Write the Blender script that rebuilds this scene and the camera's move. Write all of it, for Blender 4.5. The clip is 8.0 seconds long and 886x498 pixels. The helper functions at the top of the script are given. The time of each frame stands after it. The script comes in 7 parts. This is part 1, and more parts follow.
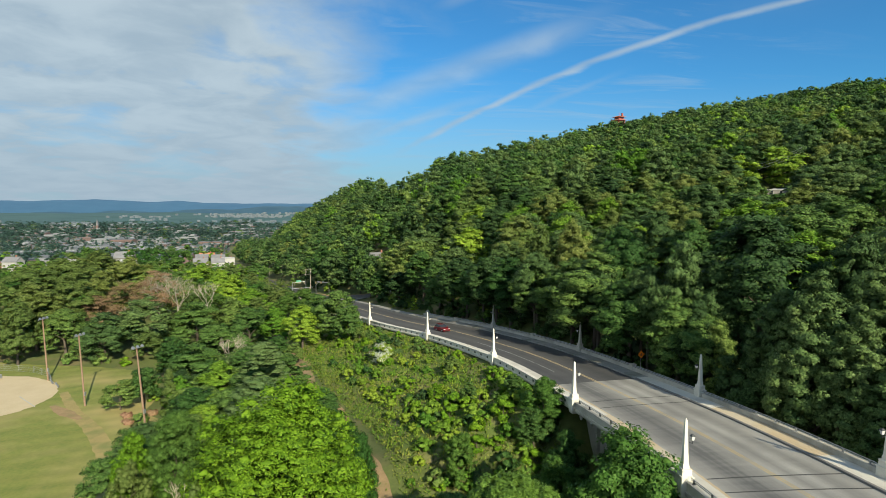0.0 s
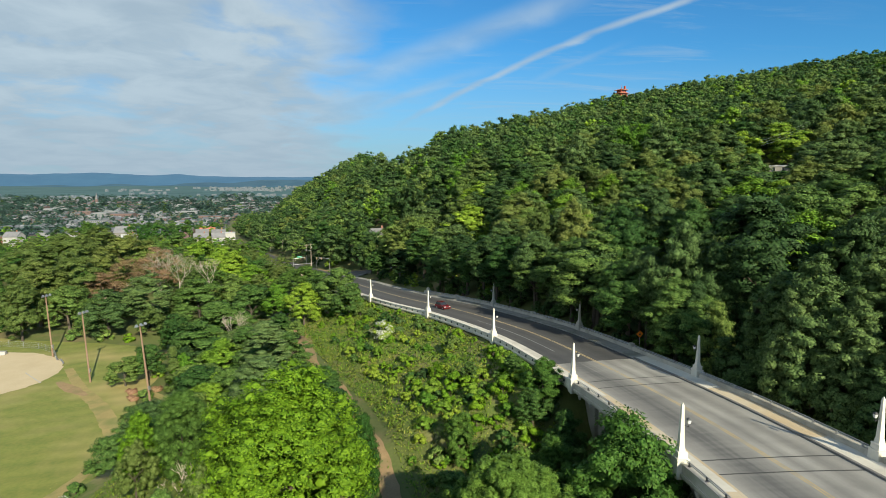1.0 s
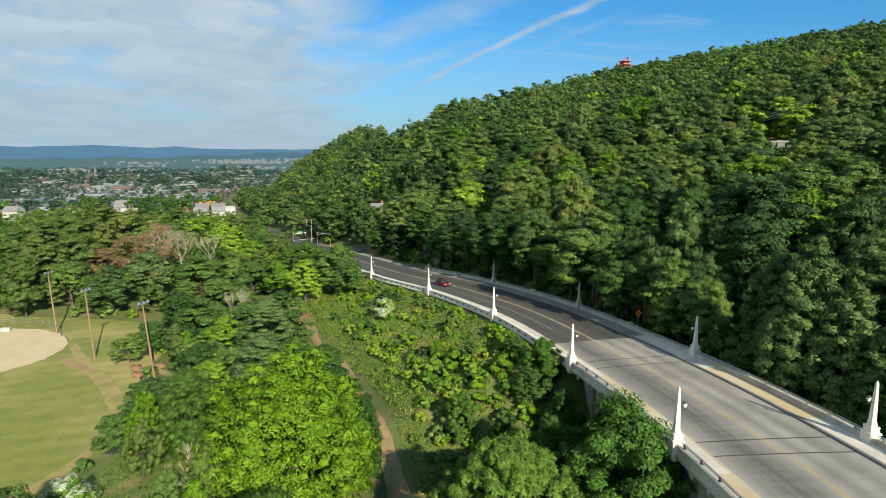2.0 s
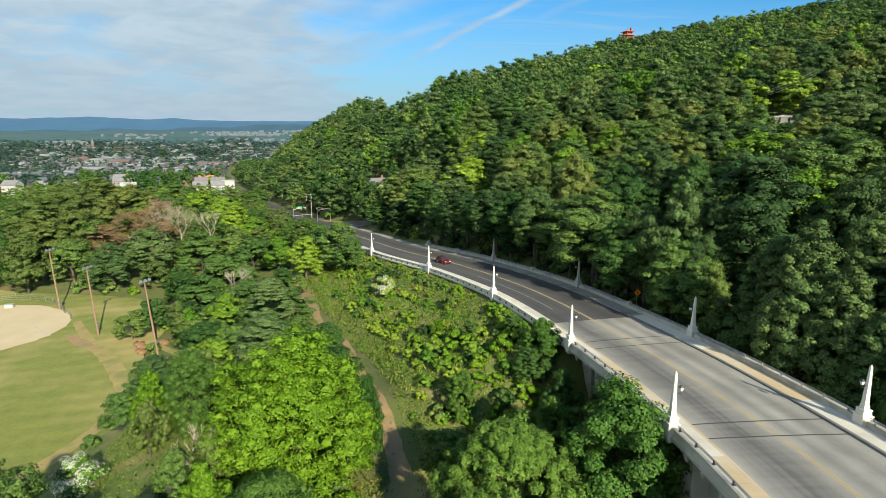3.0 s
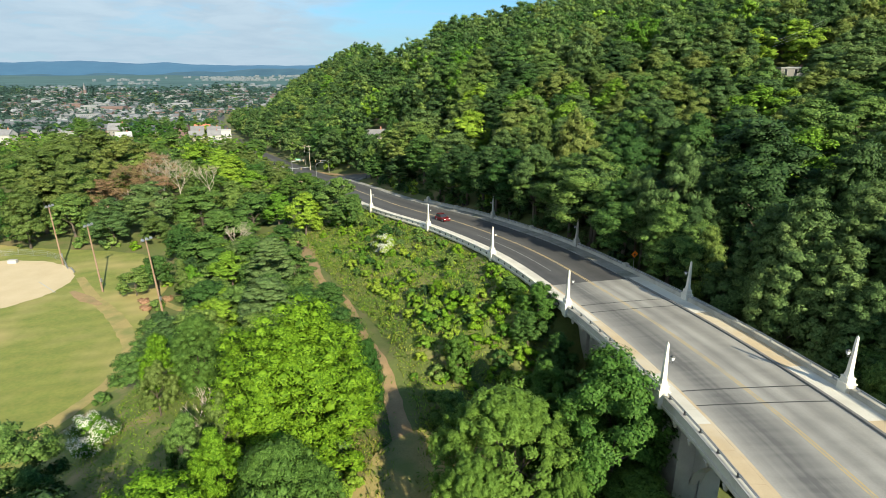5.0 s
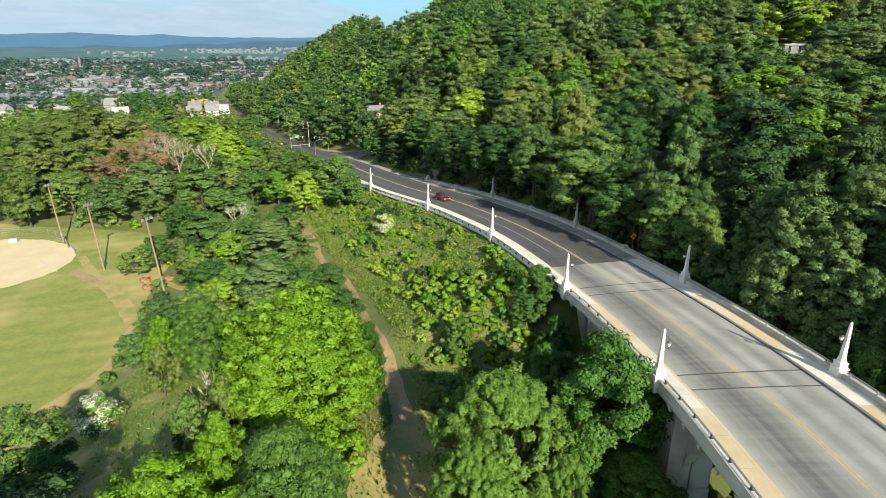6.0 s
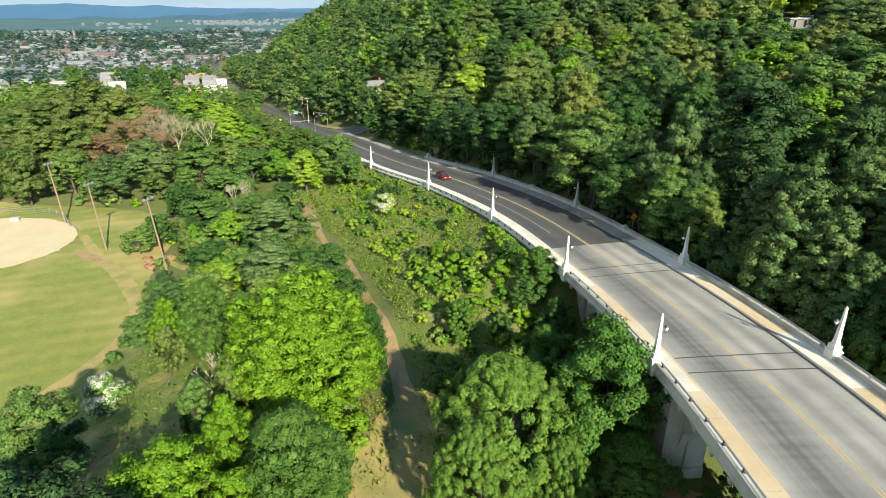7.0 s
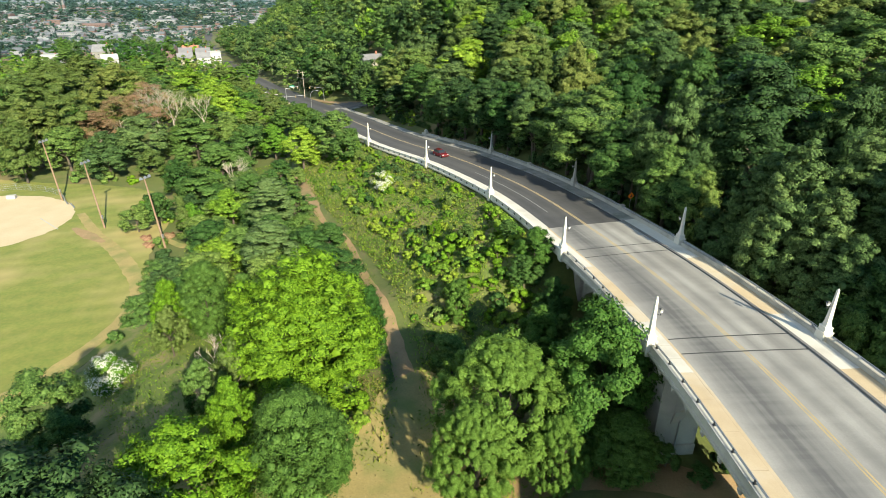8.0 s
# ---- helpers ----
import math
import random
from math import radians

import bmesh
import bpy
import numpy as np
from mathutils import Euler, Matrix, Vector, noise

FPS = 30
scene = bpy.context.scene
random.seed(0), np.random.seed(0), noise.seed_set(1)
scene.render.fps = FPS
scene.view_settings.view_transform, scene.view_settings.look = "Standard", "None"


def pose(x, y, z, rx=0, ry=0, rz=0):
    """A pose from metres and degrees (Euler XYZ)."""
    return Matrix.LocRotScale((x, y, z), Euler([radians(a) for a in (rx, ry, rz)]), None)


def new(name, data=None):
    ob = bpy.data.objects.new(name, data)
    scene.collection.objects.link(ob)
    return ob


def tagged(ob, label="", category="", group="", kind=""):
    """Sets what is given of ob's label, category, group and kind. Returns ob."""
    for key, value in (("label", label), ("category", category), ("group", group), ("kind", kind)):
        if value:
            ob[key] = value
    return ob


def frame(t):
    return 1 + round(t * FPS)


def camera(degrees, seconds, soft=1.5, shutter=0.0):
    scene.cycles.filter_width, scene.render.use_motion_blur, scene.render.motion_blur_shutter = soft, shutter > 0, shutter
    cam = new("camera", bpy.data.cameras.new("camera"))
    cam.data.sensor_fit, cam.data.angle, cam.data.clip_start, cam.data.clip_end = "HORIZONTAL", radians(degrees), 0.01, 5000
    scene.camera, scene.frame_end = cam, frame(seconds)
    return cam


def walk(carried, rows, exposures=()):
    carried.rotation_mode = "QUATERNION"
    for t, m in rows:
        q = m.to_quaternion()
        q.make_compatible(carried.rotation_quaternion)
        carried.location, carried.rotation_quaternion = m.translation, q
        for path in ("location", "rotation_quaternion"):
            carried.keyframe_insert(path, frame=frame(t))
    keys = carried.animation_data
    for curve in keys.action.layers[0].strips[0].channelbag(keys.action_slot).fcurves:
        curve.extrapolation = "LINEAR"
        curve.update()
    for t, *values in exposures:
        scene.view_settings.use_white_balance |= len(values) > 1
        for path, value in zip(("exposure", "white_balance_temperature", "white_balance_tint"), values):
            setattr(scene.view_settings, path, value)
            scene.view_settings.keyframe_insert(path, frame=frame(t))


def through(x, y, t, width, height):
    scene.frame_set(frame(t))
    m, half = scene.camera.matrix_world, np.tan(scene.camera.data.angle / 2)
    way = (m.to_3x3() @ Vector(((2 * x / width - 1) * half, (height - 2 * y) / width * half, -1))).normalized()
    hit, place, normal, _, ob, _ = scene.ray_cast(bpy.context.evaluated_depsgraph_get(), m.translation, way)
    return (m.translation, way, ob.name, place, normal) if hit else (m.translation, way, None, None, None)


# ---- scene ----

# ---------------------------------------------------------------- camera
cam = camera(75.75, 8.0, soft=0.85)
# seconds, x, y, z in metres, pitch, roll, yaw in degrees: a drone that rises and tilts down
ROWS = [
    (0.0, -0.000, 0.000, 26.300, -4.20, 0.02, -0.00),
    (0.5, -0.040, -0.019, 26.861, -5.50, -0.00, 0.03),
    (1.0, -0.063, -0.093, 27.427, -6.85, 0.00, 0.03),
    (1.5, -0.045, -0.113, 28.010, -8.22, 0.00, 0.06),
    (3.0, -0.081, -0.093, 29.831, -12.34, 0.03, 0.07),
    (3.5, -0.098, -0.115, 30.434, -13.72, 0.02, 0.06),
    (4.0, -0.062, -0.133, 31.032, -15.05, 0.02, 0.04),
    (4.5, -0.056, -0.128, 31.631, -16.32, 0.01, 0.04),
    (6.0, -0.107, -0.223, 33.437, -20.06, -0.08, 0.01),
    (6.5, -0.173, -0.277, 34.040, -21.35, -0.06, -0.00),
    (7.0, -0.199, -0.326, 34.637, -22.63, -0.01, 0.01),
    (7.5, -0.260, -0.403, 35.224, -23.93, 0.03, -0.05),
    (8.0, -0.297, -0.438, 35.800, -25.30, 0.01, -0.27),
]
walk(cam, [(t, pose(x, y, z, 90 + pitch, roll, yaw)) for t, x, y, z, pitch, roll, yaw in ROWS],
     exposures=[(0.0, 0.64), (2.0, 0.76), (4.0, 0.94), (6.0, 1.12), (8.0, 1.25)])

# ---------------------------------------------------------------- light
SUN = Vector((0.384, -0.788, 0.48)).normalized()          # towards the sun, low behind the drone
lamp = bpy.data.lights.new("sun", "SUN")
lamp.energy, lamp.angle, lamp.color = 5.0, radians(0.6), (1.0, 0.91, 0.67)
sun = new("sun", lamp)
sun.matrix_world = Matrix.Translation((0, 0, 120)) @ SUN.to_track_quat("Z", "Y").to_matrix().to_4x4()


def world_sky():
    """Morning sky: a sheet of cloud to one side, thin cirrus and one contrail."""
    w = bpy.data.worlds.new("sky")
    scene.world = w
    w.use_nodes = True
    nt = w.node_tree
    nt.nodes.clear()
    n, l = nt.nodes.new, nt.links.new
    sky = n("ShaderNodeTexSky")
    sky.sky_type, sky.sun_disc = "NISHITA", False
    sky.sun_elevation = math.asin(SUN.z)
    sky.sun_rotation = math.atan2(SUN.x, SUN.y)
    sky.air_density, sky.dust_density, sky.ozone_density = 1.0, 0.6, 2.5
    co = n("ShaderNodeTexCoord")
    sep = n("ShaderNodeSeparateXYZ")
    l(co.outputs["Generated"], sep.inputs[0])

    def m(op, a, b=None, c=None, clamp=False):
        k = n("ShaderNodeMath")
        k.operation, k.use_clamp = op, clamp
        for i, v in enumerate((a, b, c)):
            if v is None:
                continue
            if isinstance(v, (int, float)):
                k.inputs[i].default_value = v
            else:
                l(v, k.inputs[i])
        return k.outputs[0]

    def smooth(v, a, b):
        k = n("ShaderNodeMapRange")
        k.interpolation_type = "SMOOTHSTEP"
        l(v, k.inputs["Value"])
        k.inputs["From Min"].default_value, k.inputs["From Max"].default_value = a, b
        return k.outputs[0]

    x, y, z = sep.outputs
    ay = m("MAXIMUM", y, 0.05)
    az = m("MAXIMUM", z, 0.0)
    u = m("DIVIDE", x, ay)                              # bearing across the view
    v = m("DIVIDE", az, ay)                             # height over the horizon
    lay = m("ADD", az, 0.16)
    cx, cy = m("DIVIDE", x, lay), m("DIVIDE", y, lay)   # cloud layer seen from below
    vec = n("ShaderNodeCombineXYZ")
    l(cx, vec.inputs[0]), l(cy, vec.inputs[1])

    def fbm(scale, detail, rough, loc=(0, 0, 0), stretch=(1, 1, 1), turn=0.0, distortion=0.0):
        mp = n("ShaderNodeMapping")
        mp.inputs["Location"].default_value = loc
        mp.inputs["Rotation"].default_value = (0, 0, turn)
        mp.inputs["Scale"].default_value = stretch
        l(vec.outputs[0], mp.inputs[0])
        t = n("ShaderNodeTexNoise")
        t.inputs["Scale"].default_value, t.inputs["Detail"].default_value = scale, detail
        t.inputs["Roughness"].default_value, t.inputs["Distortion"].default_value = rough, distortion
        l(mp.outputs[0], t.inputs["Vector"])
        return t.outputs["Fac"]

    n1 = fbm(1.3, 8, 0.55, (3.1, 1.7, 0), distortion=0.3)
    n2 = fbm(3.2, 6, 0.55, (0.4, 7.7, 0), distortion=0.4)
    # cloud sheet on the left, edge wanders
    edge = m("ADD", u, m("MULTIPLY", m("SUBTRACT", n1, 0.5), 0.55))
    edge = m("ADD", edge, m("MULTIPLY", m("SUBTRACT", n2, 0.5), 0.22))
    sheet = m("SUBTRACT", 1.0, smooth(edge, -0.30, -0.04))
    holes = smooth(m("ADD", m("MULTIPLY", n1, 0.6), m("MULTIPLY", n2, 0.4)), 0.36, 0.52)
    sheet = m("MULTIPLY", sheet, m("ADD", 0.62, m("MULTIPLY", holes, 0.38)))
    # streaks of cirrus, rising to the right
    ci = fbm(2.6, 7, 0.62, (1.0, 2.0, 0), (0.55, 2.6, 1), radians(-32), 0.8)
    ci_side = m("MULTIPLY", smooth(u, -0.25, 0.0), m("SUBTRACT", 1.0, smooth(u, 0.35, 0.8)))
    cirrus = m("MULTIPLY", m("MULTIPLY", smooth(ci, 0.50, 0.74), 0.28), ci_side)
    # contrail: a bent line in bearing and height, ragged
    wob = m("MULTIPLY", m("SUBTRACT", n2, 0.5), 0.016)

    def trail(a, b, c, half, lo, hi, gain):
        line = m("ADD", m("ADD", a, m("MULTIPLY", u, b)), m("MULTIPLY", m("MULTIPLY", u, u), c))
        off = m("ABSOLUTE", m("ADD", m("SUBTRACT", v, line), wob))
        core = m("SUBTRACT", 1.0, smooth(off, 0.0, half))
        ends = m("MULTIPLY", smooth(u, lo, lo + 0.14), m("SUBTRACT", 1.0, smooth(u, hi - 0.2, hi)))
        return m("MULTIPLY", m("MULTIPLY", core, ends), m("MULTIPLY", m("ADD", 0.45, n2), gain))

    t1 = trail(0.134, 0.509, -0.248, 0.0095, -0.12, 0.80, 0.66)
    t2 = trail(0.109, 0.396, 0.0, 0.010, 0.12, 0.34, 0.5)
    t3 = trail(0.225, 0.36, 0.0, 0.038, -0.24, 0.34, 0.42)
    t4 = trail(0.165, 0.33, 0.0, 0.016, -0.22, 0.12, 0.45)
    t5 = trail(0.345, 0.42, -0.1, 0.022, -0.05, 0.42, 0.5)
    high = m("MULTIPLY", smooth(v, 0.30, 0.46), m("MULTIPLY", smooth(n1, 0.42, 0.6), 0.6))
    cloud = m("MAXIMUM", m("MAXIMUM", sheet, cirrus), m("MAXIMUM", m("MAXIMUM", t1, t2), m("MAXIMUM", t3, m("MAXIMUM", t4, t5))))
    cloud = m("MAXIMUM", cloud, m("MULTIPLY", high, ci_side))
    haze = m("SUBTRACT", 1.0, smooth(v, -0.01, 0.24))
    # cloud tone: lit tops, greyer bodies
    tone = n("ShaderNodeMix")
    tone.data_type = "RGBA"
    l(smooth(n2, 0.3, 0.7), tone.inputs["Factor"])
    tone.inputs["A"].default_value, tone.inputs["B"].default_value = (4.3, 5.5, 6.4, 1), (5.7, 6.9, 7.6, 1)
    blue = n("ShaderNodeMix")
    blue.data_type, blue.blend_type = "RGBA", "MULTIPLY"
    blue.inputs["Factor"].default_value = 1.0
    l(sky.outputs[0], blue.inputs["A"])
    blue.inputs["B"].default_value = (0.385, 1.06, 1.47, 1)
    mix = n("ShaderNodeMix")
    mix.data_type = "RGBA"
    l(m("MINIMUM", cloud, 0.94), mix.inputs["Factor"])
    l(blue.outputs["Result"], mix.inputs["A"])
    l(tone.outputs["Result"], mix.inputs["B"])
    mix2 = n("ShaderNodeMix")
    mix2.data_type = "RGBA"
    l(m("MULTIPLY", haze, 0.7), mix2.inputs["Factor"])
    l(mix.outputs["Result"], mix2.inputs["A"])
    mix2.inputs["B"].default_value = (4.0, 5.2, 6.4, 1)
    bg = n("ShaderNodeBackground")
    bg.inputs["Strength"].default_value = 0.057
    l(mix2.outputs["Result"], bg.inputs[0])
    out = n("ShaderNodeOutputWorld")
    l(bg.outputs[0], out.inputs[0])


world_sky()

# ---------------------------------------------------------------- materials
def surface(name, low, high, scale=1.0, fine=12.0, rough=0.85, bump=0.2, metal=0.0, per_object=0.0, stain=None, stain_scale=0.15, stain_amount=0.5, depth=0.02):
    """A surface with blotches, grain and relief; stain: a third colour in large soft patches."""
    mt = bpy.data.materials.new(name)
    mt.use_nodes = True
    nt = mt.node_tree
    n, l = nt.nodes.new, nt.links.new
    bsdf = nt.nodes["Principled BSDF"]
    co = n("ShaderNodeTexCoord")

    def tex(s, detail=5.0):
        t = n("ShaderNodeTexNoise")
        t.inputs["Scale"].default_value, t.inputs["Detail"].default_value = s, detail
        l(co.outputs["Object"], t.inputs["Vector"])
        return t.outputs["Fac"]

    def ramp(v, a, b):
        k = n("ShaderNodeMapRange")
        l(v, k.inputs["Value"])
        k.inputs["From Min"].default_value, k.inputs["From Max"].default_value = a, b
        return k.outputs[0]

    def mixc(f, a, b):
        k = n("ShaderNodeMix")
        k.data_type = "RGBA"
        l(f, k.inputs["Factor"])
        for s, v in (("A", a), ("B", b)):
            if isinstance(v, tuple):
                k.inputs[s].default_value = (*v, 1)
            else:
                l(v, k.inputs[s])
        return k.outputs["Result"]

    big, small = tex(scale), tex(fine)
    add = n("ShaderNodeMath")
    add.operation = "ADD"
    l(ramp(big, 0.3, 0.7), add.inputs[0]), l(ramp(small, 0.25, 0.75), add.inputs[1])
    half = n("ShaderNodeMath")
    half.operation = "MULTIPLY"
    half.inputs[1].default_value = 0.5
    l(add.outputs[0], half.inputs[0])
    col = mixc(half.outputs[0], low, high)
    if stain:
        k = n("ShaderNodeMath")
        k.operation, k.use_clamp = "MULTIPLY", True
        l(ramp(tex(stain_scale, 4.0), 0.48, 0.66), k.inputs[0])
        k.inputs[1].default_value = stain_amount
        col = mixc(k.outputs[0], col, stain)
    if per_object:
        info = n("ShaderNodeObjectInfo")
        hsv = n("ShaderNodeHueSaturation")
        l(col, hsv.inputs["Color"])
        k = n("ShaderNodeMapRange")
        l(info.outputs["Random"], k.inputs["Value"])
        k.inputs["To Min"].default_value, k.inputs["To Max"].default_value = 1 - per_object, 1 + per_object
        l(k.outputs[0], hsv.inputs["Value"])
        col = hsv.outputs["Color"]
    l(col, bsdf.inputs["Base Color"])
    bsdf.inputs["Roughness"].default_value, bsdf.inputs["Metallic"].default_value = rough, metal
    if bump:
        b = n("ShaderNodeBump")
        b.inputs["Strength"].default_value, b.inputs["Distance"].default_value = bump, depth
        l(small, b.inputs["Height"])
        l(b.outputs[0], bsdf.inputs["Normal"])
    return mt


def leafage(name, dark, mid, light, through=0.22, tree_span=0.36, hue_span=0.022):
    """Leaves: each spray differs a little, each tree differs more; some light passes through.
    The mesh attribute tone shifts whole trees where many share one mesh."""
    mt = bpy.data.materials.new(name)
    mt.use_nodes = True
    nt = mt.node_tree
    n, l = nt.nodes.new, nt.links.new
    bsdf, out = nt.nodes["Principled BSDF"], nt.nodes["Material Output"]
    geo, info = n("ShaderNodeNewGeometry"), n("ShaderNodeObjectInfo")
    ramp = n("ShaderNodeValToRGB")
    ramp.color_ramp.elements[0].color, ramp.color_ramp.elements[1].color = (*dark, 1), (*light, 1)
    e = ramp.color_ramp.elements.new(0.5)
    e.color = (*mid, 1)
    soft = n("ShaderNodeMapRange")
    soft.inputs["To Min"].default_value, soft.inputs["To Max"].default_value = -0.05, 1.05
    l(geo.outputs["Random Per Island"], soft.inputs["Value"])
    l(soft.outputs[0], ramp.inputs[0])
    tone = n("ShaderNodeAttribute")
    tone.attribute_name = "tone"
    add = n("ShaderNodeMath")
    add.operation = "ADD"
    l(info.outputs["Random"], add.inputs[0]), l(tone.outputs["Fac"], add.inputs[1])
    frac = n("ShaderNodeMath")
    frac.operation = "FRACT"
    l(add.outputs[0], frac.inputs[0])
    hsv = n("ShaderNodeHueSaturation")
    l(ramp.outputs[0], hsv.inputs["Color"])
    for inp, span, flip in (("Value", tree_span, 1), ("Hue", hue_span, -1)):
        k = n("ShaderNodeMapRange")
        l(frac.outputs[0], k.inputs["Value"])
        mid0 = 1.0 if inp == "Value" else 0.5
        k.inputs["To Min"].default_value, k.inputs["To Max"].default_value = mid0 - span * flip, mid0 + span * flip
        l(k.outputs[0], hsv.inputs[inp])
    l(hsv.outputs[0], bsdf.inputs["Base Color"])
    bsdf.inputs["Roughness"].default_value = 0.6
    bsdf.inputs["Specular IOR Level"].default_value = 0.12
    tr = n("ShaderNodeBsdfTranslucent")
    l(hsv.outputs[0], tr.inputs[0])
    mx = n("ShaderNodeMixShader")
    mx.inputs[0].default_value = through
    l(bsdf.outputs[0], mx.inputs[1]), l(tr.outputs[0], mx.inputs[2])
    l(mx.outputs[0], out.inputs[0])
    return mt


M_GROUND = surface("undergrowth", (0.060, 0.082, 0.018), (0.115, 0.138, 0.034), 0.12, 2.2, 0.95, 0.6, stain=(0.17, 0.13, 0.065), stain_scale=0.13, stain_amount=0.7, depth=0.12)
M_FIELD = surface("mown_grass", (0.105, 0.145, 0.022), (0.205, 0.205, 0.045), 0.3, 1.6, 0.95, 0.3, stain=(0.30, 0.25, 0.095), stain_scale=0.045, stain_amount=0.9, depth=0.05)
M_BANK = surface("bank_grass_soil", (0.062, 0.100, 0.017), (0.125, 0.160, 0.032), 0.5, 3.0, 0.95, 0.6, stain=(0.25, 0.19, 0.10), stain_scale=0.22, stain_amount=0.75, depth=0.1)
M_INFIELD = surface("infield_sand", (0.42, 0.335, 0.21), (0.50, 0.41, 0.27), 0.2, 4.0, 0.95, 0.1)
M_DIRT = surface("trodden_earth", (0.21, 0.135, 0.065), (0.32, 0.22, 0.115), 0.5, 5.0, 0.95, 0.4, stain=(0.17, 0.15, 0.06), stain_scale=0.3, stain_amount=0.6, depth=0.06)
M_DRY = surface("dry_grass", (0.22, 0.18, 0.065), (0.33, 0.255, 0.10), 0.35, 4.0, 0.95, 0.4, stain=(0.12, 0.16, 0.04), stain_scale=0.2, stain_amount=0.7, depth=0.06)
M_WALKWAY = surface("ochre_pavement", (0.42, 0.325, 0.205), (0.50, 0.395, 0.26), 0.6, 8.0, 0.9, 0.1, stain=(0.52, 0.47, 0.38), stain_scale=0.2, stain_amount=0.6)
M_CONCRETE = surface("weathered_concrete", (0.38, 0.36, 0.31), (0.50, 0.47, 0.41), 0.5, 7.0, 0.9, 0.2, stain=(0.24, 0.225, 0.19), stain_scale=0.35, stain_amount=0.6)
M_PALE = surface("pale_limewashed_concrete", (0.58, 0.55, 0.475), (0.68, 0.65, 0.575), 0.8, 9.0, 0.85, 0.15, stain=(0.50, 0.46, 0.38), stain_scale=0.5, stain_amount=0.5)
M_KERB = surface("kerb_stone", (0.12, 0.115, 0.11), (0.2, 0.19, 0.18), 0.8, 8.0, 0.9, 0.2)
M_YELLOW = surface("worn_yellow_paint", (0.36, 0.27, 0.13), (0.46, 0.35, 0.18), 0.8, 9.0, 0.8, 0.05, stain=(0.26, 0.24, 0.19), stain_scale=0.6, stain_amount=0.7)
M_WHITE_LINE = surface("worn_white_paint", (0.24, 0.24, 0.235), (0.36, 0.36, 0.35), 0.8, 9.0, 0.8, 0.05, stain=(0.2, 0.2, 0.2), stain_scale=0.5, stain_amount=0.7)
M_STEEL = surface("galvanised_steel", (0.34, 0.35, 0.36), (0.46, 0.47, 0.48), 2.0, 20.0, 0.45, 0.05, metal=0.8)
M_DARKMETAL = surface("dark_painted_metal", (0.03, 0.032, 0.035), (0.06, 0.062, 0.066), 3.0, 20.0, 0.5, 0.05, metal=0.3)
M_TAR = surface("tar_joint", (0.03, 0.03, 0.03), (0.06, 0.06, 0.06), 1.0, 9.0, 0.8, 0.1)
M_BARK = surface("bark", (0.05, 0.04, 0.03), (0.11, 0.088, 0.066), 1.5, 9.0, 0.95, 0.6, per_object=0.3, depth=0.05)
M_PALEBARK = surface("bleached_bark", (0.28, 0.24, 0.19), (0.44, 0.39, 0.32), 1.5, 9.0, 0.95, 0.4, depth=0.03)
M_POLE = surface("creosoted_pole_wood", (0.17, 0.105, 0.07), (0.28, 0.19, 0.13), 0.7, 6.0, 0.9, 0.3)
M_OAK = leafage("oak_leaves", (0.026, 0.053, 0.016), (0.056, 0.106, 0.030), (0.101, 0.168, 0.055), 0.12, 0.42)
M_MAPLE = leafage("maple_leaves", (0.030, 0.069, 0.015), (0.069, 0.135, 0.029), (0.122, 0.202, 0.050), 0.12, 0.42, 0.03)
M_FRESH = leafage("fresh_green_leaves", (0.057, 0.124, 0.010), (0.122, 0.234, 0.022), (0.201, 0.334, 0.037), 0.15, 0.25, 0.02)
M_LIME = leafage("lime_green_leaves", (0.053, 0.120, 0.008), (0.111, 0.219, 0.011), (0.184, 0.320, 0.024), 0.25, 0.10, 0.008)
M_BELT = leafage("belt_leaves", (0.043, 0.090, 0.019), (0.090, 0.170, 0.037), (0.144, 0.243, 0.063), 0.25, 0.3, 0.02)
M_BRIGHT = leafage("bright_maple_leaves", (0.038, 0.092, 0.015), (0.076, 0.161, 0.026), (0.119, 0.221, 0.044), 0.25, 0.1, 0.01)
M_DEEP = leafage("deep_green_leaves", (0.030, 0.074, 0.013), (0.055, 0.125, 0.023), (0.086, 0.179, 0.035), 0.25, 0.22)
M_WILLOW = leafage("willow_leaves", (0.078, 0.143, 0.021), (0.120, 0.215, 0.034), (0.169, 0.286, 0.055), 0.3, 0.08, 0.006)
# grey-blue tint in these leaves paints in the haze over the valley
M_HAZED_VALLEY = leafage("hazed_valley_leaves", (0.023, 0.052, 0.041), (0.042, 0.084, 0.069), (0.065, 0.119, 0.100), 0.2, 0.35)
M_PINE = leafage("pine_needles", (0.060, 0.099, 0.029), (0.103, 0.159, 0.050), (0.161, 0.224, 0.081), 0.1, 0.1)
M_RUST = leafage("rusty_dying_leaves", (0.17, 0.10, 0.055), (0.27, 0.175, 0.10), (0.36, 0.25, 0.15), 0.25, 0.12)
M_OLIVE = leafage("olive_leaves", (0.066, 0.101, 0.020), (0.119, 0.167, 0.039), (0.178, 0.229, 0.069), 0.25, 0.2)
M_SCRUB = leafage("scrub_leaves", (0.077, 0.147, 0.014), (0.138, 0.242, 0.024), (0.209, 0.324, 0.044), 0.25, 0.3, 0.03)
M_BLOSSOM = leafage("white_blossom", (0.34, 0.37, 0.29), (0.48, 0.49, 0.43), (0.60, 0.60, 0.57), 0.2, 0.05, 0.0)
M_STRAW = leafage("dry_straw", (0.16, 0.13, 0.055), (0.26, 0.215, 0.09), (0.36, 0.30, 0.14), 0.2, 0.2, 0.01)
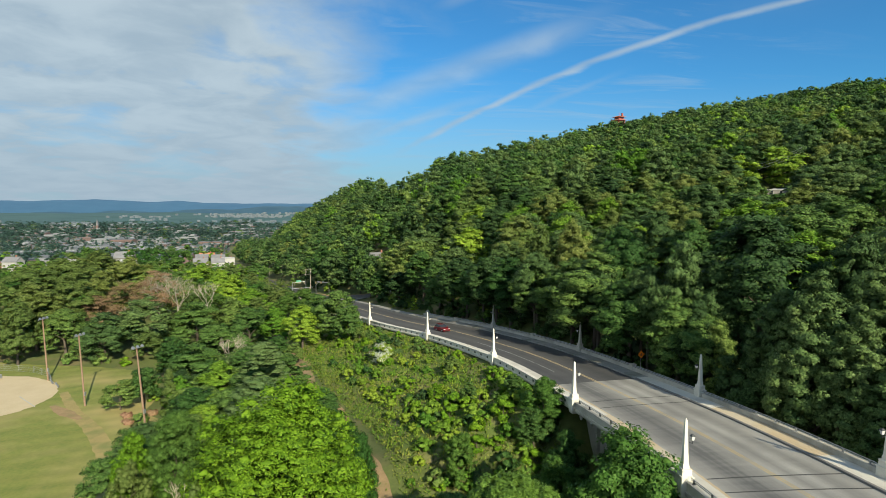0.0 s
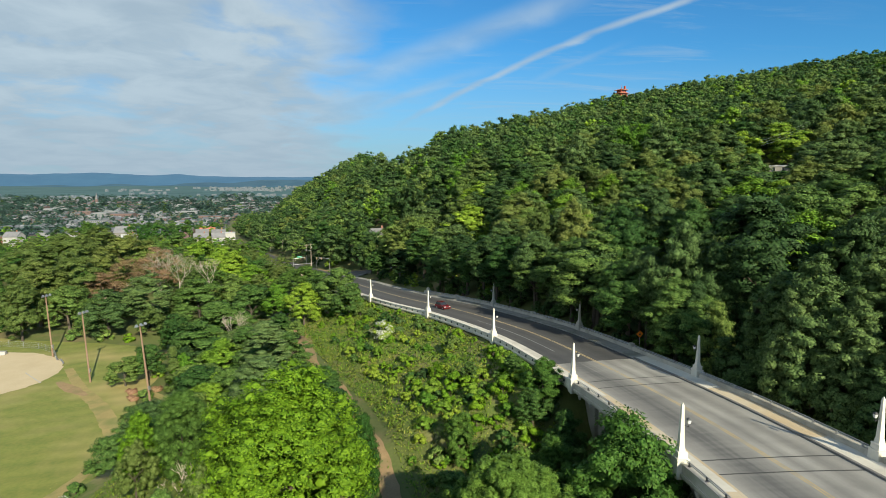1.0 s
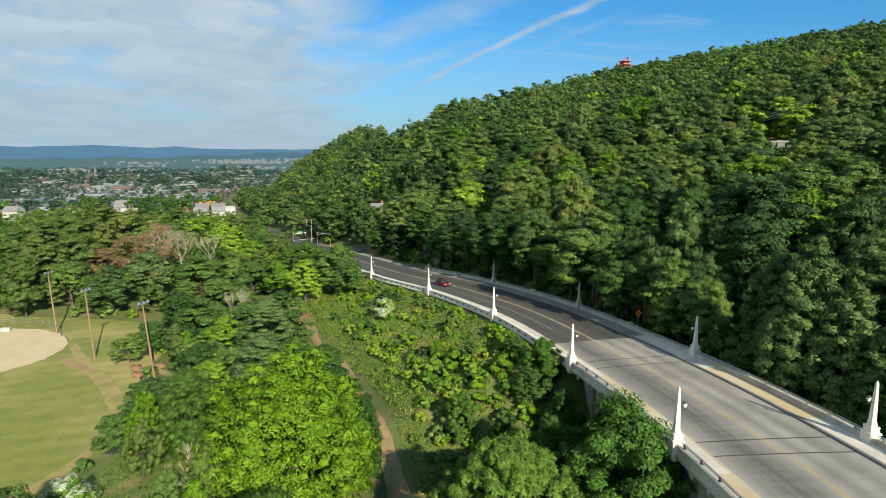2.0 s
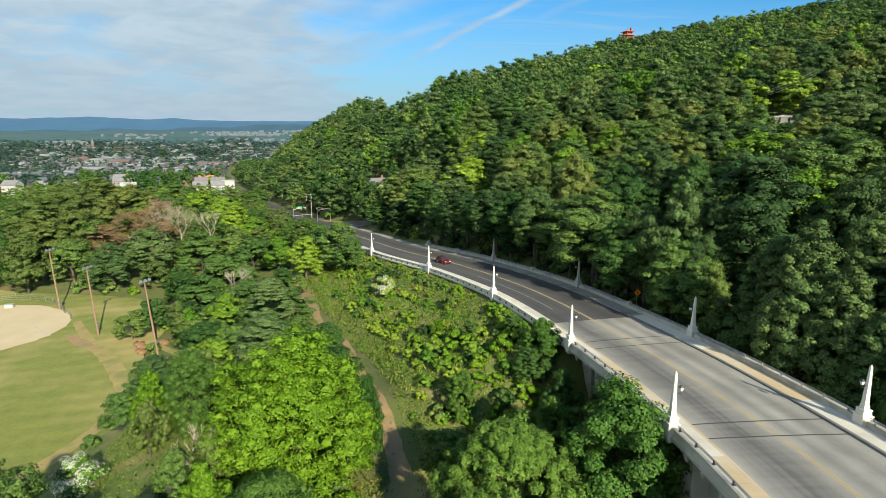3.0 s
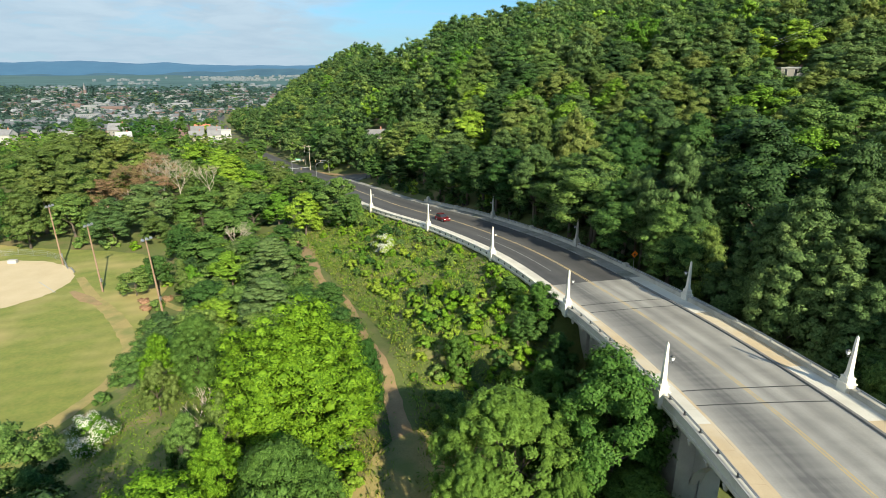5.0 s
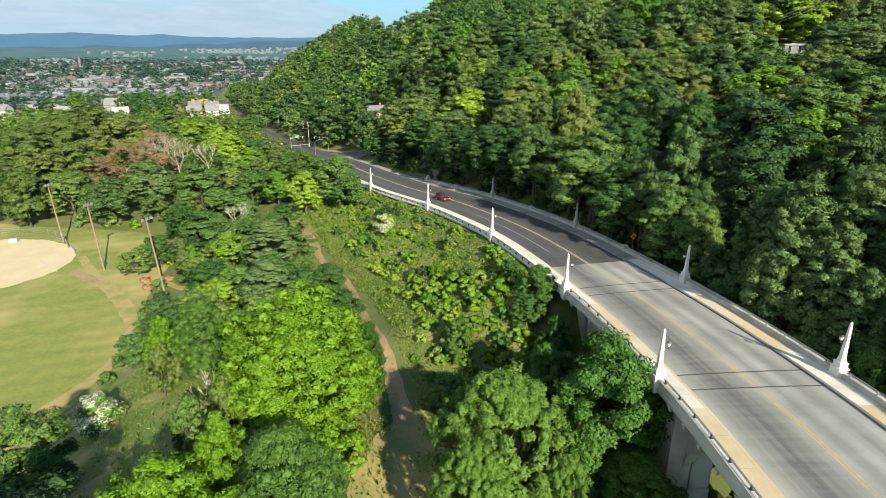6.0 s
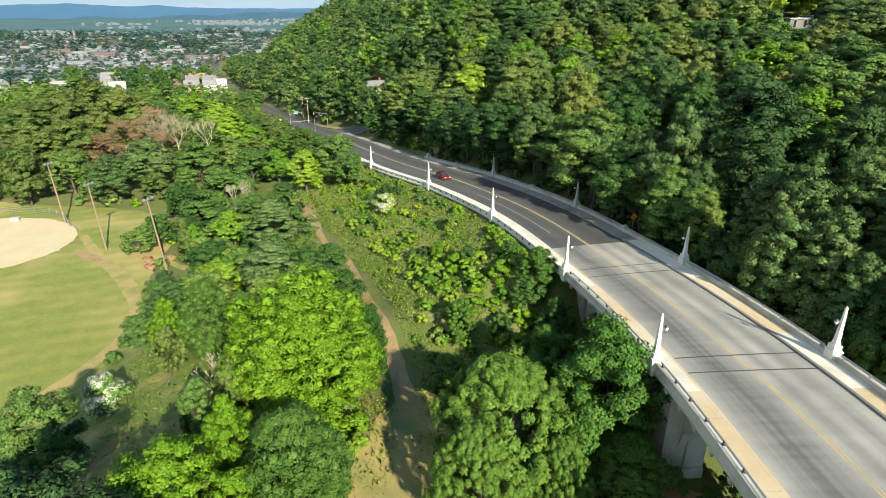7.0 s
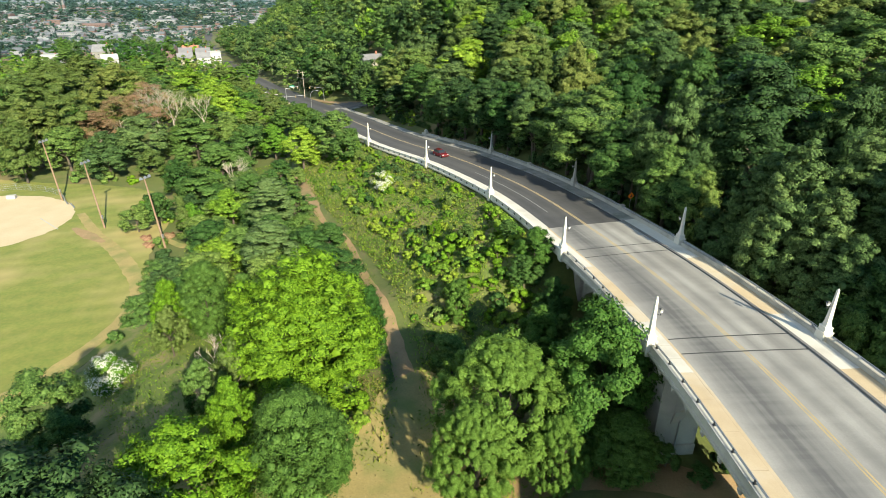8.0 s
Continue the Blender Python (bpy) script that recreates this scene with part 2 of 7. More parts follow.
M_WEED = leafage("tall_weeds", (0.110, 0.153, 0.020), (0.176, 0.227, 0.033), (0.265, 0.300, 0.063), 0.25, 0.3, 0.03)


def carriageway(name, low, high, lanes, lane_dark, patch, patch_amount):
    """A road surface: grain, drawn-out grime along the wheel tracks, and patches.
    lanes: (metres from the middle, half width, strength) of each dirty track and each painted band of shade."""
    mt = surface(name, low, high, 0.35, 7.0, 0.88, 0.12, stain=patch, stain_scale=0.11, stain_amount=patch_amount)
    nt = mt.node_tree
    n, l = nt.nodes.new, nt.links.new
    bsdf = nt.nodes["Principled BSDF"]
    col = bsdf.inputs["Base Color"].links[0].from_socket
    ac, al = n("ShaderNodeAttribute"), n("ShaderNodeAttribute")
    ac.attribute_name, al.attribute_name = "across", "along"

    def m(op, a, b, clamp=False):
        k = n("ShaderNodeMath")
        k.operation, k.use_clamp = op, clamp
        for i, v in enumerate((a, b)):
            if isinstance(v, (int, float)):
                k.inputs[i].default_value = v
            else:
                l(v, k.inputs[i])
        return k.outputs[0]

    vec = n("ShaderNodeCombineXYZ")
    l(m("MULTIPLY", ac.outputs["Fac"], 1.1), vec.inputs[0]), l(m("MULTIPLY", al.outputs["Fac"], 0.045), vec.inputs[1])
    t = n("ShaderNodeTexNoise")
    t.inputs["Scale"].default_value, t.inputs["Detail"].default_value = 1.6, 5.0
    l(vec.outputs[0], t.inputs["Vector"])
    vec2 = n("ShaderNodeCombineXYZ")
    l(m("MULTIPLY", ac.outputs["Fac"], 0.05), vec2.inputs[0]), l(m("MULTIPLY", al.outputs["Fac"], 0.9), vec2.inputs[1])
    t2 = n("ShaderNodeTexNoise")
    t2.inputs["Scale"].default_value, t2.inputs["Detail"].default_value = 1.1, 4.0
    l(vec2.outputs[0], t2.inputs["Vector"])
    total = 0.0
    for mid, half, k in lanes:
        w = m("SUBTRACT", 1.0, m("DIVIDE", m("ABSOLUTE", m("SUBTRACT", ac.outputs["Fac"], mid), 0.0), half), True)
        total = m("ADD", total, m("MULTIPLY", m("POWER", w, 0.7), k))
    total = m("MULTIPLY", total, m("ADD", 0.35, m("MULTIPLY", t.outputs["Fac"], 1.3)))
    total = m("MULTIPLY", total, m("ADD", 0.55, m("MULTIPLY", t2.outputs["Fac"], 0.9)), True)
    mx = n("ShaderNodeMix")
    mx.data_type = "RGBA"
    l(total, mx.inputs["Factor"])
    l(col, mx.inputs["A"])
    mx.inputs["B"].default_value = (*lane_dark, 1)
    l(mx.outputs["Result"], bsdf.inputs["Base Color"])
    return mt


M_DECK = carriageway("worn_concrete_deck", (0.255, 0.245, 0.228), (0.345, 0.333, 0.308), [(-3.1, 3.0, 0.95), (1.6, 0.9, 0.45), (4.2, 1.2, 0.5)], (0.105, 0.103, 0.102), (0.185, 0.178, 0.168), 0.7)
# broad band at 3.4 paints tree shade on the right lane; others are wheel tracks
M_ASPHALT = carriageway("patched_asphalt", (0.046, 0.046, 0.049), (0.082, 0.081, 0.083), [(3.4, 2.6, 0.7), (-1.6, 0.8, 0.3), (-4.6, 0.8, 0.3)], (0.026, 0.027, 0.03), (0.088, 0.086, 0.083), 0.45)
M_GLASS_DARK = surface("dark_window_glass", (0.02, 0.025, 0.03), (0.035, 0.04, 0.05), 1.0, 3.0, 0.08, 0.0)
M_WHITE_WALL = surface("white_house_wall", (0.32, 0.32, 0.315), (0.43, 0.425, 0.415), 0.4, 4.0, 0.8, 0.1, per_object=0.08)
M_BRICK = surface("red_brick_wall", (0.24, 0.10, 0.07), (0.34, 0.16, 0.11), 0.6, 5.0, 0.9, 0.2, per_object=0.15)
M_BEIGE = surface("beige_wall", (0.30, 0.27, 0.225), (0.41, 0.37, 0.31), 0.5, 5.0, 0.85, 0.1, per_object=0.12)
M_GREY_WALL = surface("grey_stucco_wall", (0.17, 0.165, 0.155), (0.25, 0.24, 0.225), 0.5, 5.0, 0.85, 0.1, per_object=0.1)
M_ROOF_GREY = surface("grey_shingle_roof", (0.11, 0.11, 0.12), (0.20, 0.20, 0.21), 0.4, 5.0, 0.9, 0.2, per_object=0.2)
M_ROOF_WHITE = surface("pale_roof", (0.26, 0.265, 0.27), (0.38, 0.38, 0.38), 0.3, 4.0, 0.7, 0.1, per_object=0.1)
M_ROOF_RED = surface("red_tile_roof", (0.34, 0.12, 0.07), (0.46, 0.18, 0.11), 0.5, 6.0, 0.85, 0.3)
M_ORANGE = surface("orange_sign_sheet", (0.74, 0.19, 0.008), (0.82, 0.24, 0.012), 2.0, 8.0, 0.5, 0.0)
M_GREEN_SIGN = surface("green_sign_sheet", (0.01, 0.26, 0.15), (0.02, 0.34, 0.2), 2.0, 8.0, 0.5, 0.0)
M_PAGODA = surface("red_painted_timber", (0.30, 0.055, 0.03), (0.42, 0.09, 0.05), 0.3, 3.0, 0.7, 0.1)
M_RED_CAR = surface("maroon_car_paint", (0.12, 0.012, 0.015), (0.15, 0.016, 0.02), 1.0, 3.0, 0.22, 0.0)
M_BLACK_CAR = surface("black_car_paint", (0.010, 0.011, 0.014), (0.016, 0.017, 0.02), 1.0, 3.0, 0.18, 0.0)
M_WHITE_CAR = surface("white_car_paint", (0.70, 0.70, 0.70), (0.76, 0.76, 0.76), 1.0, 3.0, 0.25, 0.0)
M_TYRE = surface("tyre_rubber", (0.015, 0.015, 0.015), (0.03, 0.03, 0.03), 3.0, 20.0, 0.9, 0.1)
M_LAMP_GLASS = surface("clear_lamp_glass", (0.5, 0.5, 0.5), (0.6, 0.6, 0.6), 2.0, 8.0, 0.15, 0.0)
M_PALEWALK = surface("pale_concrete_pavement", (0.50, 0.47, 0.41), (0.60, 0.57, 0.51), 0.6, 8.0, 0.9, 0.1, stain=(0.36, 0.33, 0.28), stain_scale=0.3, stain_amount=0.5)
M_GREYWALK = surface("stained_grey_pavement", (0.20, 0.195, 0.185), (0.31, 0.30, 0.28), 0.5, 7.0, 0.9, 0.15, stain=(0.11, 0.12, 0.09), stain_scale=0.3, stain_amount=0.7)
M_ASPHALT_SIDE = surface("old_grey_asphalt", (0.075, 0.075, 0.078), (0.12, 0.118, 0.115), 0.3, 6.0, 0.9, 0.1, stain=(0.17, 0.15, 0.12), stain_scale=0.2, stain_amount=0.5)
# town colours shifted towards blue-grey to paint in haze over the valley
M_TOWN_PALE = surface("hazed_town_walls", (0.155, 0.165, 0.18), (0.25, 0.26, 0.275), 0.03, 0.4, 0.9, 0.0)
M_TOWN_ROOF = surface("hazed_pale_town_roofs", (0.15, 0.165, 0.18), (0.27, 0.285, 0.30), 0.03, 0.4, 0.9, 0.0)
M_TOWN_BRICK = surface("hazed_brick_town_walls", (0.11, 0.075, 0.07), (0.18, 0.125, 0.115), 0.03, 0.4, 0.9, 0.0)
M_TOWN_DARK = surface("hazed_slate_town_roofs", (0.07, 0.08, 0.095), (0.13, 0.14, 0.16), 0.03, 0.4, 0.9, 0.0)


def mow(mt, turn, width, amount):
    """Faint stripes of mowing across a lawn."""
    nt = mt.node_tree
    n, l = nt.nodes.new, nt.links.new
    bsdf = nt.nodes["Principled BSDF"]
    col = bsdf.inputs["Base Color"].links[0].from_socket
    co, mp, w = n("ShaderNodeTexCoord"), n("ShaderNodeMapping"), n("ShaderNodeTexWave")
    mp.inputs["Rotation"].default_value = (0, 0, turn)
    w.inputs["Scale"].default_value, w.inputs["Distortion"].default_value, w.inputs["Detail"].default_value, w.inputs["Detail Scale"].default_value = 1 / width, 3.0, 3.0, 0.6
    l(co.outputs["Object"], mp.inputs[0]), l(mp.outputs[0], w.inputs["Vector"])
    k, h = n("ShaderNodeMapRange"), n("ShaderNodeHueSaturation")
    l(w.outputs["Fac"], k.inputs["Value"])
    k.inputs["To Min"].default_value, k.inputs["To Max"].default_value = 1 - amount, 1 + amount
    l(k.outputs[0], h.inputs["Value"]), l(col, h.inputs["Color"]), l(h.outputs[0], bsdf.inputs["Base Color"])


mow(M_FIELD, 1.2, 16.0, 0.06)

# ---------------------------------------------------------------- plan: the road's line and the lie of the land
ROAD = [(30.2, -120), (30.2, -60), (29.8, 0), (29.6, 22), (29.3, 47), (25.7, 73), (17.7, 104.3), (4.8, 133),
        (-10.5, 158), (-21.5, 180), (-34, 208), (-51, 243), (-67, 275), (-102, 350), (-178, 505), (-290, 770), (-600, 1560)]
ROAD_Z = [(-120, 15.0), (0, 6.9), (48, 2.7), (83, 0.0), (108, -1.7), (140, -4.1), (166, -6.3), (200, -9.4), (260, -15.0), (360, -23.5), (520, -32.0), (780, -43.0), (1600, -66.0)]


def catmull(pts, step):
    """Points about step metres apart on a smooth line through pts."""
    p = [np.array(q, float) for q in pts]
    p = [2 * p[0] - p[1]] + p + [2 * p[-1] - p[-2]]
    res = []
    for a, b, c, d in zip(p, p[1:], p[2:], p[3:]):
        k = max(2, int(np.linalg.norm(c - b) / step))
        for t in np.linspace(0, 1, k, endpoint=False):
            res.append(0.5 * (2 * b + (c - a) * t + (2 * a - 5 * b + 4 * c - d) * t * t + (3 * b - a - 3 * c + d) * t ** 3))
    res.append(p[-2])
    return np.array(res)


LINE = catmull(ROAD, 2.0)
LINE_T = np.gradient(LINE, axis=0)
LINE_T /= np.linalg.norm(LINE_T, axis=1)[:, None]
LINE_S = np.concatenate([[0], np.cumsum(np.linalg.norm(np.diff(LINE, axis=0), axis=1))])


def road_z(y):
    return np.interp(y, [a for a, b in ROAD_Z], [b for a, b in ROAD_Z])


LINE_Z = road_z(LINE[:, 1])
S_AT_Y = lambda y: float(np.interp(y, LINE[:, 1], LINE_S))


def road_point(s, d=0.0, h=0.0):
    """The place at s metres along the road's middle line, d metres to its right, h above it."""
    x, y = np.interp(s, LINE_S, LINE[:, 0]), np.interp(s, LINE_S, LINE[:, 1])
    tx, ty = np.interp(s, LINE_S, LINE_T[:, 0]), np.interp(s, LINE_S, LINE_T[:, 1])
    k = math.hypot(tx, ty)
    return Vector((x + d * ty / k, y - d * tx / k, np.interp(s, LINE_S, LINE_Z) + h))


def road_dir(s):
    a, b = road_point(s - 0.5), road_point(s + 0.5)
    return math.degrees(math.atan2(b.y - a.y, b.x - a.x))


def near_road(x, y):
    """Metres right of the road's middle line (left: minus), and the road's height there."""
    x, y = np.atleast_1d(x).astype(float), np.atleast_1d(y).astype(float)
    d, z = np.empty(len(x)), np.empty(len(x))
    for i in range(0, len(x), 4000):
        dx = x[i:i + 4000, None] - LINE[None, :, 0]
        dy = y[i:i + 4000, None] - LINE[None, :, 1]
        j = np.argmin(dx * dx + dy * dy, axis=1)
        r = np.arange(len(j))
        along = dx[r, j] * LINE_T[j, 0] + dy[r, j] * LINE_T[j, 1]
        side = dx[r, j] * LINE_T[j, 1] - dy[r, j] * LINE_T[j, 0]
        d[i:i + 4000] = np.where(np.abs(along) < 3.0, side, np.sign(side) * np.hypot(dx[r, j], dy[r, j]))
        z[i:i + 4000] = LINE_Z[j]
    return d, z


def ease(v, a, b):
    t = np.clip((v - a) / (b - a), 0, 1)
    return t * t * (3 - 2 * t)


def soft_max(a, b, k):
    h = np.clip(0.5 + 0.5 * (a - b) / k, 0, 1)
    return b * (1 - h) + a * h + k * h * (1 - h)


def land(x, y):
    """Height of the ground."""
    x, y = np.atleast_1d(x).astype(float), np.atleast_1d(y).astype(float)
    d, zr = near_road(x, y)
    bump = 0.5 * np.sin(x * 0.11 + 1.3) * np.sin(y * 0.09 + 0.4) + 0.25 * np.sin(x * 0.31) * np.sin(y * 0.27 + 2)
    # park side: playing field, terrace with the footpath, bank up to the road
    bench = np.interp(y, [20, 54, 70, 100, 150, 220, 300, 420, 640, 900, 1600, 3000], [-9.5, -9.8, -10.8, -11.9, -13.0, -14.0, -18, -25, -37, -52, -66, -70])
    low = np.interp(y, [0, 165, 220, 330, 500, 640, 900, 1600, 3000], [-20.5, -20.5, -15.0, -18, -27, -38, -54, -67, -70])
    mix = ease(x - np.interp(y, [60, 150, 250, 600], [0, 0, -30, -150]), -62, -30)
    park = low + (bench - low) * mix
    bank = zr - 0.9 - 0.34 * np.maximum(-d - 9.6, 0)
    on_bank = ease(y, 66, 78)
    left = np.where(on_bank > 0, soft_max(bank * on_bank + park * (1 - on_bank), park, 2.0), park)
    left = left + bump * ease(np.abs(x + 95) + 40 * ease(y, 165, 200), 38, 60) * ease(-d, 11, 18)
    # hill side: one long slope to a wooded ridge
    plane = -4 + 0.167 * (x - 35) + 0.143 * (y - 78) - 0.36 * np.maximum(0, -40 - x) * ease(y, 250, 420)
    crest = np.clip(480 + 0.87 * (x - 8), 445, 650) + np.minimum(4.5 * np.maximum(0, -40 - x), 330)
    over = np.maximum(y - crest, 0)
    plane = plane - 0.143 * over - 0.2 * over
    corner = ease(y, 232, 243) * (1 - ease(y, 268, 284))
    cut = zr - 0.7 + (0.5 - 0.42 * corner * (1 - ease(d, 40, 60))) * np.maximum(d - 10.5, 0) + 0.08 * np.maximum(d - 45, 0)
    plane = plane + 15.0 * np.exp(-((x + 26) / 30.0) ** 2) * ease(y, 260, 420)
    end = ease(x / np.maximum(y, 50), -0.335, -0.245)
    plane = plane * end + (zr + 4) * (1 - end)
    right_hi = -soft_max(-plane, -cut, 3.0)
    fill = zr - 0.9 - 0.6 * np.maximum(d - 9.6, 0)
    right = np.maximum(right_hi, np.where(y > 72, fill, -60))
    under = ease(y, 20, 45) * (1 - ease(y, 62, 80))
    right = right * (1 - under * (1 - ease(d, 8, 40))) + (-11.0) * under * (1 - ease(d, 8, 40))
    right = np.maximum(right + bump * ease(d, 14, 26), -70)
    z = np.where(d < 0, left, right)
    # road bed
    bed = np.where(y > 74, 1.0, 0.0) * (np.abs(d) < 9.6)
    z = np.where(bed > 0, zr - 0.55, z)
    behind = ease(-y, -20, 30)
    return z * (1 - behind) + behind * np.minimum(z, -14.0)


def land1(x, y):
    return float(land(x, y)[0])


# ---------------------------------------------------------------- building helpers
def mesh_object(name, bm, material=None, parent=None, smooth=False):
    me = bpy.data.meshes.new(name)
    bm.normal_update()
    bm.to_mesh(me)
    bm.free()
    for mt in (material if isinstance(material, (list, tuple)) else [material]):
        me.materials.append(mt)
    if smooth:
        me.shade_smooth()
    ob = new(name, me)
    ob.parent = parent
    return ob


def part(name, bm, material, parent, label="", smooth=False):
    ob = mesh_object(name, bm, material, parent, smooth)
    return tagged(ob, label) if label else ob


def base(name, m, label, category, group="", kind=""):
    ob = new(name)
    ob.empty_display_size = 0.2
    ob.matrix_world = m
    return tagged(ob, label, category, group, kind)


def box(bm, x0, x1, y0, y1, z0, z1, m=None, bevel=0.0):
    r = bmesh.ops.create_cube(bm, size=1.0)
    vs = r["verts"]
    for v in vs:
        v.co = Vector(((x0 + x1) / 2 + v.co.x * (x1 - x0), (y0 + y1) / 2 + v.co.y * (y1 - y0), (z0 + z1) / 2 + v.co.z * (z1 - z0)))
    if bevel:
        es = list({e for v in vs for e in v.link_edges})
        r = bmesh.ops.bevel(bm, geom=es, offset=bevel, segments=1, affect="EDGES")
        vs = list({v for f in r["faces"] for v in f.verts} | {v for v in vs if v.is_valid})
    if m is not None:
        bmesh.ops.transform(bm, matrix=m, verts=vs)
    return vs


def tube(bm, a, b, ra, rb, seg=8, caps=True):
    """A round bar from a to b."""
    a, b = Vector(a), Vector(b)
    q = (b - a).to_track_quat("Z", "Y").to_matrix().to_4x4()
    r = bmesh.ops.create_cone(bm, cap_ends=caps, segments=seg, radius1=ra, radius2=rb, depth=(b - a).length)
    bmesh.ops.transform(bm, matrix=Matrix.Translation((a + b) / 2) @ q, verts=r["verts"])
    return r["verts"]


def frustum(bm, z0, z1, w0, d0, w1, d1, m=None):
    """A four-sided block that tapers from w0 x d0 at z0 to w1 x d1 at z1."""
    vs = [bm.verts.new((sx * w / 2, sy * d / 2, z)) for z, w, d in ((z0, w0, d0), (z1, w1, d1)) for sx, sy in ((-1, -1), (1, -1), (1, 1), (-1, 1))]
    for f in ((3, 2, 1, 0), (4, 5, 6, 7), (0, 1, 5, 4), (1, 2, 6, 5), (2, 3, 7, 6), (3, 0, 4, 7)):
        bm.faces.new([vs[i] for i in f])
    if m is not None:
        bmesh.ops.transform(bm, matrix=m, verts=vs)
    return vs


def sweep(bm, s0, s1, outline, step=3.0, closed=True):
    """Carry an outline of (d, h) points along the road from s0 to s1."""
    k = max(2, int((s1 - s0) / step) + 1)
    rings = [[bm.verts.new(road_point(s, d, h)) for d, h in outline] for s in np.linspace(s0, s1, k)]
    n = len(outline)
    for a, b in zip(rings, rings[1:]):
        for i in range(n if closed else n - 1):
            j = (i + 1) % n
            bm.faces.new((a[i], b[i], b[j], a[j]))
    if closed:
        bm.faces.new(rings[0]), bm.faces.new(rings[-1][::-1])
    bmesh.ops.recalc_face_normals(bm, faces=bm.faces)


def drape(name, outline, material, lift=0.1, cell=2.0, parent=None):
    """A sheet laid over the ground inside an outline of (x, y) points."""
    bm = bmesh.new()
    rnd = random.Random(len(outline))
    edge = catmull(list(outline) + [outline[0]], 1.5)[:-1]
    edge = [(x + rnd.uniform(-0.35, 0.35), y + rnd.uniform(-0.35, 0.35)) for x, y in edge]
    xs, ys = [p[0] for p in edge], [p[1] for p in edge]
    f = bm.faces.new([bm.verts.new((x, y, 0)) for x, y in edge])
    bmesh.ops.triangulate(bm, faces=[f])
    for lo, hi, no in ((min(xs), max(xs), (1, 0, 0)), (min(ys), max(ys), (0, 1, 0))):
        for c in np.arange(lo + cell, hi, cell):
            bmesh.ops.bisect_plane(bm, geom=bm.verts[:] + bm.edges[:] + bm.faces[:], plane_co=Vector(no) * c, plane_no=no)
    zs = land([v.co.x for v in bm.verts], [v.co.y for v in bm.verts])
    for v, z in zip(bm.verts, zs):
        v.co.z = z + lift
    bmesh.ops.recalc_face_normals(bm, faces=bm.faces)
    for f in bm.faces:
        if f.normal.z < 0:
            f.normal_flip()
    return mesh_object(name, bm, material, parent, True)


def ribbon(name, pts, widths, material, lift=0.1, parent=None):
    """A strip along the ground: middle line pts, widths in metres."""
    line = catmull(pts, 1.2)
    w = np.interp(np.linspace(0, 1, len(line)), np.linspace(0, 1, len(widths)), widths)
    t = np.gradient(line, axis=0)
    t /= np.linalg.norm(t, axis=1)[:, None]
    bm = bmesh.new()
    rows = []
    rnd = random.Random(len(pts))
    for (x, y), (tx, ty), k in zip(line, t, w):
        k *= rnd.uniform(0.88, 1.12)
        rows.append([bm.verts.new((x + ty * k * f, y - tx * k * f, land1(x + ty * k * f, y - tx * k * f) + lift)) for f in (-0.5, -0.25, 0, 0.25, 0.5)])
    for a, b in zip(rows, rows[1:]):
        for i in range(4):
            bm.faces.new((a[i], a[i + 1], b[i + 1], b[i]))
    bmesh.ops.recalc_face_normals(bm, faces=bm.faces)
    for f in bm.faces:
        if f.normal.z < 0:
            f.normal_flip()
    return mesh_object(name, bm, material, parent, True)


# ---------------------------------------------------------------- ground
def axis(lo, hi, fine_lo, fine_hi, fine):
    a = list(np.arange(fine_lo, fine_hi + 0.01, fine))
    step, v = fine, fine_hi
    while v < hi:
        step *= 1.14
        v += step
        a.append(min(v, hi))
    step, v, b = fine, fine_lo, []
    while v > lo:
        step *= 1.14
        v -= step
        b.append(max(v, lo))
    return np.array(b[::-1] + a)


def build_ground():
    xs, ys = axis(-4200, 4200, -150, 110, 2.5), axis(-260, 4850, 10, 300, 2.5)
    gx, gy = np.meshgrid(xs, ys)
    gz = land(gx.ravel(), gy.ravel())
    nx, ny = len(xs), len(ys)
    i = np.arange(nx * ny).reshape(ny, nx)
    quads = np.stack([i[:-1, :-1], i[:-1, 1:], i[1:, 1:], i[1:, :-1]], -1).reshape(-1, 4)
    me = bpy.data.meshes.new("ground")
    me.from_pydata(np.stack([gx.ravel(), gy.ravel(), gz], -1).tolist(), [], quads.tolist())
    me.materials.append(M_GROUND)
    me.shade_smooth()
    return tagged(new("ground", me), "green undergrowth and bare earth over hill and valley", "ground", kind="structure")


build_ground()
S_JOINT, S_NEAR = S_AT_Y(84.6), S_AT_Y(-110)


def strip(name, s0, s1, across, heights, material, step=2.0, depth=0.6):
    """A slab along the road with fine steps across; carries how far across and along each point lies."""
    bm = bmesh.new()
    la, lo = bm.verts.layers.float.new("across"), bm.verts.layers.float.new("along")
    k = max(2, int((s1 - s0) / step) + 1)
    rows = []
    for s in np.linspace(s0, s1, k):
        row = []
        for d, h in [(across[0], -depth)] + list(zip(across, heights)) + [(across[-1], -depth)]:
            v = bm.verts.new(road_point(s, d, h))
            v[la], v[lo] = d, s
            row.append(v)
        rows.append(row)
    n = len(rows[0])
    for a, b in zip(rows, rows[1:]):
        for i in range(n):
            bm.faces.new((a[i], a[(i + 1) % n], b[(i + 1) % n], b[i]))
    bm.faces.new(rows[0]), bm.faces.new(rows[-1][::-1])
    bmesh.ops.recalc_face_normals(bm, faces=bm.faces)
    return mesh_object(name, bm, material)


ACROSS = list(np.linspace(-6.5, 6.5, 14))
CAMBER = [0.07 * (1 - (d / 6.5) ** 2) for d in ACROSS]
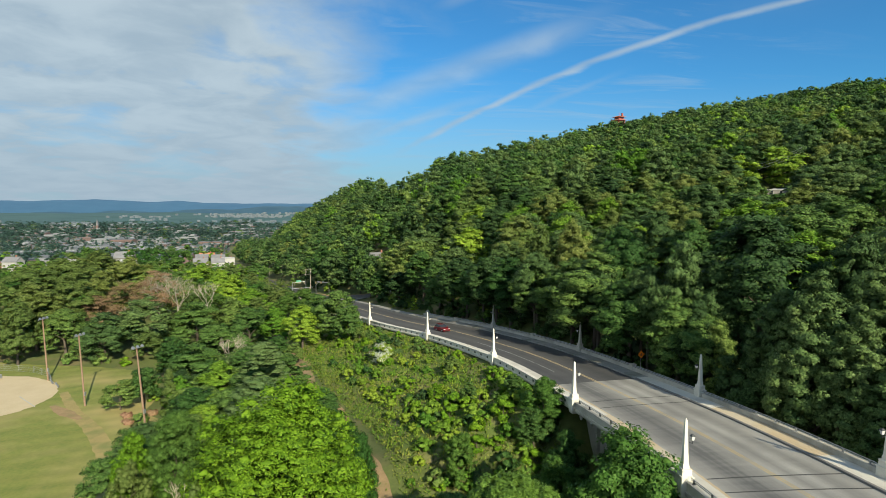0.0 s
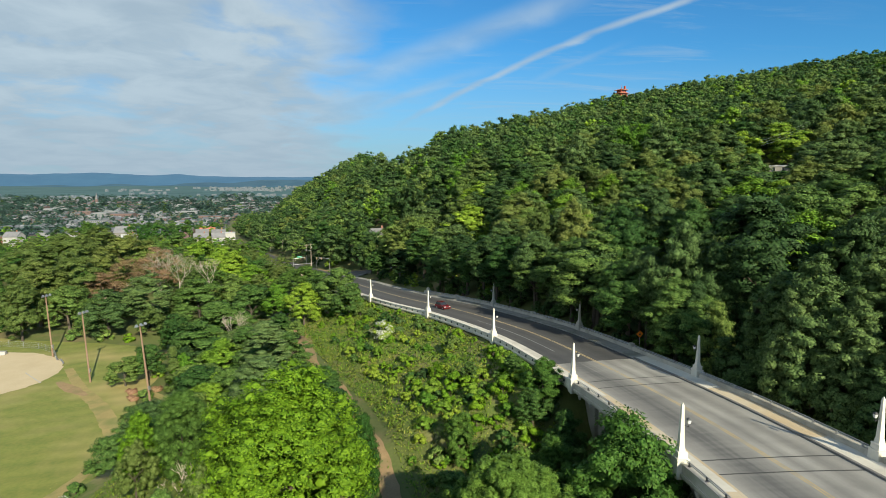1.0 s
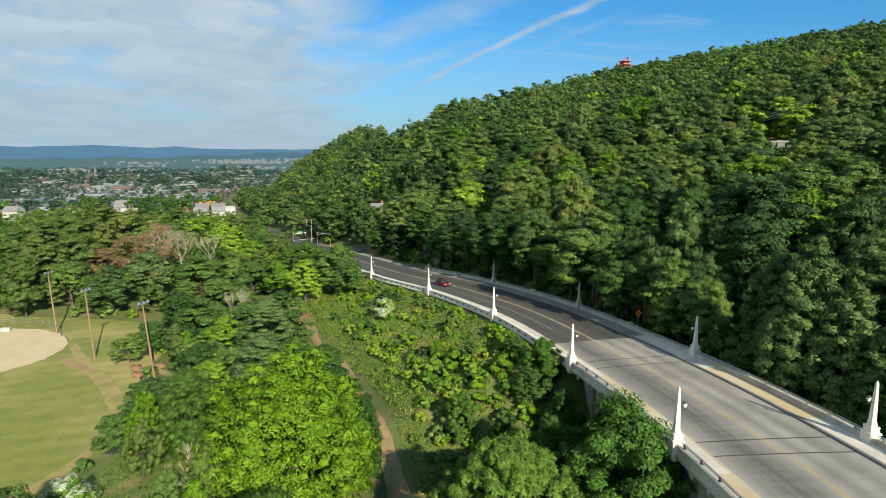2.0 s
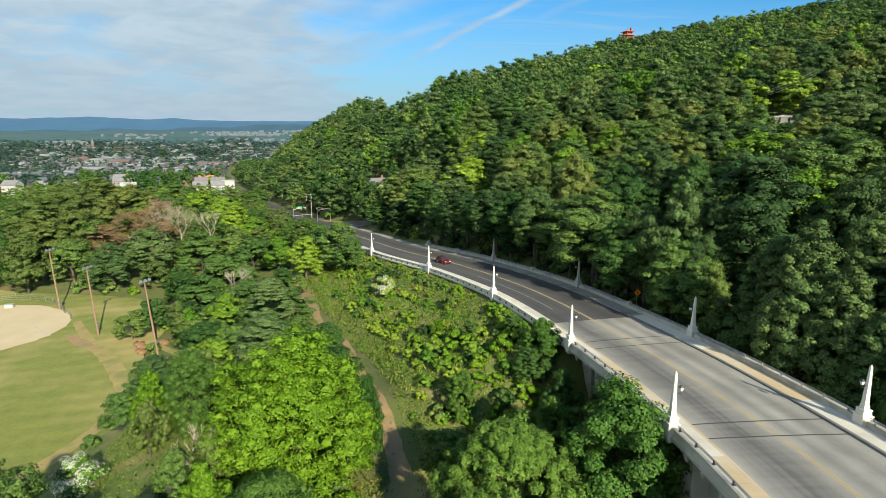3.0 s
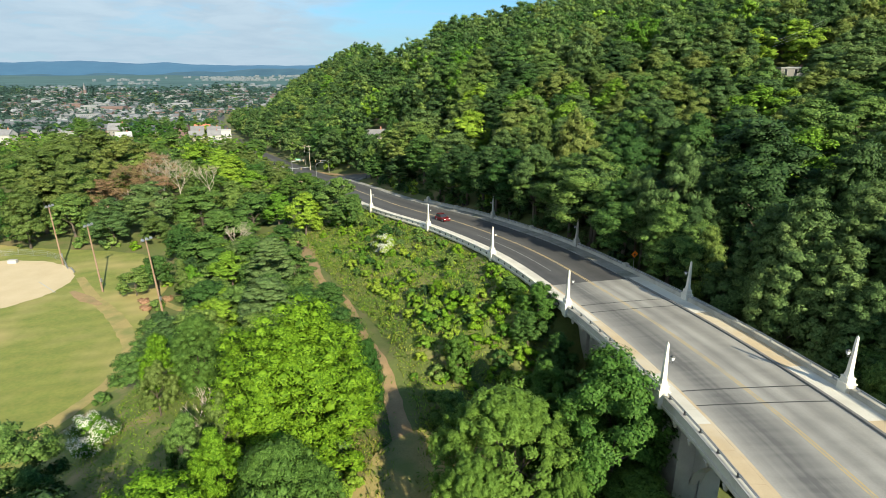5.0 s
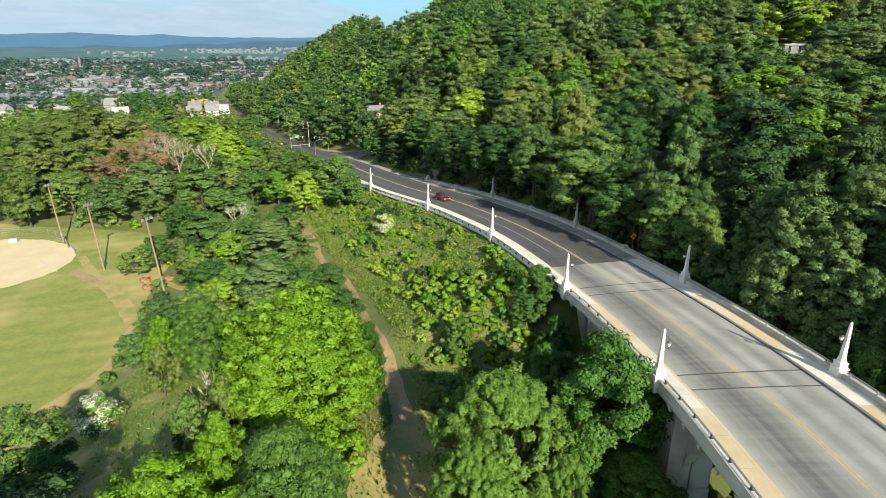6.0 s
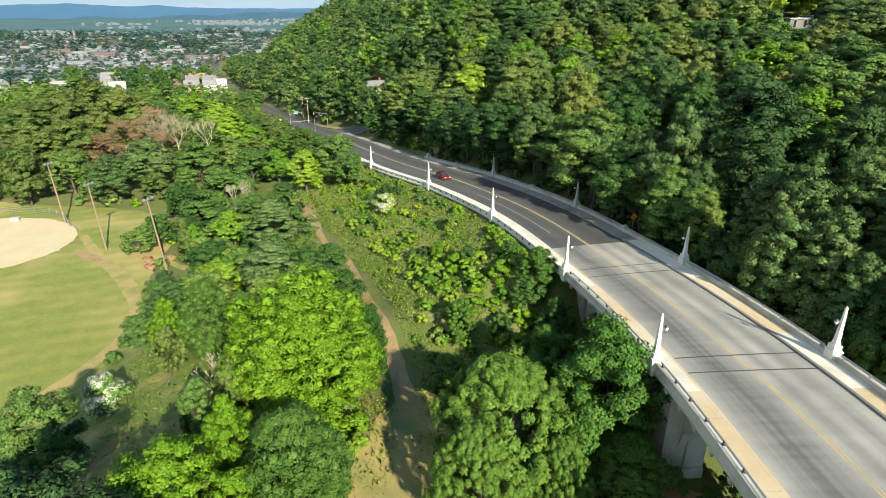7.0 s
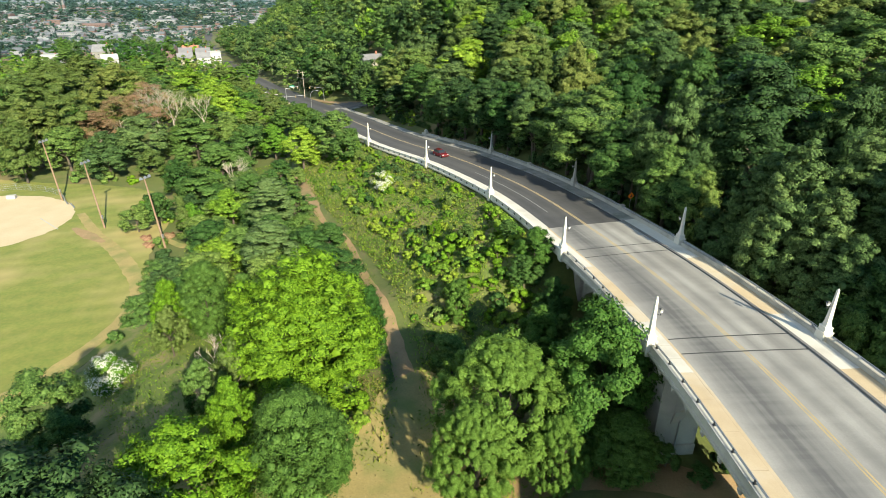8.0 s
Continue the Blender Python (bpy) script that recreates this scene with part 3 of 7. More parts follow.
# carriageway: pale worn concrete on the viaduct, dark asphalt beyond the joint
tagged(strip("road_viaduct", S_NEAR, S_JOINT, ACROSS, CAMBER, M_DECK, depth=1.0), "worn pale grey concrete carriageway of the viaduct", "road", kind="structure")
tagged(strip("road_asphalt", S_JOINT, S_AT_Y(1500), ACROSS, CAMBER, M_ASPHALT, 3.0), "dark patched asphalt road curving downhill", "road", kind="structure")

# ---------------------------------------------------------------- plants
ICO_V = np.array([(0.9, 0.3, 0.2), (-0.3, 0.9, -0.2), (-0.9, -0.3, 0.25), (0.3, -0.9, -0.2), (0.1, -0.1, 1.0), (-0.1, 0.1, -1.0)])
ICO_F = np.array([(0, 1, 4), (1, 2, 4), (2, 3, 4), (3, 0, 4), (1, 0, 5), (2, 1, 5), (3, 2, 5), (0, 3, 5)])


def turned(v, normals, k):
    """Faces of k corners each, wound so that they agree with their shading normals."""
    q = v.reshape(-1, k, 3)
    flip = (np.cross(q[:, 1] - q[:, 0], q[:, 2] - q[:, 0]) * normals).sum(1) < 0
    f = np.arange(len(v)).reshape(-1, k)
    f[flip] = f[flip][:, ::-1]
    return f


def sprays(rng, centres, radii, per, size, flat=0.75, spread=0.45, long=1.5, droop=0.0, dome=None, single=False, sparkle=1.0):
    """Leaf sprays on clumps: small folded leaves that face outwards. Returns vertices, faces and shading normals."""
    k = len(centres)
    nrm = rng.normal(size=(k, per, 3))
    nrm[..., 2] = np.abs(nrm[..., 2]) * 0.9 - 0.35
    nrm /= np.linalg.norm(nrm, axis=2)[..., None]
    rad = rng.uniform(0.72, 1.0, (k, per, 1)) + np.maximum(0, rng.normal(size=(k, per, 1))) * 0.16
    p = centres[:, None] + nrm * np.array([1, 1, flat]) * radii[:, None, None] * rad
    face = nrm + rng.normal(size=nrm.shape) * spread
    if dome is not None:
        whole = (p - dome[0]) / dome[1]
        face = face * 0.6 + 0.75 * whole / (np.linalg.norm(whole, axis=2)[..., None] + 1e-6)
    face[..., 2] += 0.25
    face /= np.linalg.norm(face, axis=2)[..., None]
    t = np.cross(face, rng.normal(size=nrm.shape))
    if droop:
        t = t * (1 - droop) + np.array([0, 0, 1.0]) * droop
        t -= face * (t * face).sum(2)[..., None]
    t /= np.linalg.norm(t, axis=2)[..., None] + 1e-9
    b = np.cross(face, t)
    s = size * rng.uniform(0.6, 1.3, (k, per, 1))
    soft = nrm * 0.85 + face * 0.40 * sparkle + rng.normal(size=nrm.shape) * 0.16 * sparkle
    if dome is not None:
        soft = soft + 0.22 * whole / (np.linalg.norm(whole, axis=2)[..., None] + 1e-6)
    soft /= np.linalg.norm(soft, axis=2)[..., None]
    if single:
        v = np.stack([p - t * s * long * 0.42 - b * s * 0.5, p + t * s * long * 0.58, p - t * s * long * 0.25 + b * s * 0.6], 2).reshape(-1, 3)
        return v, turned(v, soft.reshape(-1, 3), 3), np.repeat(soft.reshape(-1, 3), 3, 0)
    v = np.stack([p - t * s * long * 0.5, p - b * s * 0.5 - face * s * 0.18, p + t * s * long * 0.5, p + b * s * 0.5 - face * s * 0.18], 2).reshape(-1, 3)
    return v, turned(v, soft.reshape(-1, 3), 4), np.repeat(soft.reshape(-1, 3), 4, 0)


def cores(rng, centres, radii, flat):
    v = centres[:, None] + ICO_V[None] * rng.uniform(0.78, 0.98, (len(centres), len(ICO_V), 1)) * radii[:, None, None] * np.array([1, 1, flat]) * 0.74
    f = ICO_F[None] + (np.arange(len(centres)) * len(ICO_V))[:, None, None]
    return v.reshape(-1, 3), f.reshape(-1, 3), np.tile(ICO_V, (len(centres), 1))


def crown_width(h, shape):
    """Half width of a crown of unit radius at h of its height."""
    if shape == "dome":
        w = 1 - abs(h - 0.38) ** 2.2 / (0.62 if h > 0.38 else 0.30) ** 2.2 * 0.95
    elif shape == "tall":
        w = 0.92 * (1 - abs(h - 0.45) ** 2.4 / 0.55 ** 2.4 * 0.9)
    elif shape == "cone":
        w = 1.02 - h
    else:
        w = math.sqrt(max(0.05, 1 - (2 * h - 0.9) ** 2 * 0.9))
    return max(w, 0.12)


def clumps(rng, count, shape):
    """Clump centres in a crown of unit radius and unit height (z from 0 to 1)."""
    c, r = [], []
    while len(c) < count:
        a = rng.uniform(0, 2 * np.pi)
        h = rng.uniform(0.06, 0.97)
        w = crown_width(h, shape)
        rr = w * math.sqrt(rng.uniform(0.4 if h < 0.62 else 0.0, 1.0)) * 0.86
        if len(c) < count * 0.13 and shape != "cone":
            h, rr = rng.uniform(0.78, 0.95), rng.uniform(0, 0.36)
        c.append((math.cos(a) * rr, math.sin(a) * rr, h * 0.93))
        r.append(rng.uniform(0.17, 0.30) * (0.75 + 0.35 * w))
    return np.array(c), np.array(r)


def lobed(rng, count, shape, lobes):
    """Clumps gathered on the outsides of some larger boughs, as broadleaf crowns grow."""
    lc, lr = [], []
    for i in range(lobes):
        h = 0.10 + 0.78 * ((i + rng.uniform(0.1, 0.9)) / lobes) ** 0.9
        a = i * 2.4 + rng.uniform(-0.5, 0.5)
        w = crown_width(h, shape)
        rr = max(w, 0.6 if h < 0.4 else 0.0) * rng.uniform(0.52, 0.78) * (1.0 if h < 0.7 else 0.6)
        lc.append((math.cos(a) * rr, math.sin(a) * rr, h * 0.9))
        lr.append(rng.uniform(0.25, 0.40) * (0.8 + 0.25 * w))
    lc.append((0.0, 0.0, 0.80)), lr.append(0.30)
    lc, lr = np.array(lc), np.array(lr)
    pick = rng.choice(len(lc), count, p=lr ** 2 / (lr ** 2).sum())
    out = rng.normal(size=(count, 3)) + (lc[pick] - np.array([0, 0, 0.4])) * np.array([1.3, 1.3, 1.0])
    out[:, 2] += 0.25
    out /= np.linalg.norm(out, axis=1)[:, None]
    c = lc[pick] + out * lr[pick][:, None] * rng.uniform(0.55, 1.08, (count, 1)) * np.array([1, 1, 0.68])
    return c, rng.uniform(0.12, 0.21, count), lc, lr


def crown_arrays(seed, radius, height, count, per, size, shape="dome", flat=0.8, droop=0.0, spread=0.45, clump=1.0, long=1.5, core=True, single=True, lobes=0, sparkle=1.0):
    rng = np.random.default_rng(seed)
    size3 = np.array([radius, radius, height])
    if lobes:
        c, r, lc, lr = lobed(rng, count, shape, lobes)
    else:
        c, r = clumps(rng, count, shape)
    lop = rng.uniform(-0.12, 0.12, 2)
    c[:, :2] += lop * c[:, 2:3]
    c = c * size3
    r = r * radius * clump
    v1, q1, n1 = sprays(rng, c, r, per, size, flat, spread, long, droop, (np.array([0, 0, height * 0.42]), np.array([radius, radius, height * 0.55])), single, sparkle)
    if not core:
        return v1, q1, n1
    v2, f2, n2 = cores(rng, c, r, flat)
    v, f, n = [v1, v2], [q1, f2 + len(v1)], [n1, n2]
    if lobes:
        lc[:, :2] += lop * lc[:, 2:3]
        v3, f3, n3 = cores(rng, lc * size3 * np.array([0.9, 0.9, 0.94]), lr * radius * 0.62, 0.42 * height / radius)
        v.append(v3), f.append(f3 + len(v1) + len(v2)), n.append(n3)
    return np.concatenate(v), np.concatenate(f), np.concatenate(n)


def raw_mesh(name, v, f, material, tone=None, normals=None):
    """A mesh from arrays of vertices and of faces that all have the same number of corners."""
    v, f = np.asarray(v, np.float32), np.asarray(f, np.int32)
    me = bpy.data.meshes.new(name)
    me.vertices.add(len(v))
    me.vertices.foreach_set("co", v.ravel())
    me.loops.add(f.size)
    me.loops.foreach_set("vertex_index", f.ravel())
    me.polygons.add(len(f))
    me.polygons.foreach_set("loop_start", np.arange(0, f.size, f.shape[1], dtype=np.int32))
    me.update(calc_edges=True)
    me.materials.append(material)
    if tone is not None:
        me.attributes.new("tone", "FLOAT", "POINT").data.foreach_set("value", tone)
    if normals is not None:
        me.shade_smooth()
        me.normals_split_custom_set_from_vertices(normals)
    return me


def trunk_mesh(name, height, radius, reach, seed, material=None, limbs=6, start=0.45):
    """A tapered trunk with a root flare and limbs that fork into the crown."""
    rng = random.Random(seed)
    bm = bmesh.new()
    lean = Vector((rng.uniform(-0.05, 0.05), rng.uniform(-0.05, 0.05), 1))
    tube(bm, (0, 0, -0.6), lean * 0.5, radius * 1.5, radius * 1.05, 9)
    tube(bm, lean * 0.5, lean * height * 0.55, radius * 1.05, radius * 0.7, 9)
    tube(bm, lean * height * 0.55, lean * height * 0.92, radius * 0.7, radius * 0.16, 7)
    for i in range(limbs):
        a = i * 2.4 + rng.uniform(-0.4, 0.4)
        h0 = height * rng.uniform(start, 0.8)
        p0 = lean * h0
        out = reach * rng.uniform(0.4, 0.66)
        p1 = p0 + Vector((math.cos(a) * out * 0.55, math.sin(a) * out * 0.55, out * 0.55))
        p2 = p1 + Vector((math.cos(a + 0.4) * out * 0.5, math.sin(a + 0.4) * out * 0.5, out * 0.35))
        p3 = p1 + Vector((math.cos(a - 0.6) * out * 0.4, math.sin(a - 0.6) * out * 0.4, out * 0.5))
        tube(bm, p0, p1, radius * 0.42, radius * 0.26, 6)
        tube(bm, p1, p2, radius * 0.25, radius * 0.06, 5)
        tube(bm, p1, p3, radius * 0.22, radius * 0.06, 5)
    me = bpy.data.meshes.new(name)
    bm.to_mesh(me)
    bm.free()
    me.materials.append(material or M_BARK)
    return me


TREE_KINDS = {}


def tree_kind(key, material, label, radius, height, crown_from, count, per, size, shape="dome", seed=1, variants=2, bark=None, category="tree", **more):
    """A kind of tree: crown and trunk meshes in some variants, built once."""
    made = []
    for i in range(variants):
        v, f, nrm = crown_arrays(seed * 31 + i, radius, height - crown_from, count, per, size, shape, **more)
        v = v + np.array([0, 0, crown_from])
        made.append((raw_mesh("crown", v, f, material, None, nrm), trunk_mesh("trunk", height * 0.52, 0.02 * height, radius * 0.8, seed * 7 + i, bark, start=min(0.6, crown_from / height + 0.15))))
    TREE_KINDS[key] = (made, label, category, height)


def belt_top(x, y):
    """The canopy line of the park's tree belt falls away towards the town."""
    k = float(np.interp(x / y, [-0.85, -0.68, -0.5, -0.36, -0.2], [0.125, 0.108, 0.104, 0.113, 0.122]))
    return 31.6 - k * y


def plant(key, x, y, height=None, wide=1.0, turn=None, z=None, label="", name="tree", group=""):
    if y > 98:
        key = FAR_SWAP.get(key, key)
    made, text, category, h0 = TREE_KINDS[key]
    rng = random.Random(int(x * 131 + y * 977))
    crown, trunk = made[rng.randrange(len(made))]
    k = (height or h0) / h0
    e = base(name, pose(x, y, land1(x, y) if z is None else z, 0, 0, rng.uniform(0, 360) if turn is None else turn), label or text, category, group)
    e.scale = (k * wide, k * wide, k)
    for nm, me in (("trunk", trunk), ("crown", crown)):
        new(nm, me).parent = e
    return e


tree_kind("oak", M_OAK, "tall broad oak in full dark green leaf", 6.8, 19, 3.0, 150, 92, 0.29, seed=2, variants=4, lobes=13, spread=0.8)
tree_kind("maple", M_MAPLE, "round-headed maple in fresh green leaf", 6.2, 17, 2.6, 145, 88, 0.29, "round", seed=3, variants=4, lobes=11, spread=0.8)
tree_kind("fresh", M_FRESH, "leafy tree in light spring green", 6.2, 17, 2.0, 145, 90, 0.29, seed=17, variants=3, lobes=12, spread=0.8)
tree_kind("olive", M_OLIVE, "broad tree with yellowish olive leaves", 6.2, 17, 2.6, 150, 92, 0.28, seed=4, variants=3, lobes=14, spread=0.9)
tree_kind("dusk", M_BELT, "dense mid-green tree in the park belt", 5.6, 15, 1.2, 145, 90, 0.27, "round", seed=18, variants=3, lobes=10, spread=0.8)
tree_kind("tall_oak", M_OAK, "tall oak with a high crown overhanging the road", 7.0, 24, 7.0, 200, 126, 0.25, seed=12, variants=3, lobes=17, spread=0.85)
tree_kind("tall_maple", M_MAPLE, "tall maple with a high crown beside the road", 6.6, 23, 6.6, 190, 124, 0.25, seed=13, variants=3, lobes=15, spread=0.85)
tree_kind("near_oak", M_OAK, "leafy dark green oak close to the viaduct", 6.4, 19, 2.0, 230, 145, 0.20, seed=16, variants=2, lobes=14, spread=0.85)
tree_kind("lime", M_LIME, "large tree with bright yellow-green spring leaves", 7.2, 21, 0.2, 900, 110, 0.16, seed=5, variants=1, lobes=30, clump=0.62, spread=1.0)
tree_kind("near_maple", M_MAPLE, "leafy fresh-green maple crowding the viaduct", 5.4, 17, 0.8, 210, 140, 0.20, "round", seed=14, variants=2, lobes=12, spread=0.85)
tree_kind("young_lime", M_LIME, "young tree with bright yellow-green leaves", 4.4, 13, 0.6, 300, 95, 0.15, seed=15, variants=2, lobes=13, spread=0.9, clump=0.8)
tree_kind("deep", M_DEEP, "dense deep-green tree with small dark leaves", 5.0, 15, 0.6, 260, 150, 0.14, "round", seed=6, variants=2, clump=0.72, spread=0.75)
tree_kind("near_fresh", M_BRIGHT, "leafy tree in bright fresh green beside the viaduct", 5.6, 16, 0.8, 210, 150, 0.19, "round", seed=21, variants=2, lobes=13, spread=0.85)
tree_kind("ravine", M_OAK, "tall slender tree rising from the ravine beside the viaduct", 4.4, 27, 7.0, 260, 130, 0.20, "tall", seed=23, variants=2, lobes=18, spread=0.85)
tree_kind("willow", M_WILLOW, "feathery willow with upswept grey-green branches", 6.4, 18, 0.4, 560, 130, 0.095, "dome", seed=7, variants=2, flat=2.4, droop=0.6, clump=0.25, long=2.8, spread=1.1)
tree_kind("pine", M_PINE, "grey-green white pine with tiers of needled branches", 5.6, 20, 2.0, 230, 130, 0.15, "tall", seed=8, variants=2, flat=0.30, clump=0.66, long=2.8, spread=0.8)
tree_kind("rust", M_RUST, "half-dead tree with rust-brown leaves", 5.6, 19, 5, 110, 130, 0.15, seed=9, variants=2, core=False, lobes=12, spread=1.0, bark=M_PALEBARK)
tree_kind("spire", M_OLIVE, "narrow brownish-green conical evergreen", 2.4, 13, 0.6, 70, 110, 0.2, "cone", seed=10, variants=1, flat=0.8)
FAR_KINDS = [crown_arrays(900 + i, 6.8, 15.0, 30, 32, 0.52, ("dome", "round", "tall")[i % 3], spread=0.6, clump=1.55, lobes=8, single=True, sparkle=0.5) for i in range(8)]
MID_KINDS = [crown_arrays(950 + i, 7.0, 15.5, 84, 70, 0.34, ("dome", "round", "tall")[i % 3], spread=0.75, lobes=12, clump=1.15) for i in range(7)]
FAR_SWAP = {"near_maple": "maple", "near_oak": "oak", "young_lime": "fresh", "lime": "fresh", "near_fresh": "fresh"}


def wood(name, spots, label, materials, floor=3.0, kinds=FAR_KINDS):
    """Many far crowns in one mesh for each leaf colour. spots: x, y, z, height scale, width scale."""
    rng = np.random.default_rng(len(spots))
    bins = [[] for _ in materials]
    for s in spots:
        bins[rng.choice(len(materials), p=[w for m, w in materials])].append(s)
    for (mt, w), group in zip(materials, bins):
        vs, fs, ns, tones, off = [], [], [], [], 0
        for x, y, z, kh, kw in group:
            v, f, nrm = kinds[rng.integers(len(kinds))]
            a = rng.uniform(0, 2 * np.pi)
            c, s_ = math.cos(a) * kw, math.sin(a) * kw
            p = np.stack([v[:, 0] * c - v[:, 1] * s_, v[:, 0] * s_ + v[:, 1] * c, (v[:, 2] + floor) * kh], -1) + np.array([x, y, z])
            vs.append(p)
            ns.append(np.stack([nrm[:, 0] * c - nrm[:, 1] * s_, nrm[:, 0] * s_ + nrm[:, 1] * c, nrm[:, 2] * kw], -1) / kw)
            fs.append(f + off)
            tones.append(np.full(len(v), rng.uniform(0, 1)))
            off += len(v)
        if vs:
            tagged(new(name, raw_mesh(name, np.concatenate(vs), np.concatenate(fs), mt, np.concatenate(tones), np.concatenate(ns))), label, "woods", kind="stuff")


def scatter(rng, x0, x1, y0, y1, gap, keep):
    """Jittered places for plants where keep(x, y, d) holds."""
    gx, gy = np.meshgrid(np.arange(x0, x1, gap), np.arange(y0, y1, gap))
    x = gx.ravel() + rng.uniform(-0.42, 0.42, gx.size) * gap
    y = gy.ravel() + rng.uniform(-0.42, 0.42, gx.size) * gap
    d, zr = near_road(x, y)
    ok = keep(x, y, d)
    return x[ok], y[ok], d[ok]


RNG = np.random.default_rng(11)
# tall trees along the hill side of the road, each in its place
HILL_FRONT = [("tall_maple", 29.5, 109.4, 19.5, 1.55), ("tall_maple", 35.4, 111.5, 22.0, 0.92), ("tall_maple", 6.6, 155.6, 14.5, 1.55),
              ("tall_oak", 13.6, 142.9, 17.5, 1.22), ("tall_oak", 21.5, 128.4, 18.5, 1.03), ("olive", 24.1, 142.9, 20.0, 0.83), ("olive", 31.4, 137.1, 20.0, 0.80),
              ("near_oak", 38.2, 91.5, 22.5, 0.78), ("tall_oak", 34.2, 97.5, 18.0, 0.8), ("near_oak", 37.6, 84.5, 15.5, 0.75), ("tall_oak", 50.3, 88.9, 25.0, 1.28), ("ravine", 43.0, 63.8, 29.5, 0.95), ("ravine", 43.6, 59.4, 25.5, 0.95), ("ravine", 40.6, 65.0, 26.0, 0.85),
              ("near_oak", 40.5, 72.6, 15.0, 1.0), ("near_maple", 39.4, 80.9, 12.5, 0.8), ("ravine", 44.2, 55.0, 22.0, 0.95), ("near_maple", 43.9, 50.2, 14.5, 0.6), ("near_oak", 44.5, 86.3, 14.0, 0.65), ("ravine", 41.8, 69.2, 24.5, 0.95), ("tall_oak", 58.2, 79.9, 22.0, 0.79),
              ("ravine", 53.8, 68.7, 24.0, 1.1), ("tall_oak", 42.8, 88.2, 18.0, 0.75), ("tall_maple", -6.4, 189.7, 17.0, 1.55), ("tall_oak", -15.4, 197.9, 12.0, 1.55),
              ("tall_maple", -25.7, 220.6, 10.5, 1.55), ("tall_oak", 3.1, 172.4, 17.0, 1.55), ("tall_oak", 34.6, 95.0, 17.5, 0.74), ("tall_oak", 48.2, 129.3, 20.0, 1.04),
              ("tall_maple", 51.4, 118.8, 20.0, 0.88), ("near_maple", 37.2, 88.1, 10.5, 0.96), ("near_oak", 26.9, 117.7, 9.0, 1.55), ("near_oak", 18.7, 135.5, 8.0, 1.55)]
for k, x, y, h, w in HILL_FRONT:
    plant(k, x, y, h, w)
for y in np.arange(84, 166, 9.5):
    p = road_point(S_AT_Y(y + RNG.uniform(-1.5, 1.5)), RNG.uniform(12.0, 13.0))
    plant(str(RNG.choice(["tall_oak", "tall_maple"])), p.x, p.y, RNG.uniform(15.5, 19.0), RNG.uniform(1.2, 1.4))
for y in np.arange(86, 215, 5.2):
    p = road_point(S_AT_Y(y + RNG.uniform(-1.5, 1.5)), RNG.uniform(11.6, 13.4))
    plant(str(RNG.choice(["near_oak", "dusk"])), p.x, p.y, RNG.uniform(2.2, 3.8), RNG.uniform(0.95, 1.3), label="small bushy tree at the foot of the wood")
for x, y, h in ((55, 65, 15), (62, 72, 16), (69, 79, 17), (60, 81, 18), (67, 67, 16), (74, 86, 18), (73, 73, 17)):
    plant("near_oak", x, y, h, 0.95)
for x, y, h in ((46.5, 41, 15), (47, 48, 16), (46.5, 55, 17), (53, 52, 19), (52, 44, 18), (46, 33, 15), (53, 59, 20)):
    plant("near_maple" if int(x + y) % 2 else "near_oak", x, y, h, 0.9)
# unseen tall trees added right of the view, to shade the wood's lower edge
for x, y, h in ((57, 28, 31), (64, 33, 33), (58, 38, 30), (66, 44, 33), (73, 38, 34), (75, 50, 34), (61, 47, 30), (70, 28, 33)):
    plant("ravine", x, y, h, 1.5)
# the wooded hill: single trees near the road, one joined wood further up
HOUSE_SPOTS = [(121, 206), (115.5, 196.5), (111, 188), (-36, 298), (-33.5, 284)]
hx, hy, hd = scatter(RNG, -330, 470, 20, 880, 11.6, lambda x, y, d: (d > np.where((y > 30) & (y < 236), np.where((y > 60) & (y < 150), 27.0, 19.0), np.where(y > 285, 9.9, 13.0))) & ~((y > 240) & (y < 258) & (x < 6)) & ~((y > 256) & (y < 271) & (x < -40)) & (y < np.clip(480 + 0.87 * (x - 8), 445, 650) + 4.0 * np.maximum(0, -40 - x) + np.where(x < 30, 42, 16)) & (x > -0.36 * y) & (np.abs(x) < 0.82 * y + 24) & (y > 22))
order = np.argsort(hy + 0.35 * np.abs(hx - 40))
hz = land(hx, hy)
single = set()
far_spots, mid_spots = [], []
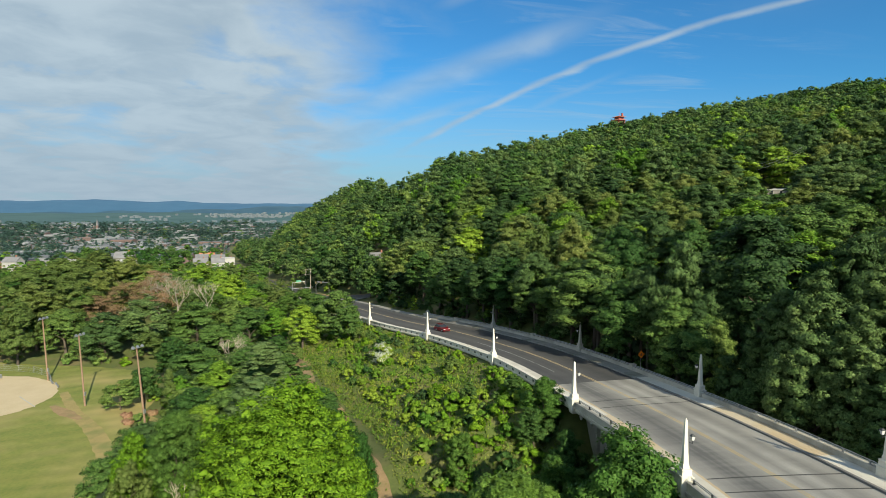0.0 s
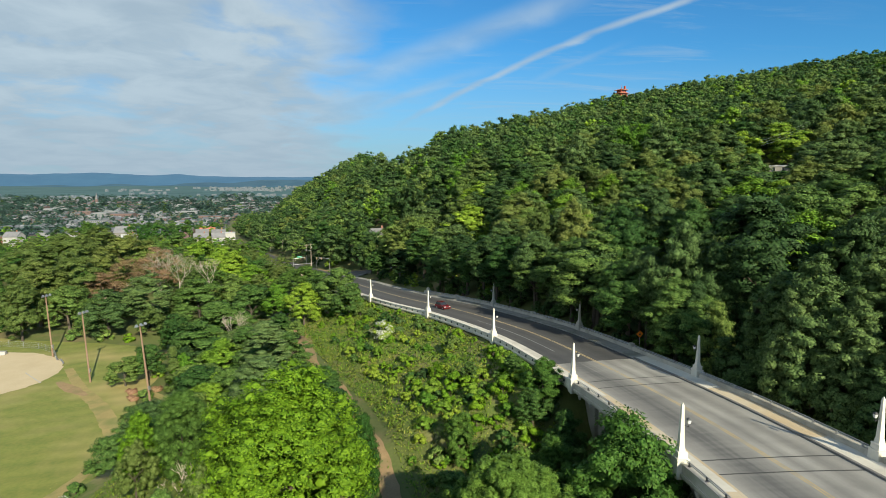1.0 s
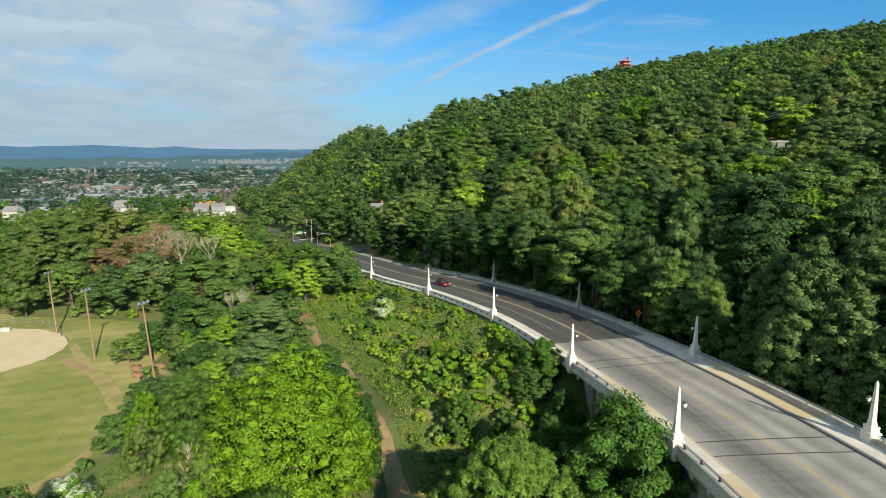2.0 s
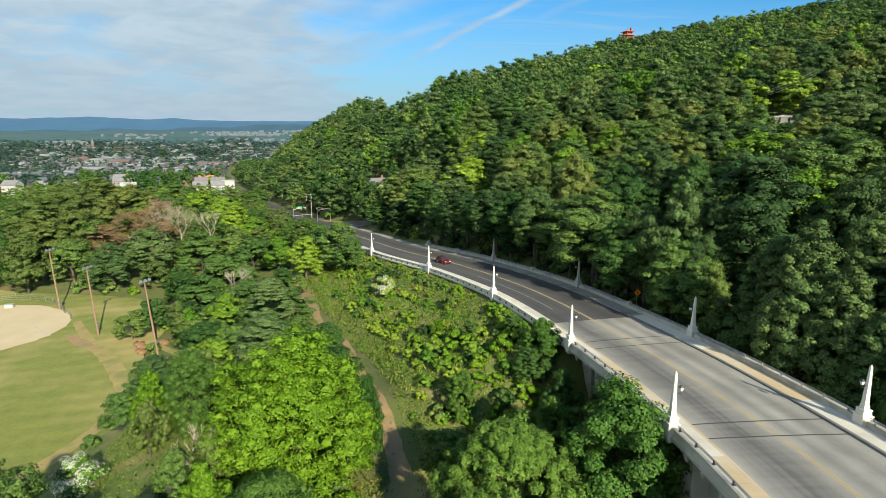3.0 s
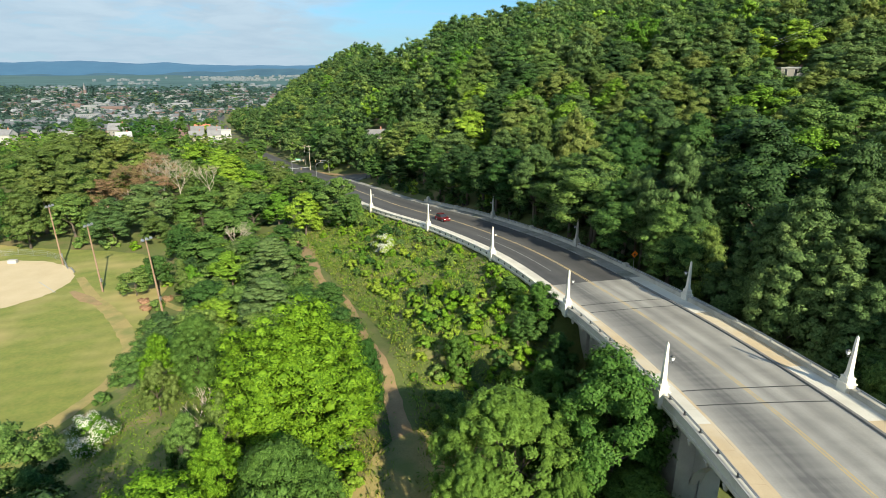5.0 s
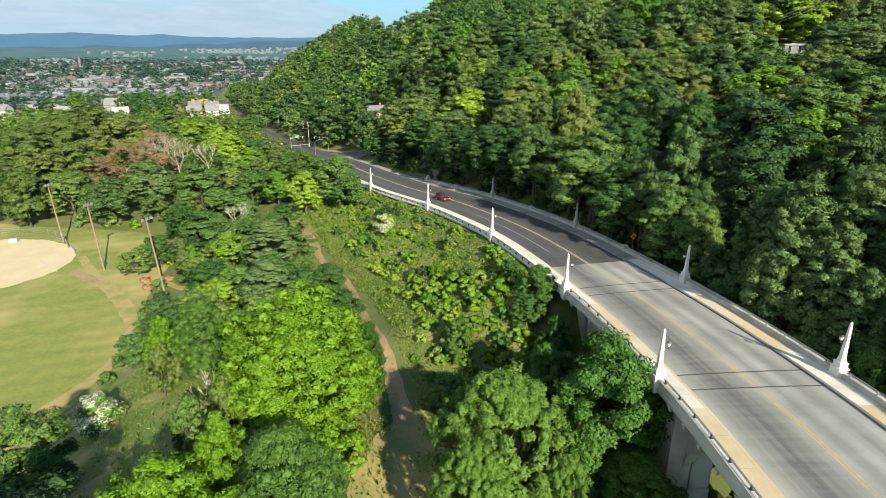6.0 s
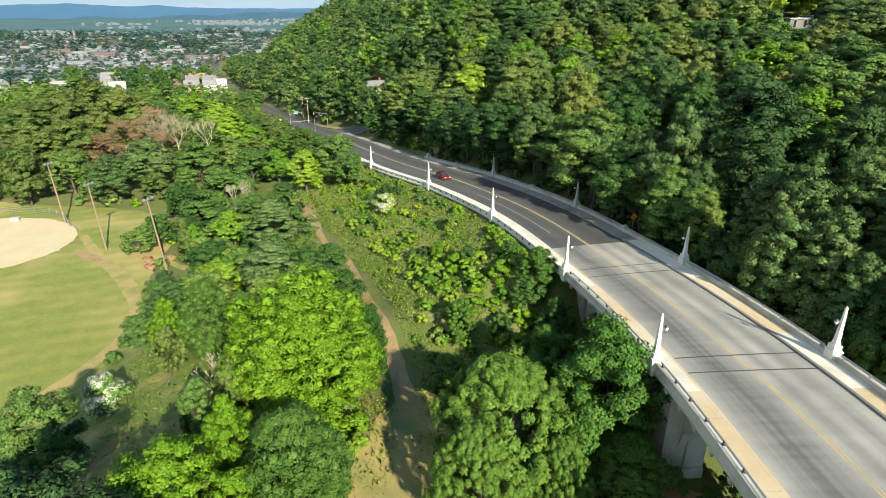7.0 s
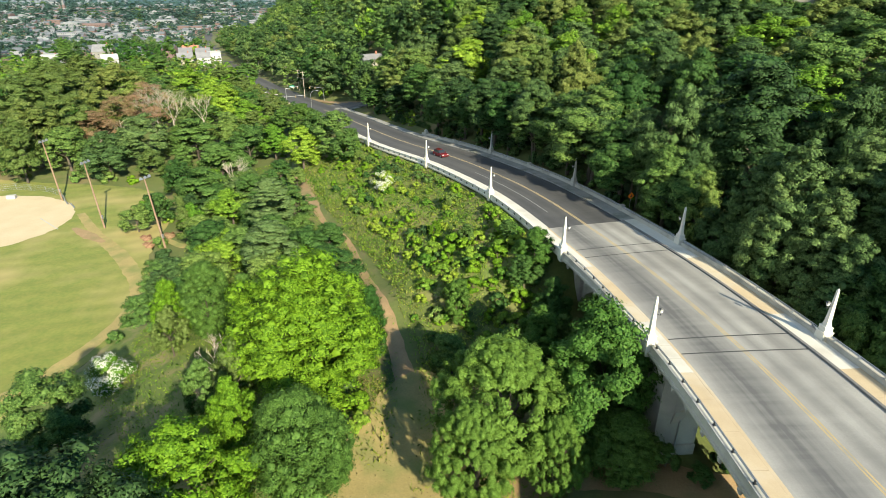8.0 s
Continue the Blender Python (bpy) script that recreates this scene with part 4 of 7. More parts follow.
for i in order:
    x, y, d = hx[i], hy[i], hd[i]
    if math.hypot(x - 191, y - 626) < 15 or min(math.hypot(x - a, y - b) for a, b in HOUSE_SPOTS) < 9 or min(math.hypot(x - q[1], y - q[2]) for q in HILL_FRONT) < 7.5:
        continue
    cap = 99.0
    if abs(x - 0.583 * y) < 8 and 120 < y < 210:
        cap = max(5.0, 30.5 - hz[i])                   # low growth below the taupe house
    if abs(x + 0.118 * y) < 7 and 200 < y < 292:
        cap = max(5.0, 35 - 0.122 * y - hz[i])         # and below the cottage
    if len(single) < 105 and y < 290 and abs(x) < 0.8 * y:
        single.add(i)
        k = RNG.choice(["oak", "maple", "olive", "fresh"], p=[0.44, 0.34, 0.12, 0.10])
        if y < 95 and d < 45:
            k = RNG.choice(["near_oak", "near_maple"], p=[0.6, 0.4])
        hgt = max(RNG.uniform(13, 18.5) * (0.85 if d < 20 else 1.0), (RNG.uniform(6, 11) if d < 26 else RNG.uniform(13, 22)) - hz[i] if y < 80 else 0)
        plant(str(k), x, y, min(hgt, cap), RNG.uniform(1.1, 1.42) * (1.0 if hgt < cap else 1.3), z=hz[i] - 0.2)
    else:
        (mid_spots if y < 300 and abs(x) < 0.8 * y else far_spots).append((x, y, hz[i], min(RNG.uniform(0.8, 1.25), cap / 18.5), RNG.uniform(0.95, 1.4)))
wood("roadside_wood", mid_spots, "broadleaf trees crowding the lower hillside", [(M_OAK, 0.45), (M_MAPLE, 0.33), (M_FRESH, 0.10), (M_OLIVE, 0.12)], kinds=MID_KINDS)
wood("hillside_wood", far_spots, "dense broadleaf woodland covering the hillside", [(M_OAK, 0.52), (M_MAPLE, 0.38), (M_FRESH, 0.05), (M_OLIVE, 0.05)])

# ---------------------------------------------------------------- viaduct: pavements, parapets, obelisks, arches
STATIONS = [S_AT_Y(y) for y in (-8.0, 19.5, 47.0, 73.2, 104.4, 133.8, 161.6)]
S_WALL_L, S_WALL_R = S_AT_Y(168), S_AT_Y(164.4)


def footway(name, s0, s1, side, material, inner, outer, label):
    bm = bmesh.new()
    sweep(bm, s0, s1, [(side * inner, 0.2), (side * outer, 0.23), (side * outer, -0.5), (side * inner, -0.5)])
    return tagged(mesh_object(name, bm, material), label, "pavement", kind="structure")


# ochre panels between pale bays round each obelisk; slabs parted by open joints
bays = []
for a, b in zip(STATIONS[:3], STATIONS[1:4]):
    bays += [(a - 5.2, a + 5.2, M_PALEWALK, 2.6), (a + 5.2, b - 5.2, M_WALKWAY, 4.4)]
bays.append((STATIONS[3] - 5.2, S_JOINT, M_PALEWALK, 3.0))
for side, name in ((-1, "pavement_park_side"), (1, "pavement_hill_side")):
    slab_holder = tagged(new(name), "ochre and pale concrete footway slabs with a raised kerb", "pavement", kind="structure")
    for s0, s1, mt, size in bays:
        k = max(1, round((s1 - s0) / size))
        cuts = np.linspace(s0, s1, k + 1)
        for a, b in zip(cuts, cuts[1:]):
            bm = bmesh.new()
            sweep(bm, a + 0.012, b - 0.012, [(side * 6.82, 0.2), (side * 8.76, 0.23), (side * 8.76, -0.5), (side * 6.82, -0.5)], 2.2)
            part("slab", bm, mt, slab_holder)
    bm = bmesh.new()
    sweep(bm, S_NEAR, S_JOINT, [(side * 6.5, 0.17), (side * 6.53, 0.2), (side * 6.815, 0.2), (side * 6.815, -0.6), (side * 6.5, -0.6)])
    part("kerb", bm, M_KERB if side > 0 else M_WALKWAY, slab_holder)
footway("pavement_beyond_park_side", S_JOINT, S_AT_Y(180), -1, M_PALEWALK, 6.5, 8.76, "pale concrete footway along the bank")
footway("pavement_beyond_hill_side", S_JOINT, S_AT_Y(237), 1, M_GREYWALK, 6.5, 8.76, "grey stained footway under the trees")

# parapet walls in bays between the obelisks
for side, name, s_far in ((-1, "parapet_park_side", S_WALL_L), (1, "parapet_hill_side", S_WALL_R)):
    wall = tagged(new(name), "weathered concrete parapet with coping and cornice", "parapet", kind="structure")
    ends = [S_NEAR] + [s for s in STATIONS if s < s_far] + [s_far]
    for i, (a, b) in enumerate(zip(ends, ends[1:])):
        if b - a < 2.4:
            continue
        high = 0.78 if side < 0 or b < S_JOINT + 2 else 0.85
        mt = M_CONCRETE if b < S_JOINT else (M_PALE if side < 0 else M_CONCRETE)
        bm = bmesh.new()
        o = side
        sweep(bm, a + 0.75, b - 0.75, [(o * 8.78, -0.3), (o * 8.78, high - 0.1), (o * 8.72, high - 0.08), (o * 8.72, high), (o * 9.26, high), (o * 9.26, high - 0.1), (o * 9.18, high - 0.12), (o * 9.18, -0.35)], 2.0)
        part("wall_bay", bm, mt, wall)
        bm = bmesh.new()
        sweep(bm, a + 0.75, b - 0.75, [(o * 9.182, -0.05), (o * 9.34, -0.05), (o * 9.34, -0.28), (o * 9.24, -0.5), (o * 9.182, -0.5)], 2.0)
        part("cornice", bm, mt, wall)
        # dark blocks low in the outer face beyond the joint paint the shade of drain notches
        if side < 0 and a >= STATIONS[3] - 1:
            for s in np.arange(a + 2.5, b - 2, 2.9):
                bm = bmesh.new()
                box(bm, -0.22, 0.22, -0.05, 0.05, -0.16, 0.16, Matrix.Translation(road_point(s, -9.2, 0.28)) @ pose(0, 0, 0, 0, 0, road_dir(s)))
                part("dark_notch_block", bm, M_TAR, wall)
        # small brackets under the cornice on the viaduct
        if b <= STATIONS[3] + 1:
            for s in np.arange(a + 2.2, b - 1.5, 3.1):
                bm = bmesh.new()
                frustum(bm, -0.95, -0.5, 0.3, 0.12, 0.38, 0.36, Matrix.Translation(road_point(s, o * 9.2, 0)) @ pose(0, 0, 0, 0, 0, road_dir(s)))
                part("bracket", bm, mt, wall)

# steel handrails on the parapets of the viaduct
for side, name in ((-1, "handrail_park_side"), (1, "handrail_hill_side")):
    rail = tagged(new(name), "twin steel handrail bolted along the parapet top", "handrail", kind="structure")
    for a, b in zip(STATIONS[:6], STATIONS[1:7]):
        if side < 0 and a > STATIONS[3] - 1:
            continue
        k = int((b - a - 2.4) / 2.9)
        post_s = np.linspace(a + 1.5, b - 1.5, k + 1)
        for s in post_s:
            bm = bmesh.new()
            m = Matrix.Translation(road_point(s, side * 8.92, 0)) @ pose(0, 0, 0, 0, 0, road_dir(s))
            box(bm, -0.11, 0.11, -0.12, 0.12, 0.78, 0.84, m)
            box(bm, -0.06, 0.06, -0.06, 0.08, 0.84, 1.16, m, 0.015)
            part("rail_post", bm, M_DARKMETAL if side < 0 else M_STEEL, rail)
        for h, off in ((0.98, 0.03), (1.16, 0.0)):
            bm = bmesh.new()
            r = 0.045
            sweep(bm, a + 0.9, b - 0.9, [(side * 8.92 + off + r * math.cos(q), h + r * math.sin(q)) for q in np.linspace(0, 2 * math.pi, 7)[:-1]], 2.9)
            part("rail", bm, M_STEEL, rail)


def obelisk(s, side, stub=False, material=None):
    """A tapering concrete obelisk on a stepped pedestal, with an iron lantern on its road face."""
    mt = material or M_PALE
    m = Matrix.Translation(road_point(s, side * 9.05, 0)) @ pose(0, 0, 0, 0, 0, road_dir(s) + (180 if side > 0 else 0))
    e = base("obelisk", m, "tapering pale concrete obelisk with a lantern, on the parapet" if not stub else "stepped concrete pedestal with a broken-off top, ending the parapet", "obelisk", "obelisks along the viaduct")
    bm = bmesh.new()
    frustum(bm, -0.75, -0.3, 0.9, 0.85, 1.15, 1.0)
    frustum(bm, -0.3, 1.05, 1.18, 1.04, 1.12, 1.0)
    frustum(bm, 1.05, 1.17, 1.28, 1.12, 1.24, 1.08)
    frustum(bm, 1.17, 1.62, 0.94, 0.86, 0.88, 0.8)
    frustum(bm, 1.62, 1.72, 1.0, 0.9, 0.9, 0.82)
    part("pedestal", bm, mt, e)
    if stub:
        bm = bmesh.new()
        frustum(bm, 1.72, 2.05, 0.6, 0.56, 0.4, 0.36)
        part("cap", bm, mt, e)
        return e
    bm = bmesh.new()
    frustum(bm, 1.72, 2.15, 0.62, 0.6, 0.5, 0.48)
    frustum(bm, 2.15, 5.75, 0.46, 0.44, 0.2, 0.2)
    part("shaft", bm, mt, e)
    bm = bmesh.new()
    frustum(bm, 5.75, 5.95, 0.2, 0.2, 0.03, 0.03)
    part("tip", bm, mt, e)
    # lantern on a bracket; local -y is the road side
    bm = bmesh.new()
    tube(bm, (0, -0.2, 3.95), (0, -0.62, 3.75), 0.035, 0.035, 6)
    tube(bm, (0, -0.62, 3.75), (0, -0.62, 4.05), 0.03, 0.03, 6)
    br = part("bracket", bm, M_DARKMETAL, e)
    bm = bmesh.new()
    frustum(bm, 4.05, 4.4, 0.18, 0.18, 0.3, 0.3, Matrix.Translation((0, -0.62, 0)))
    ln = part("lantern", bm, M_LAMP_GLASS, e, "glass lantern in an iron frame")
    bm = bmesh.new()
    frustum(bm, 4.4, 4.58, 0.38, 0.38, 0.08, 0.08, Matrix.Translation((0, -0.62, 0)))
    part("lantern_hood", bm, M_DARKMETAL, ln)
    return e


for i, s in enumerate(STATIONS):
    obelisk(s, -1)
    if i < 6:
        obelisk(s, 1, material=M_PALE if i < 4 else M_CONCRETE)
obelisk(STATIONS[6], 1, True, M_CONCRETE)

# square posts that divide the hill-side parapet
for s in [(a + b) / 2 for a, b in zip(STATIONS[3:6], STATIONS[4:7])]:
    bm = bmesh.new()
    m = Matrix.Translation(road_point(s, 9.0, 0)) @ pose(0, 0, 0, 0, 0, road_dir(s))
    box(bm, -0.42, 0.42, -0.36, 0.36, -0.4, 1.15, m, 0.04)
    box(bm, -0.48, 0.48, -0.42, 0.42, 1.15, 1.27, m, 0.03)
    tagged(mesh_object("parapet_post", bm, M_CONCRETE), "square concrete post dividing the parapet", "post", "parapet posts")

# expansion joints across deck and footways
for s in STATIONS[1:4]:
    for off in (-1.5, 1.5):
        bm = bmesh.new()
        sweep(bm, s + off - 0.09, s + off + 0.09, [(d, 0.008 + 0.07 * (1 - (d / 6.5) ** 2)) for d in np.linspace(-6.48, 6.48, 9)] + [(6.48, -0.1), (-6.48, -0.1)], 0.5)
        tagged(mesh_object("deck_joint", bm, M_TAR), "dark expansion joint across the deck", "joint", kind="structure")

# centre line and lane lines
for off in (-0.15, 0.15):
    bm = bmesh.new()
    sweep(bm, S_NEAR, S_AT_Y(238), [(off - 0.08, 0.076), (off + 0.08, 0.076)], 2.0, False)
    tagged(mesh_object("centre_line", bm, M_YELLOW), "faded yellow centre line on the road", "road marking", kind="structure")
bm = bmesh.new()
sweep(bm, S_AT_Y(92), S_AT_Y(122), [(-3.3, 0.062), (-3.18, 0.062)], 2.0, False)
tagged(mesh_object("lane_line", bm, M_WHITE_LINE), "worn white lane line on asphalt", "road marking", kind="structure")
bm = bmesh.new()
sweep(bm, S_AT_Y(262), S_AT_Y(264.2), [(-6.0, 0.02), (-0.4, 0.08)], 1.0, False)
tagged(mesh_object("stop_line", bm, M_WHITE_LINE), "white stop line before the junction", "road marking", kind="structure")
# cracks sealed with tar
rnd = random.Random(5)
for i in range(16):
    s, d = rnd.uniform(S_JOINT + 2, S_AT_Y(170)), rnd.uniform(-5.5, 5.5)
    ln = rnd.uniform(3, 12)
    bm = bmesh.new()
    pts = [(s + ln * k / 8, d + rnd.uniform(-0.12, 0.12)) for k in range(9)]
    row = [[bm.verts.new(road_point(a, b + w, 0.075 * (1 - (b / 6.5) ** 2) + 0.01)) for w in (-0.03, 0.03)] for a, b in pts]
    for p, q in zip(row, row[1:]):
        bm.faces.new((p[0], p[1], q[1], q[0]))
    tagged(mesh_object("sealed_crack", bm, M_TAR), "tar-sealed crack in the asphalt", "crack", kind="structure")


def span(s0, s1, foot):
    """One arch span: side walls with an elliptical opening, and the vault between them."""
    e = tagged(new("viaduct_arch"), "concrete arch span carrying the viaduct deck", "arch", kind="structure")
    n = 22
    ss = np.linspace(s0 + 1.2, s1 - 1.2, n + 1)
    mid, half = (s0 + s1) / 2, (s1 - s0) / 2 - 1.2
    z_spring = foot
    z_top = float(np.interp(mid, LINE_S, LINE_Z)) - 2.6

    def arch(s):
        return z_spring + (z_top - z_spring) * math.sqrt(max(0.0, 1 - ((s - mid) / half) ** 2))

    for side in (-1, 1):
        bm = bmesh.new()
        rows = []
        for s in ss:
            top = road_point(s, side * 5.9, -0.52)
            top2 = road_point(s, side * 4.9, -0.52)
            lo = min(arch(s), top.z - 0.7)
            rows.append([bm.verts.new(top), bm.verts.new(top2), bm.verts.new((top2.x, top2.y, lo)), bm.verts.new((top.x, top.y, lo))])
        for a, b in zip(rows, rows[1:]):
            for i in range(4):
                bm.faces.new((a[i], a[(i + 1) % 4], b[(i + 1) % 4], b[i]))
        bm.faces.new(rows[0]), bm.faces.new(rows[-1][::-1])
        bmesh.ops.recalc_face_normals(bm, faces=bm.faces)
        part("spandrel_wall", bm, M_CONCRETE, e)
        # arch ring stands proud of the wall
        bm = bmesh.new()
        rows = []
        for s in ss:
            a, b = road_point(s, side * 6.08), road_point(s, side * 5.902)
            lo = min(arch(s), road_point(s).z - 1.25) - 0.05
            rows.append([bm.verts.new((a.x, a.y, lo)), bm.verts.new((a.x, a.y, lo + 0.6)), bm.verts.new((b.x, b.y, lo + 0.6)), bm.verts.new((b.x, b.y, lo))])
        for a, b in zip(rows, rows[1:]):
            for i in range(4):
                bm.faces.new((a[i], a[(i + 1) % 4], b[(i + 1) % 4], b[i]))
        bm.faces.new(rows[0]), bm.faces.new(rows[-1][::-1])
        bmesh.ops.recalc_face_normals(bm, faces=bm.faces)
        part("arch_ring", bm, M_CONCRETE, e)
    bm = bmesh.new()
    sweep(bm, s0, s1, [(-8.28, -0.54), (8.28, -0.54), (8.28, -1.0), (-8.28, -1.0)], 3.0)
    part("deck_slab", bm, M_CONCRETE, e)
    return e


def pier(s, z0):
    """A cross wall under the deck with an arched passage through it."""
    e = tagged(new("viaduct_pier"), "pale concrete pier wall with an arched opening", "pier", kind="structure")
    p = road_point(s)
    top = p.z - 1.02
    m = Matrix.Translation((p.x, p.y, 0)) @ pose(0, 0, 0, 0, 0, road_dir(s) - 90)
    bm = bmesh.new()
    arc = [(3.0 * math.cos(a), z0 + 7.2 + 3.0 * math.sin(a)) for a in np.linspace(math.pi, 0, 13)]
    outline = [(-7.6, z0 - 2), (-3.0, z0 - 2)] + arc + [(3.0, z0 - 2), (7.6, z0 - 2), (7.6, top), (-7.6, top)]
    ring = [[bm.verts.new((x, y, z)) for x, z in outline] for y in (-1.7, 1.7)]
    f0, f1 = bm.faces.new(ring[0]), bm.faces.new(ring[1][::-1])
    for i in range(len(outline)):
        j = (i + 1) % len(outline)
        bm.faces.new((ring[0][i], ring[1][i], ring[1][j], ring[0][j]))
    bmesh.ops.recalc_face_normals(bm, faces=bm.faces)
    bmesh.ops.transform(bm, matrix=m, verts=bm.verts)
    part("pier_wall", bm, M_CONCRETE, e)
    bm = bmesh.new()
    for x0, x1 in ((-7.9, -3.0), (3.0, 7.9)):
        box(bm, x0, x1, -2.0, 2.0, z0 - 2, z0 + 1.1, m, 0.06)
    part("plinth", bm, M_CONCRETE, e)
    bm = bmesh.new()
    tube(bm, m @ Vector((-5.2, -1.82, z0 + 0.2)), m @ Vector((-5.2, -1.82, top - 1)), 0.09, 0.09, 8)
    part("drain_pipe", bm, M_STEEL, e)
    return e


for a, b in zip(STATIONS[:3], STATIONS[1:4]):
    span(a, b, -7.5)
for s in STATIONS[:3]:
    pier(s, land1(*road_point(s).xy) + 0.2)
# abutment where the viaduct meets the bank
bm = bmesh.new()
p = road_point(STATIONS[3] + 0.5)
box(bm, -6.3, 6.3, -1.4, 4.5, -14, p.z - 1.02, Matrix.Translation((p.x, p.y, 0)) @ pose(0, 0, 0, 0, 0, road_dir(STATIONS[3]) - 90), 0.08)
tagged(mesh_object("viaduct_abutment", bm, M_CONCRETE), "concrete abutment of the viaduct in the bank", "abutment", kind="structure")

# ---------------------------------------------------------------- park: playing field, paths, trees, scrub
tagged(drape("field_grass", [(-210, 60), (-64, 60), (-58.5, 72), (-55.5, 84), (-57.5, 96), (-62, 106), (-66, 116), (-68, 124), (-72, 140), (-84, 158), (-120, 166), (-210, 168)], M_FIELD, 0.10, 3.0),
       "sun-bleached mown grass of the playing field", "lawn", kind="structure")
tagged(drape("infield", [(-98 + 26 * math.cos(a) - 24, 133 + 21 * math.sin(a) + 1) for a in np.linspace(0, 2 * math.pi, 40)[:-1]], M_INFIELD, 0.16, 3.0),
       "pale sand infield of the ball diamond", "infield", kind="structure")
tagged(ribbon("field_edge_track", [(-96, 141), (-84, 127), (-74, 117), (-66.5, 108), (-61, 99), (-58.5, 88), (-60, 78), (-64, 68), (-70, 58)], [2.0, 2.6, 3.6, 2.2, 3.2, 2.2], M_DRY, 0.17),
       "worn dry track round the edge of the field", "track", kind="structure")
tagged(ribbon("worn_patch", [(-92, 131), (-86, 126.5), (-80, 122.5)], [1.2, 3.4, 1.0], M_DIRT, 0.2), "bare worn patch beside the infield", "track", kind="structure")
tagged(ribbon("side_track", [(-66, 124), (-60, 120), (-55, 121), (-49, 124)], [1.6, 2.2, 2.0], M_DRY, 0.2), "dry earth track into the trees", "track", kind="structure")
tagged(ribbon("footpath", [(-43, 158), (-40, 151), (-33, 132), (-25.4, 113.7), (-18.8, 102.8), (-14.2, 88.8), (-10.7, 78.8), (-8.4, 72.6), (-6.4, 65), (-4.6, 57), (-3.2, 51.3), (-2.4, 46), (-4, 40), (-7, 33)], [3.2, 4.8, 5.2, 3.8, 1.5, 1.2, 1.2, 1.2, 1.4, 1.8, 2.5, 3.2, 3.8, 4.2], M_DIRT, 0.12),
       "trodden earth footpath through the scrub", "path", kind="structure")
tagged(drape("dry_grass_patch", [(-14, 22), (10, 22), (9, 36), (4, 45), (1, 54), (-2, 60), (-7, 56), (-10.5, 44)], M_DRY, 0.14, 1.6), "dry yellow grass in a clearing", "grass", kind="structure")
tagged(ribbon("track_under_viaduct", [(-1, 38), (8, 41), (14, 42), (24, 41), (36, 38)], [3.2, 4.0, 4.0, 3.6], M_DIRT, 0.14), "earth track under the viaduct", "track", kind="structure")

# darker bank grass on this lawn puts some of the tree shade into its colour
tagged(drape("shaded_lawn", [(-72, 34), (-24, 30), (-26, 52), (-31, 62), (-37, 74), (-43, 86), (-52, 88), (-55, 84), (-58, 72), (-63, 60), (-70, 50)], M_BANK, 0.14, 2.0), "rough lawn between the field and the trees, coloured darker as shade", "lawn", kind="structure")
NEAR_TREES = [("deep", -32.9, 68.5, 13.0, 0.88), ("young_lime", -39.1, 70.0, 11.0, 0.74), ("olive", -37.4, 65.1, 8.0, 0.78), ("deep", -26.7, 66.3, 12.0, 0.56),
              ("lime", -15.6, 55.0, 18.6, 1.42), ("deep", -9.2, 62.5, 12.0, 0.53), ("deep", -13.5, 39.6, 13.0, 1.12), ("young_lime", -20.9, 43.8, 11.0, 0.73),
              ("young_lime", -22.5, 36.5, 12.0, 1.39), ("near_maple", -43.6, 48.6, 12.0, 1.2), ("olive", -23.3, 50.4, 10.0, 0.66), ("dusk", -27.1, 50.1, 8.0, 0.71),
              ("willow", 6.5, 45.8, 15.0, 1.7), ("near_fresh", 16.4, 46.8, 16.5, 1.0), ("near_fresh", 18.3, 52.0, 13.5, 0.8), ("deep", 17.5, 42.0, 8.0, 1.52), ("near_fresh", 12.5, 61.1, 9.0, 1.0),
              ("dusk", 22.2, 69.5, 4.5, 1.55), ("near_maple", 15.7, 68.5, 8.0, 1.07), ("near_fresh", 13.6, 75.1, 6.0, 1.3), ("near_maple", 11.9, 73.0, 5.0, 1.54),
              ("dusk", 1.1, 59.5, 6.0, 1.42),
              ("willow", 3.0, 39.5, 12.0, 1.25), ("willow", 10.6, 40.0, 10.5, 1.0), ("deep", -11.6, 41.0, 10.5, 1.0), ("dusk", -43.0, 145.5, 8.0, 1.4), ("dusk", -48.0, 138.0, 8.5, 1.5), ("maple", -37.5, 141.0, 5.5, 1.3), ("dusk", -55.0, 128.0, 8.0, 1.5), ("dusk", -40.0, 116.0, 8.0, 1.4), ("maple", -47.0, 105.0, 9.0, 1.4), ("dusk", -36.0, 94.0, 8.0, 1.4)]
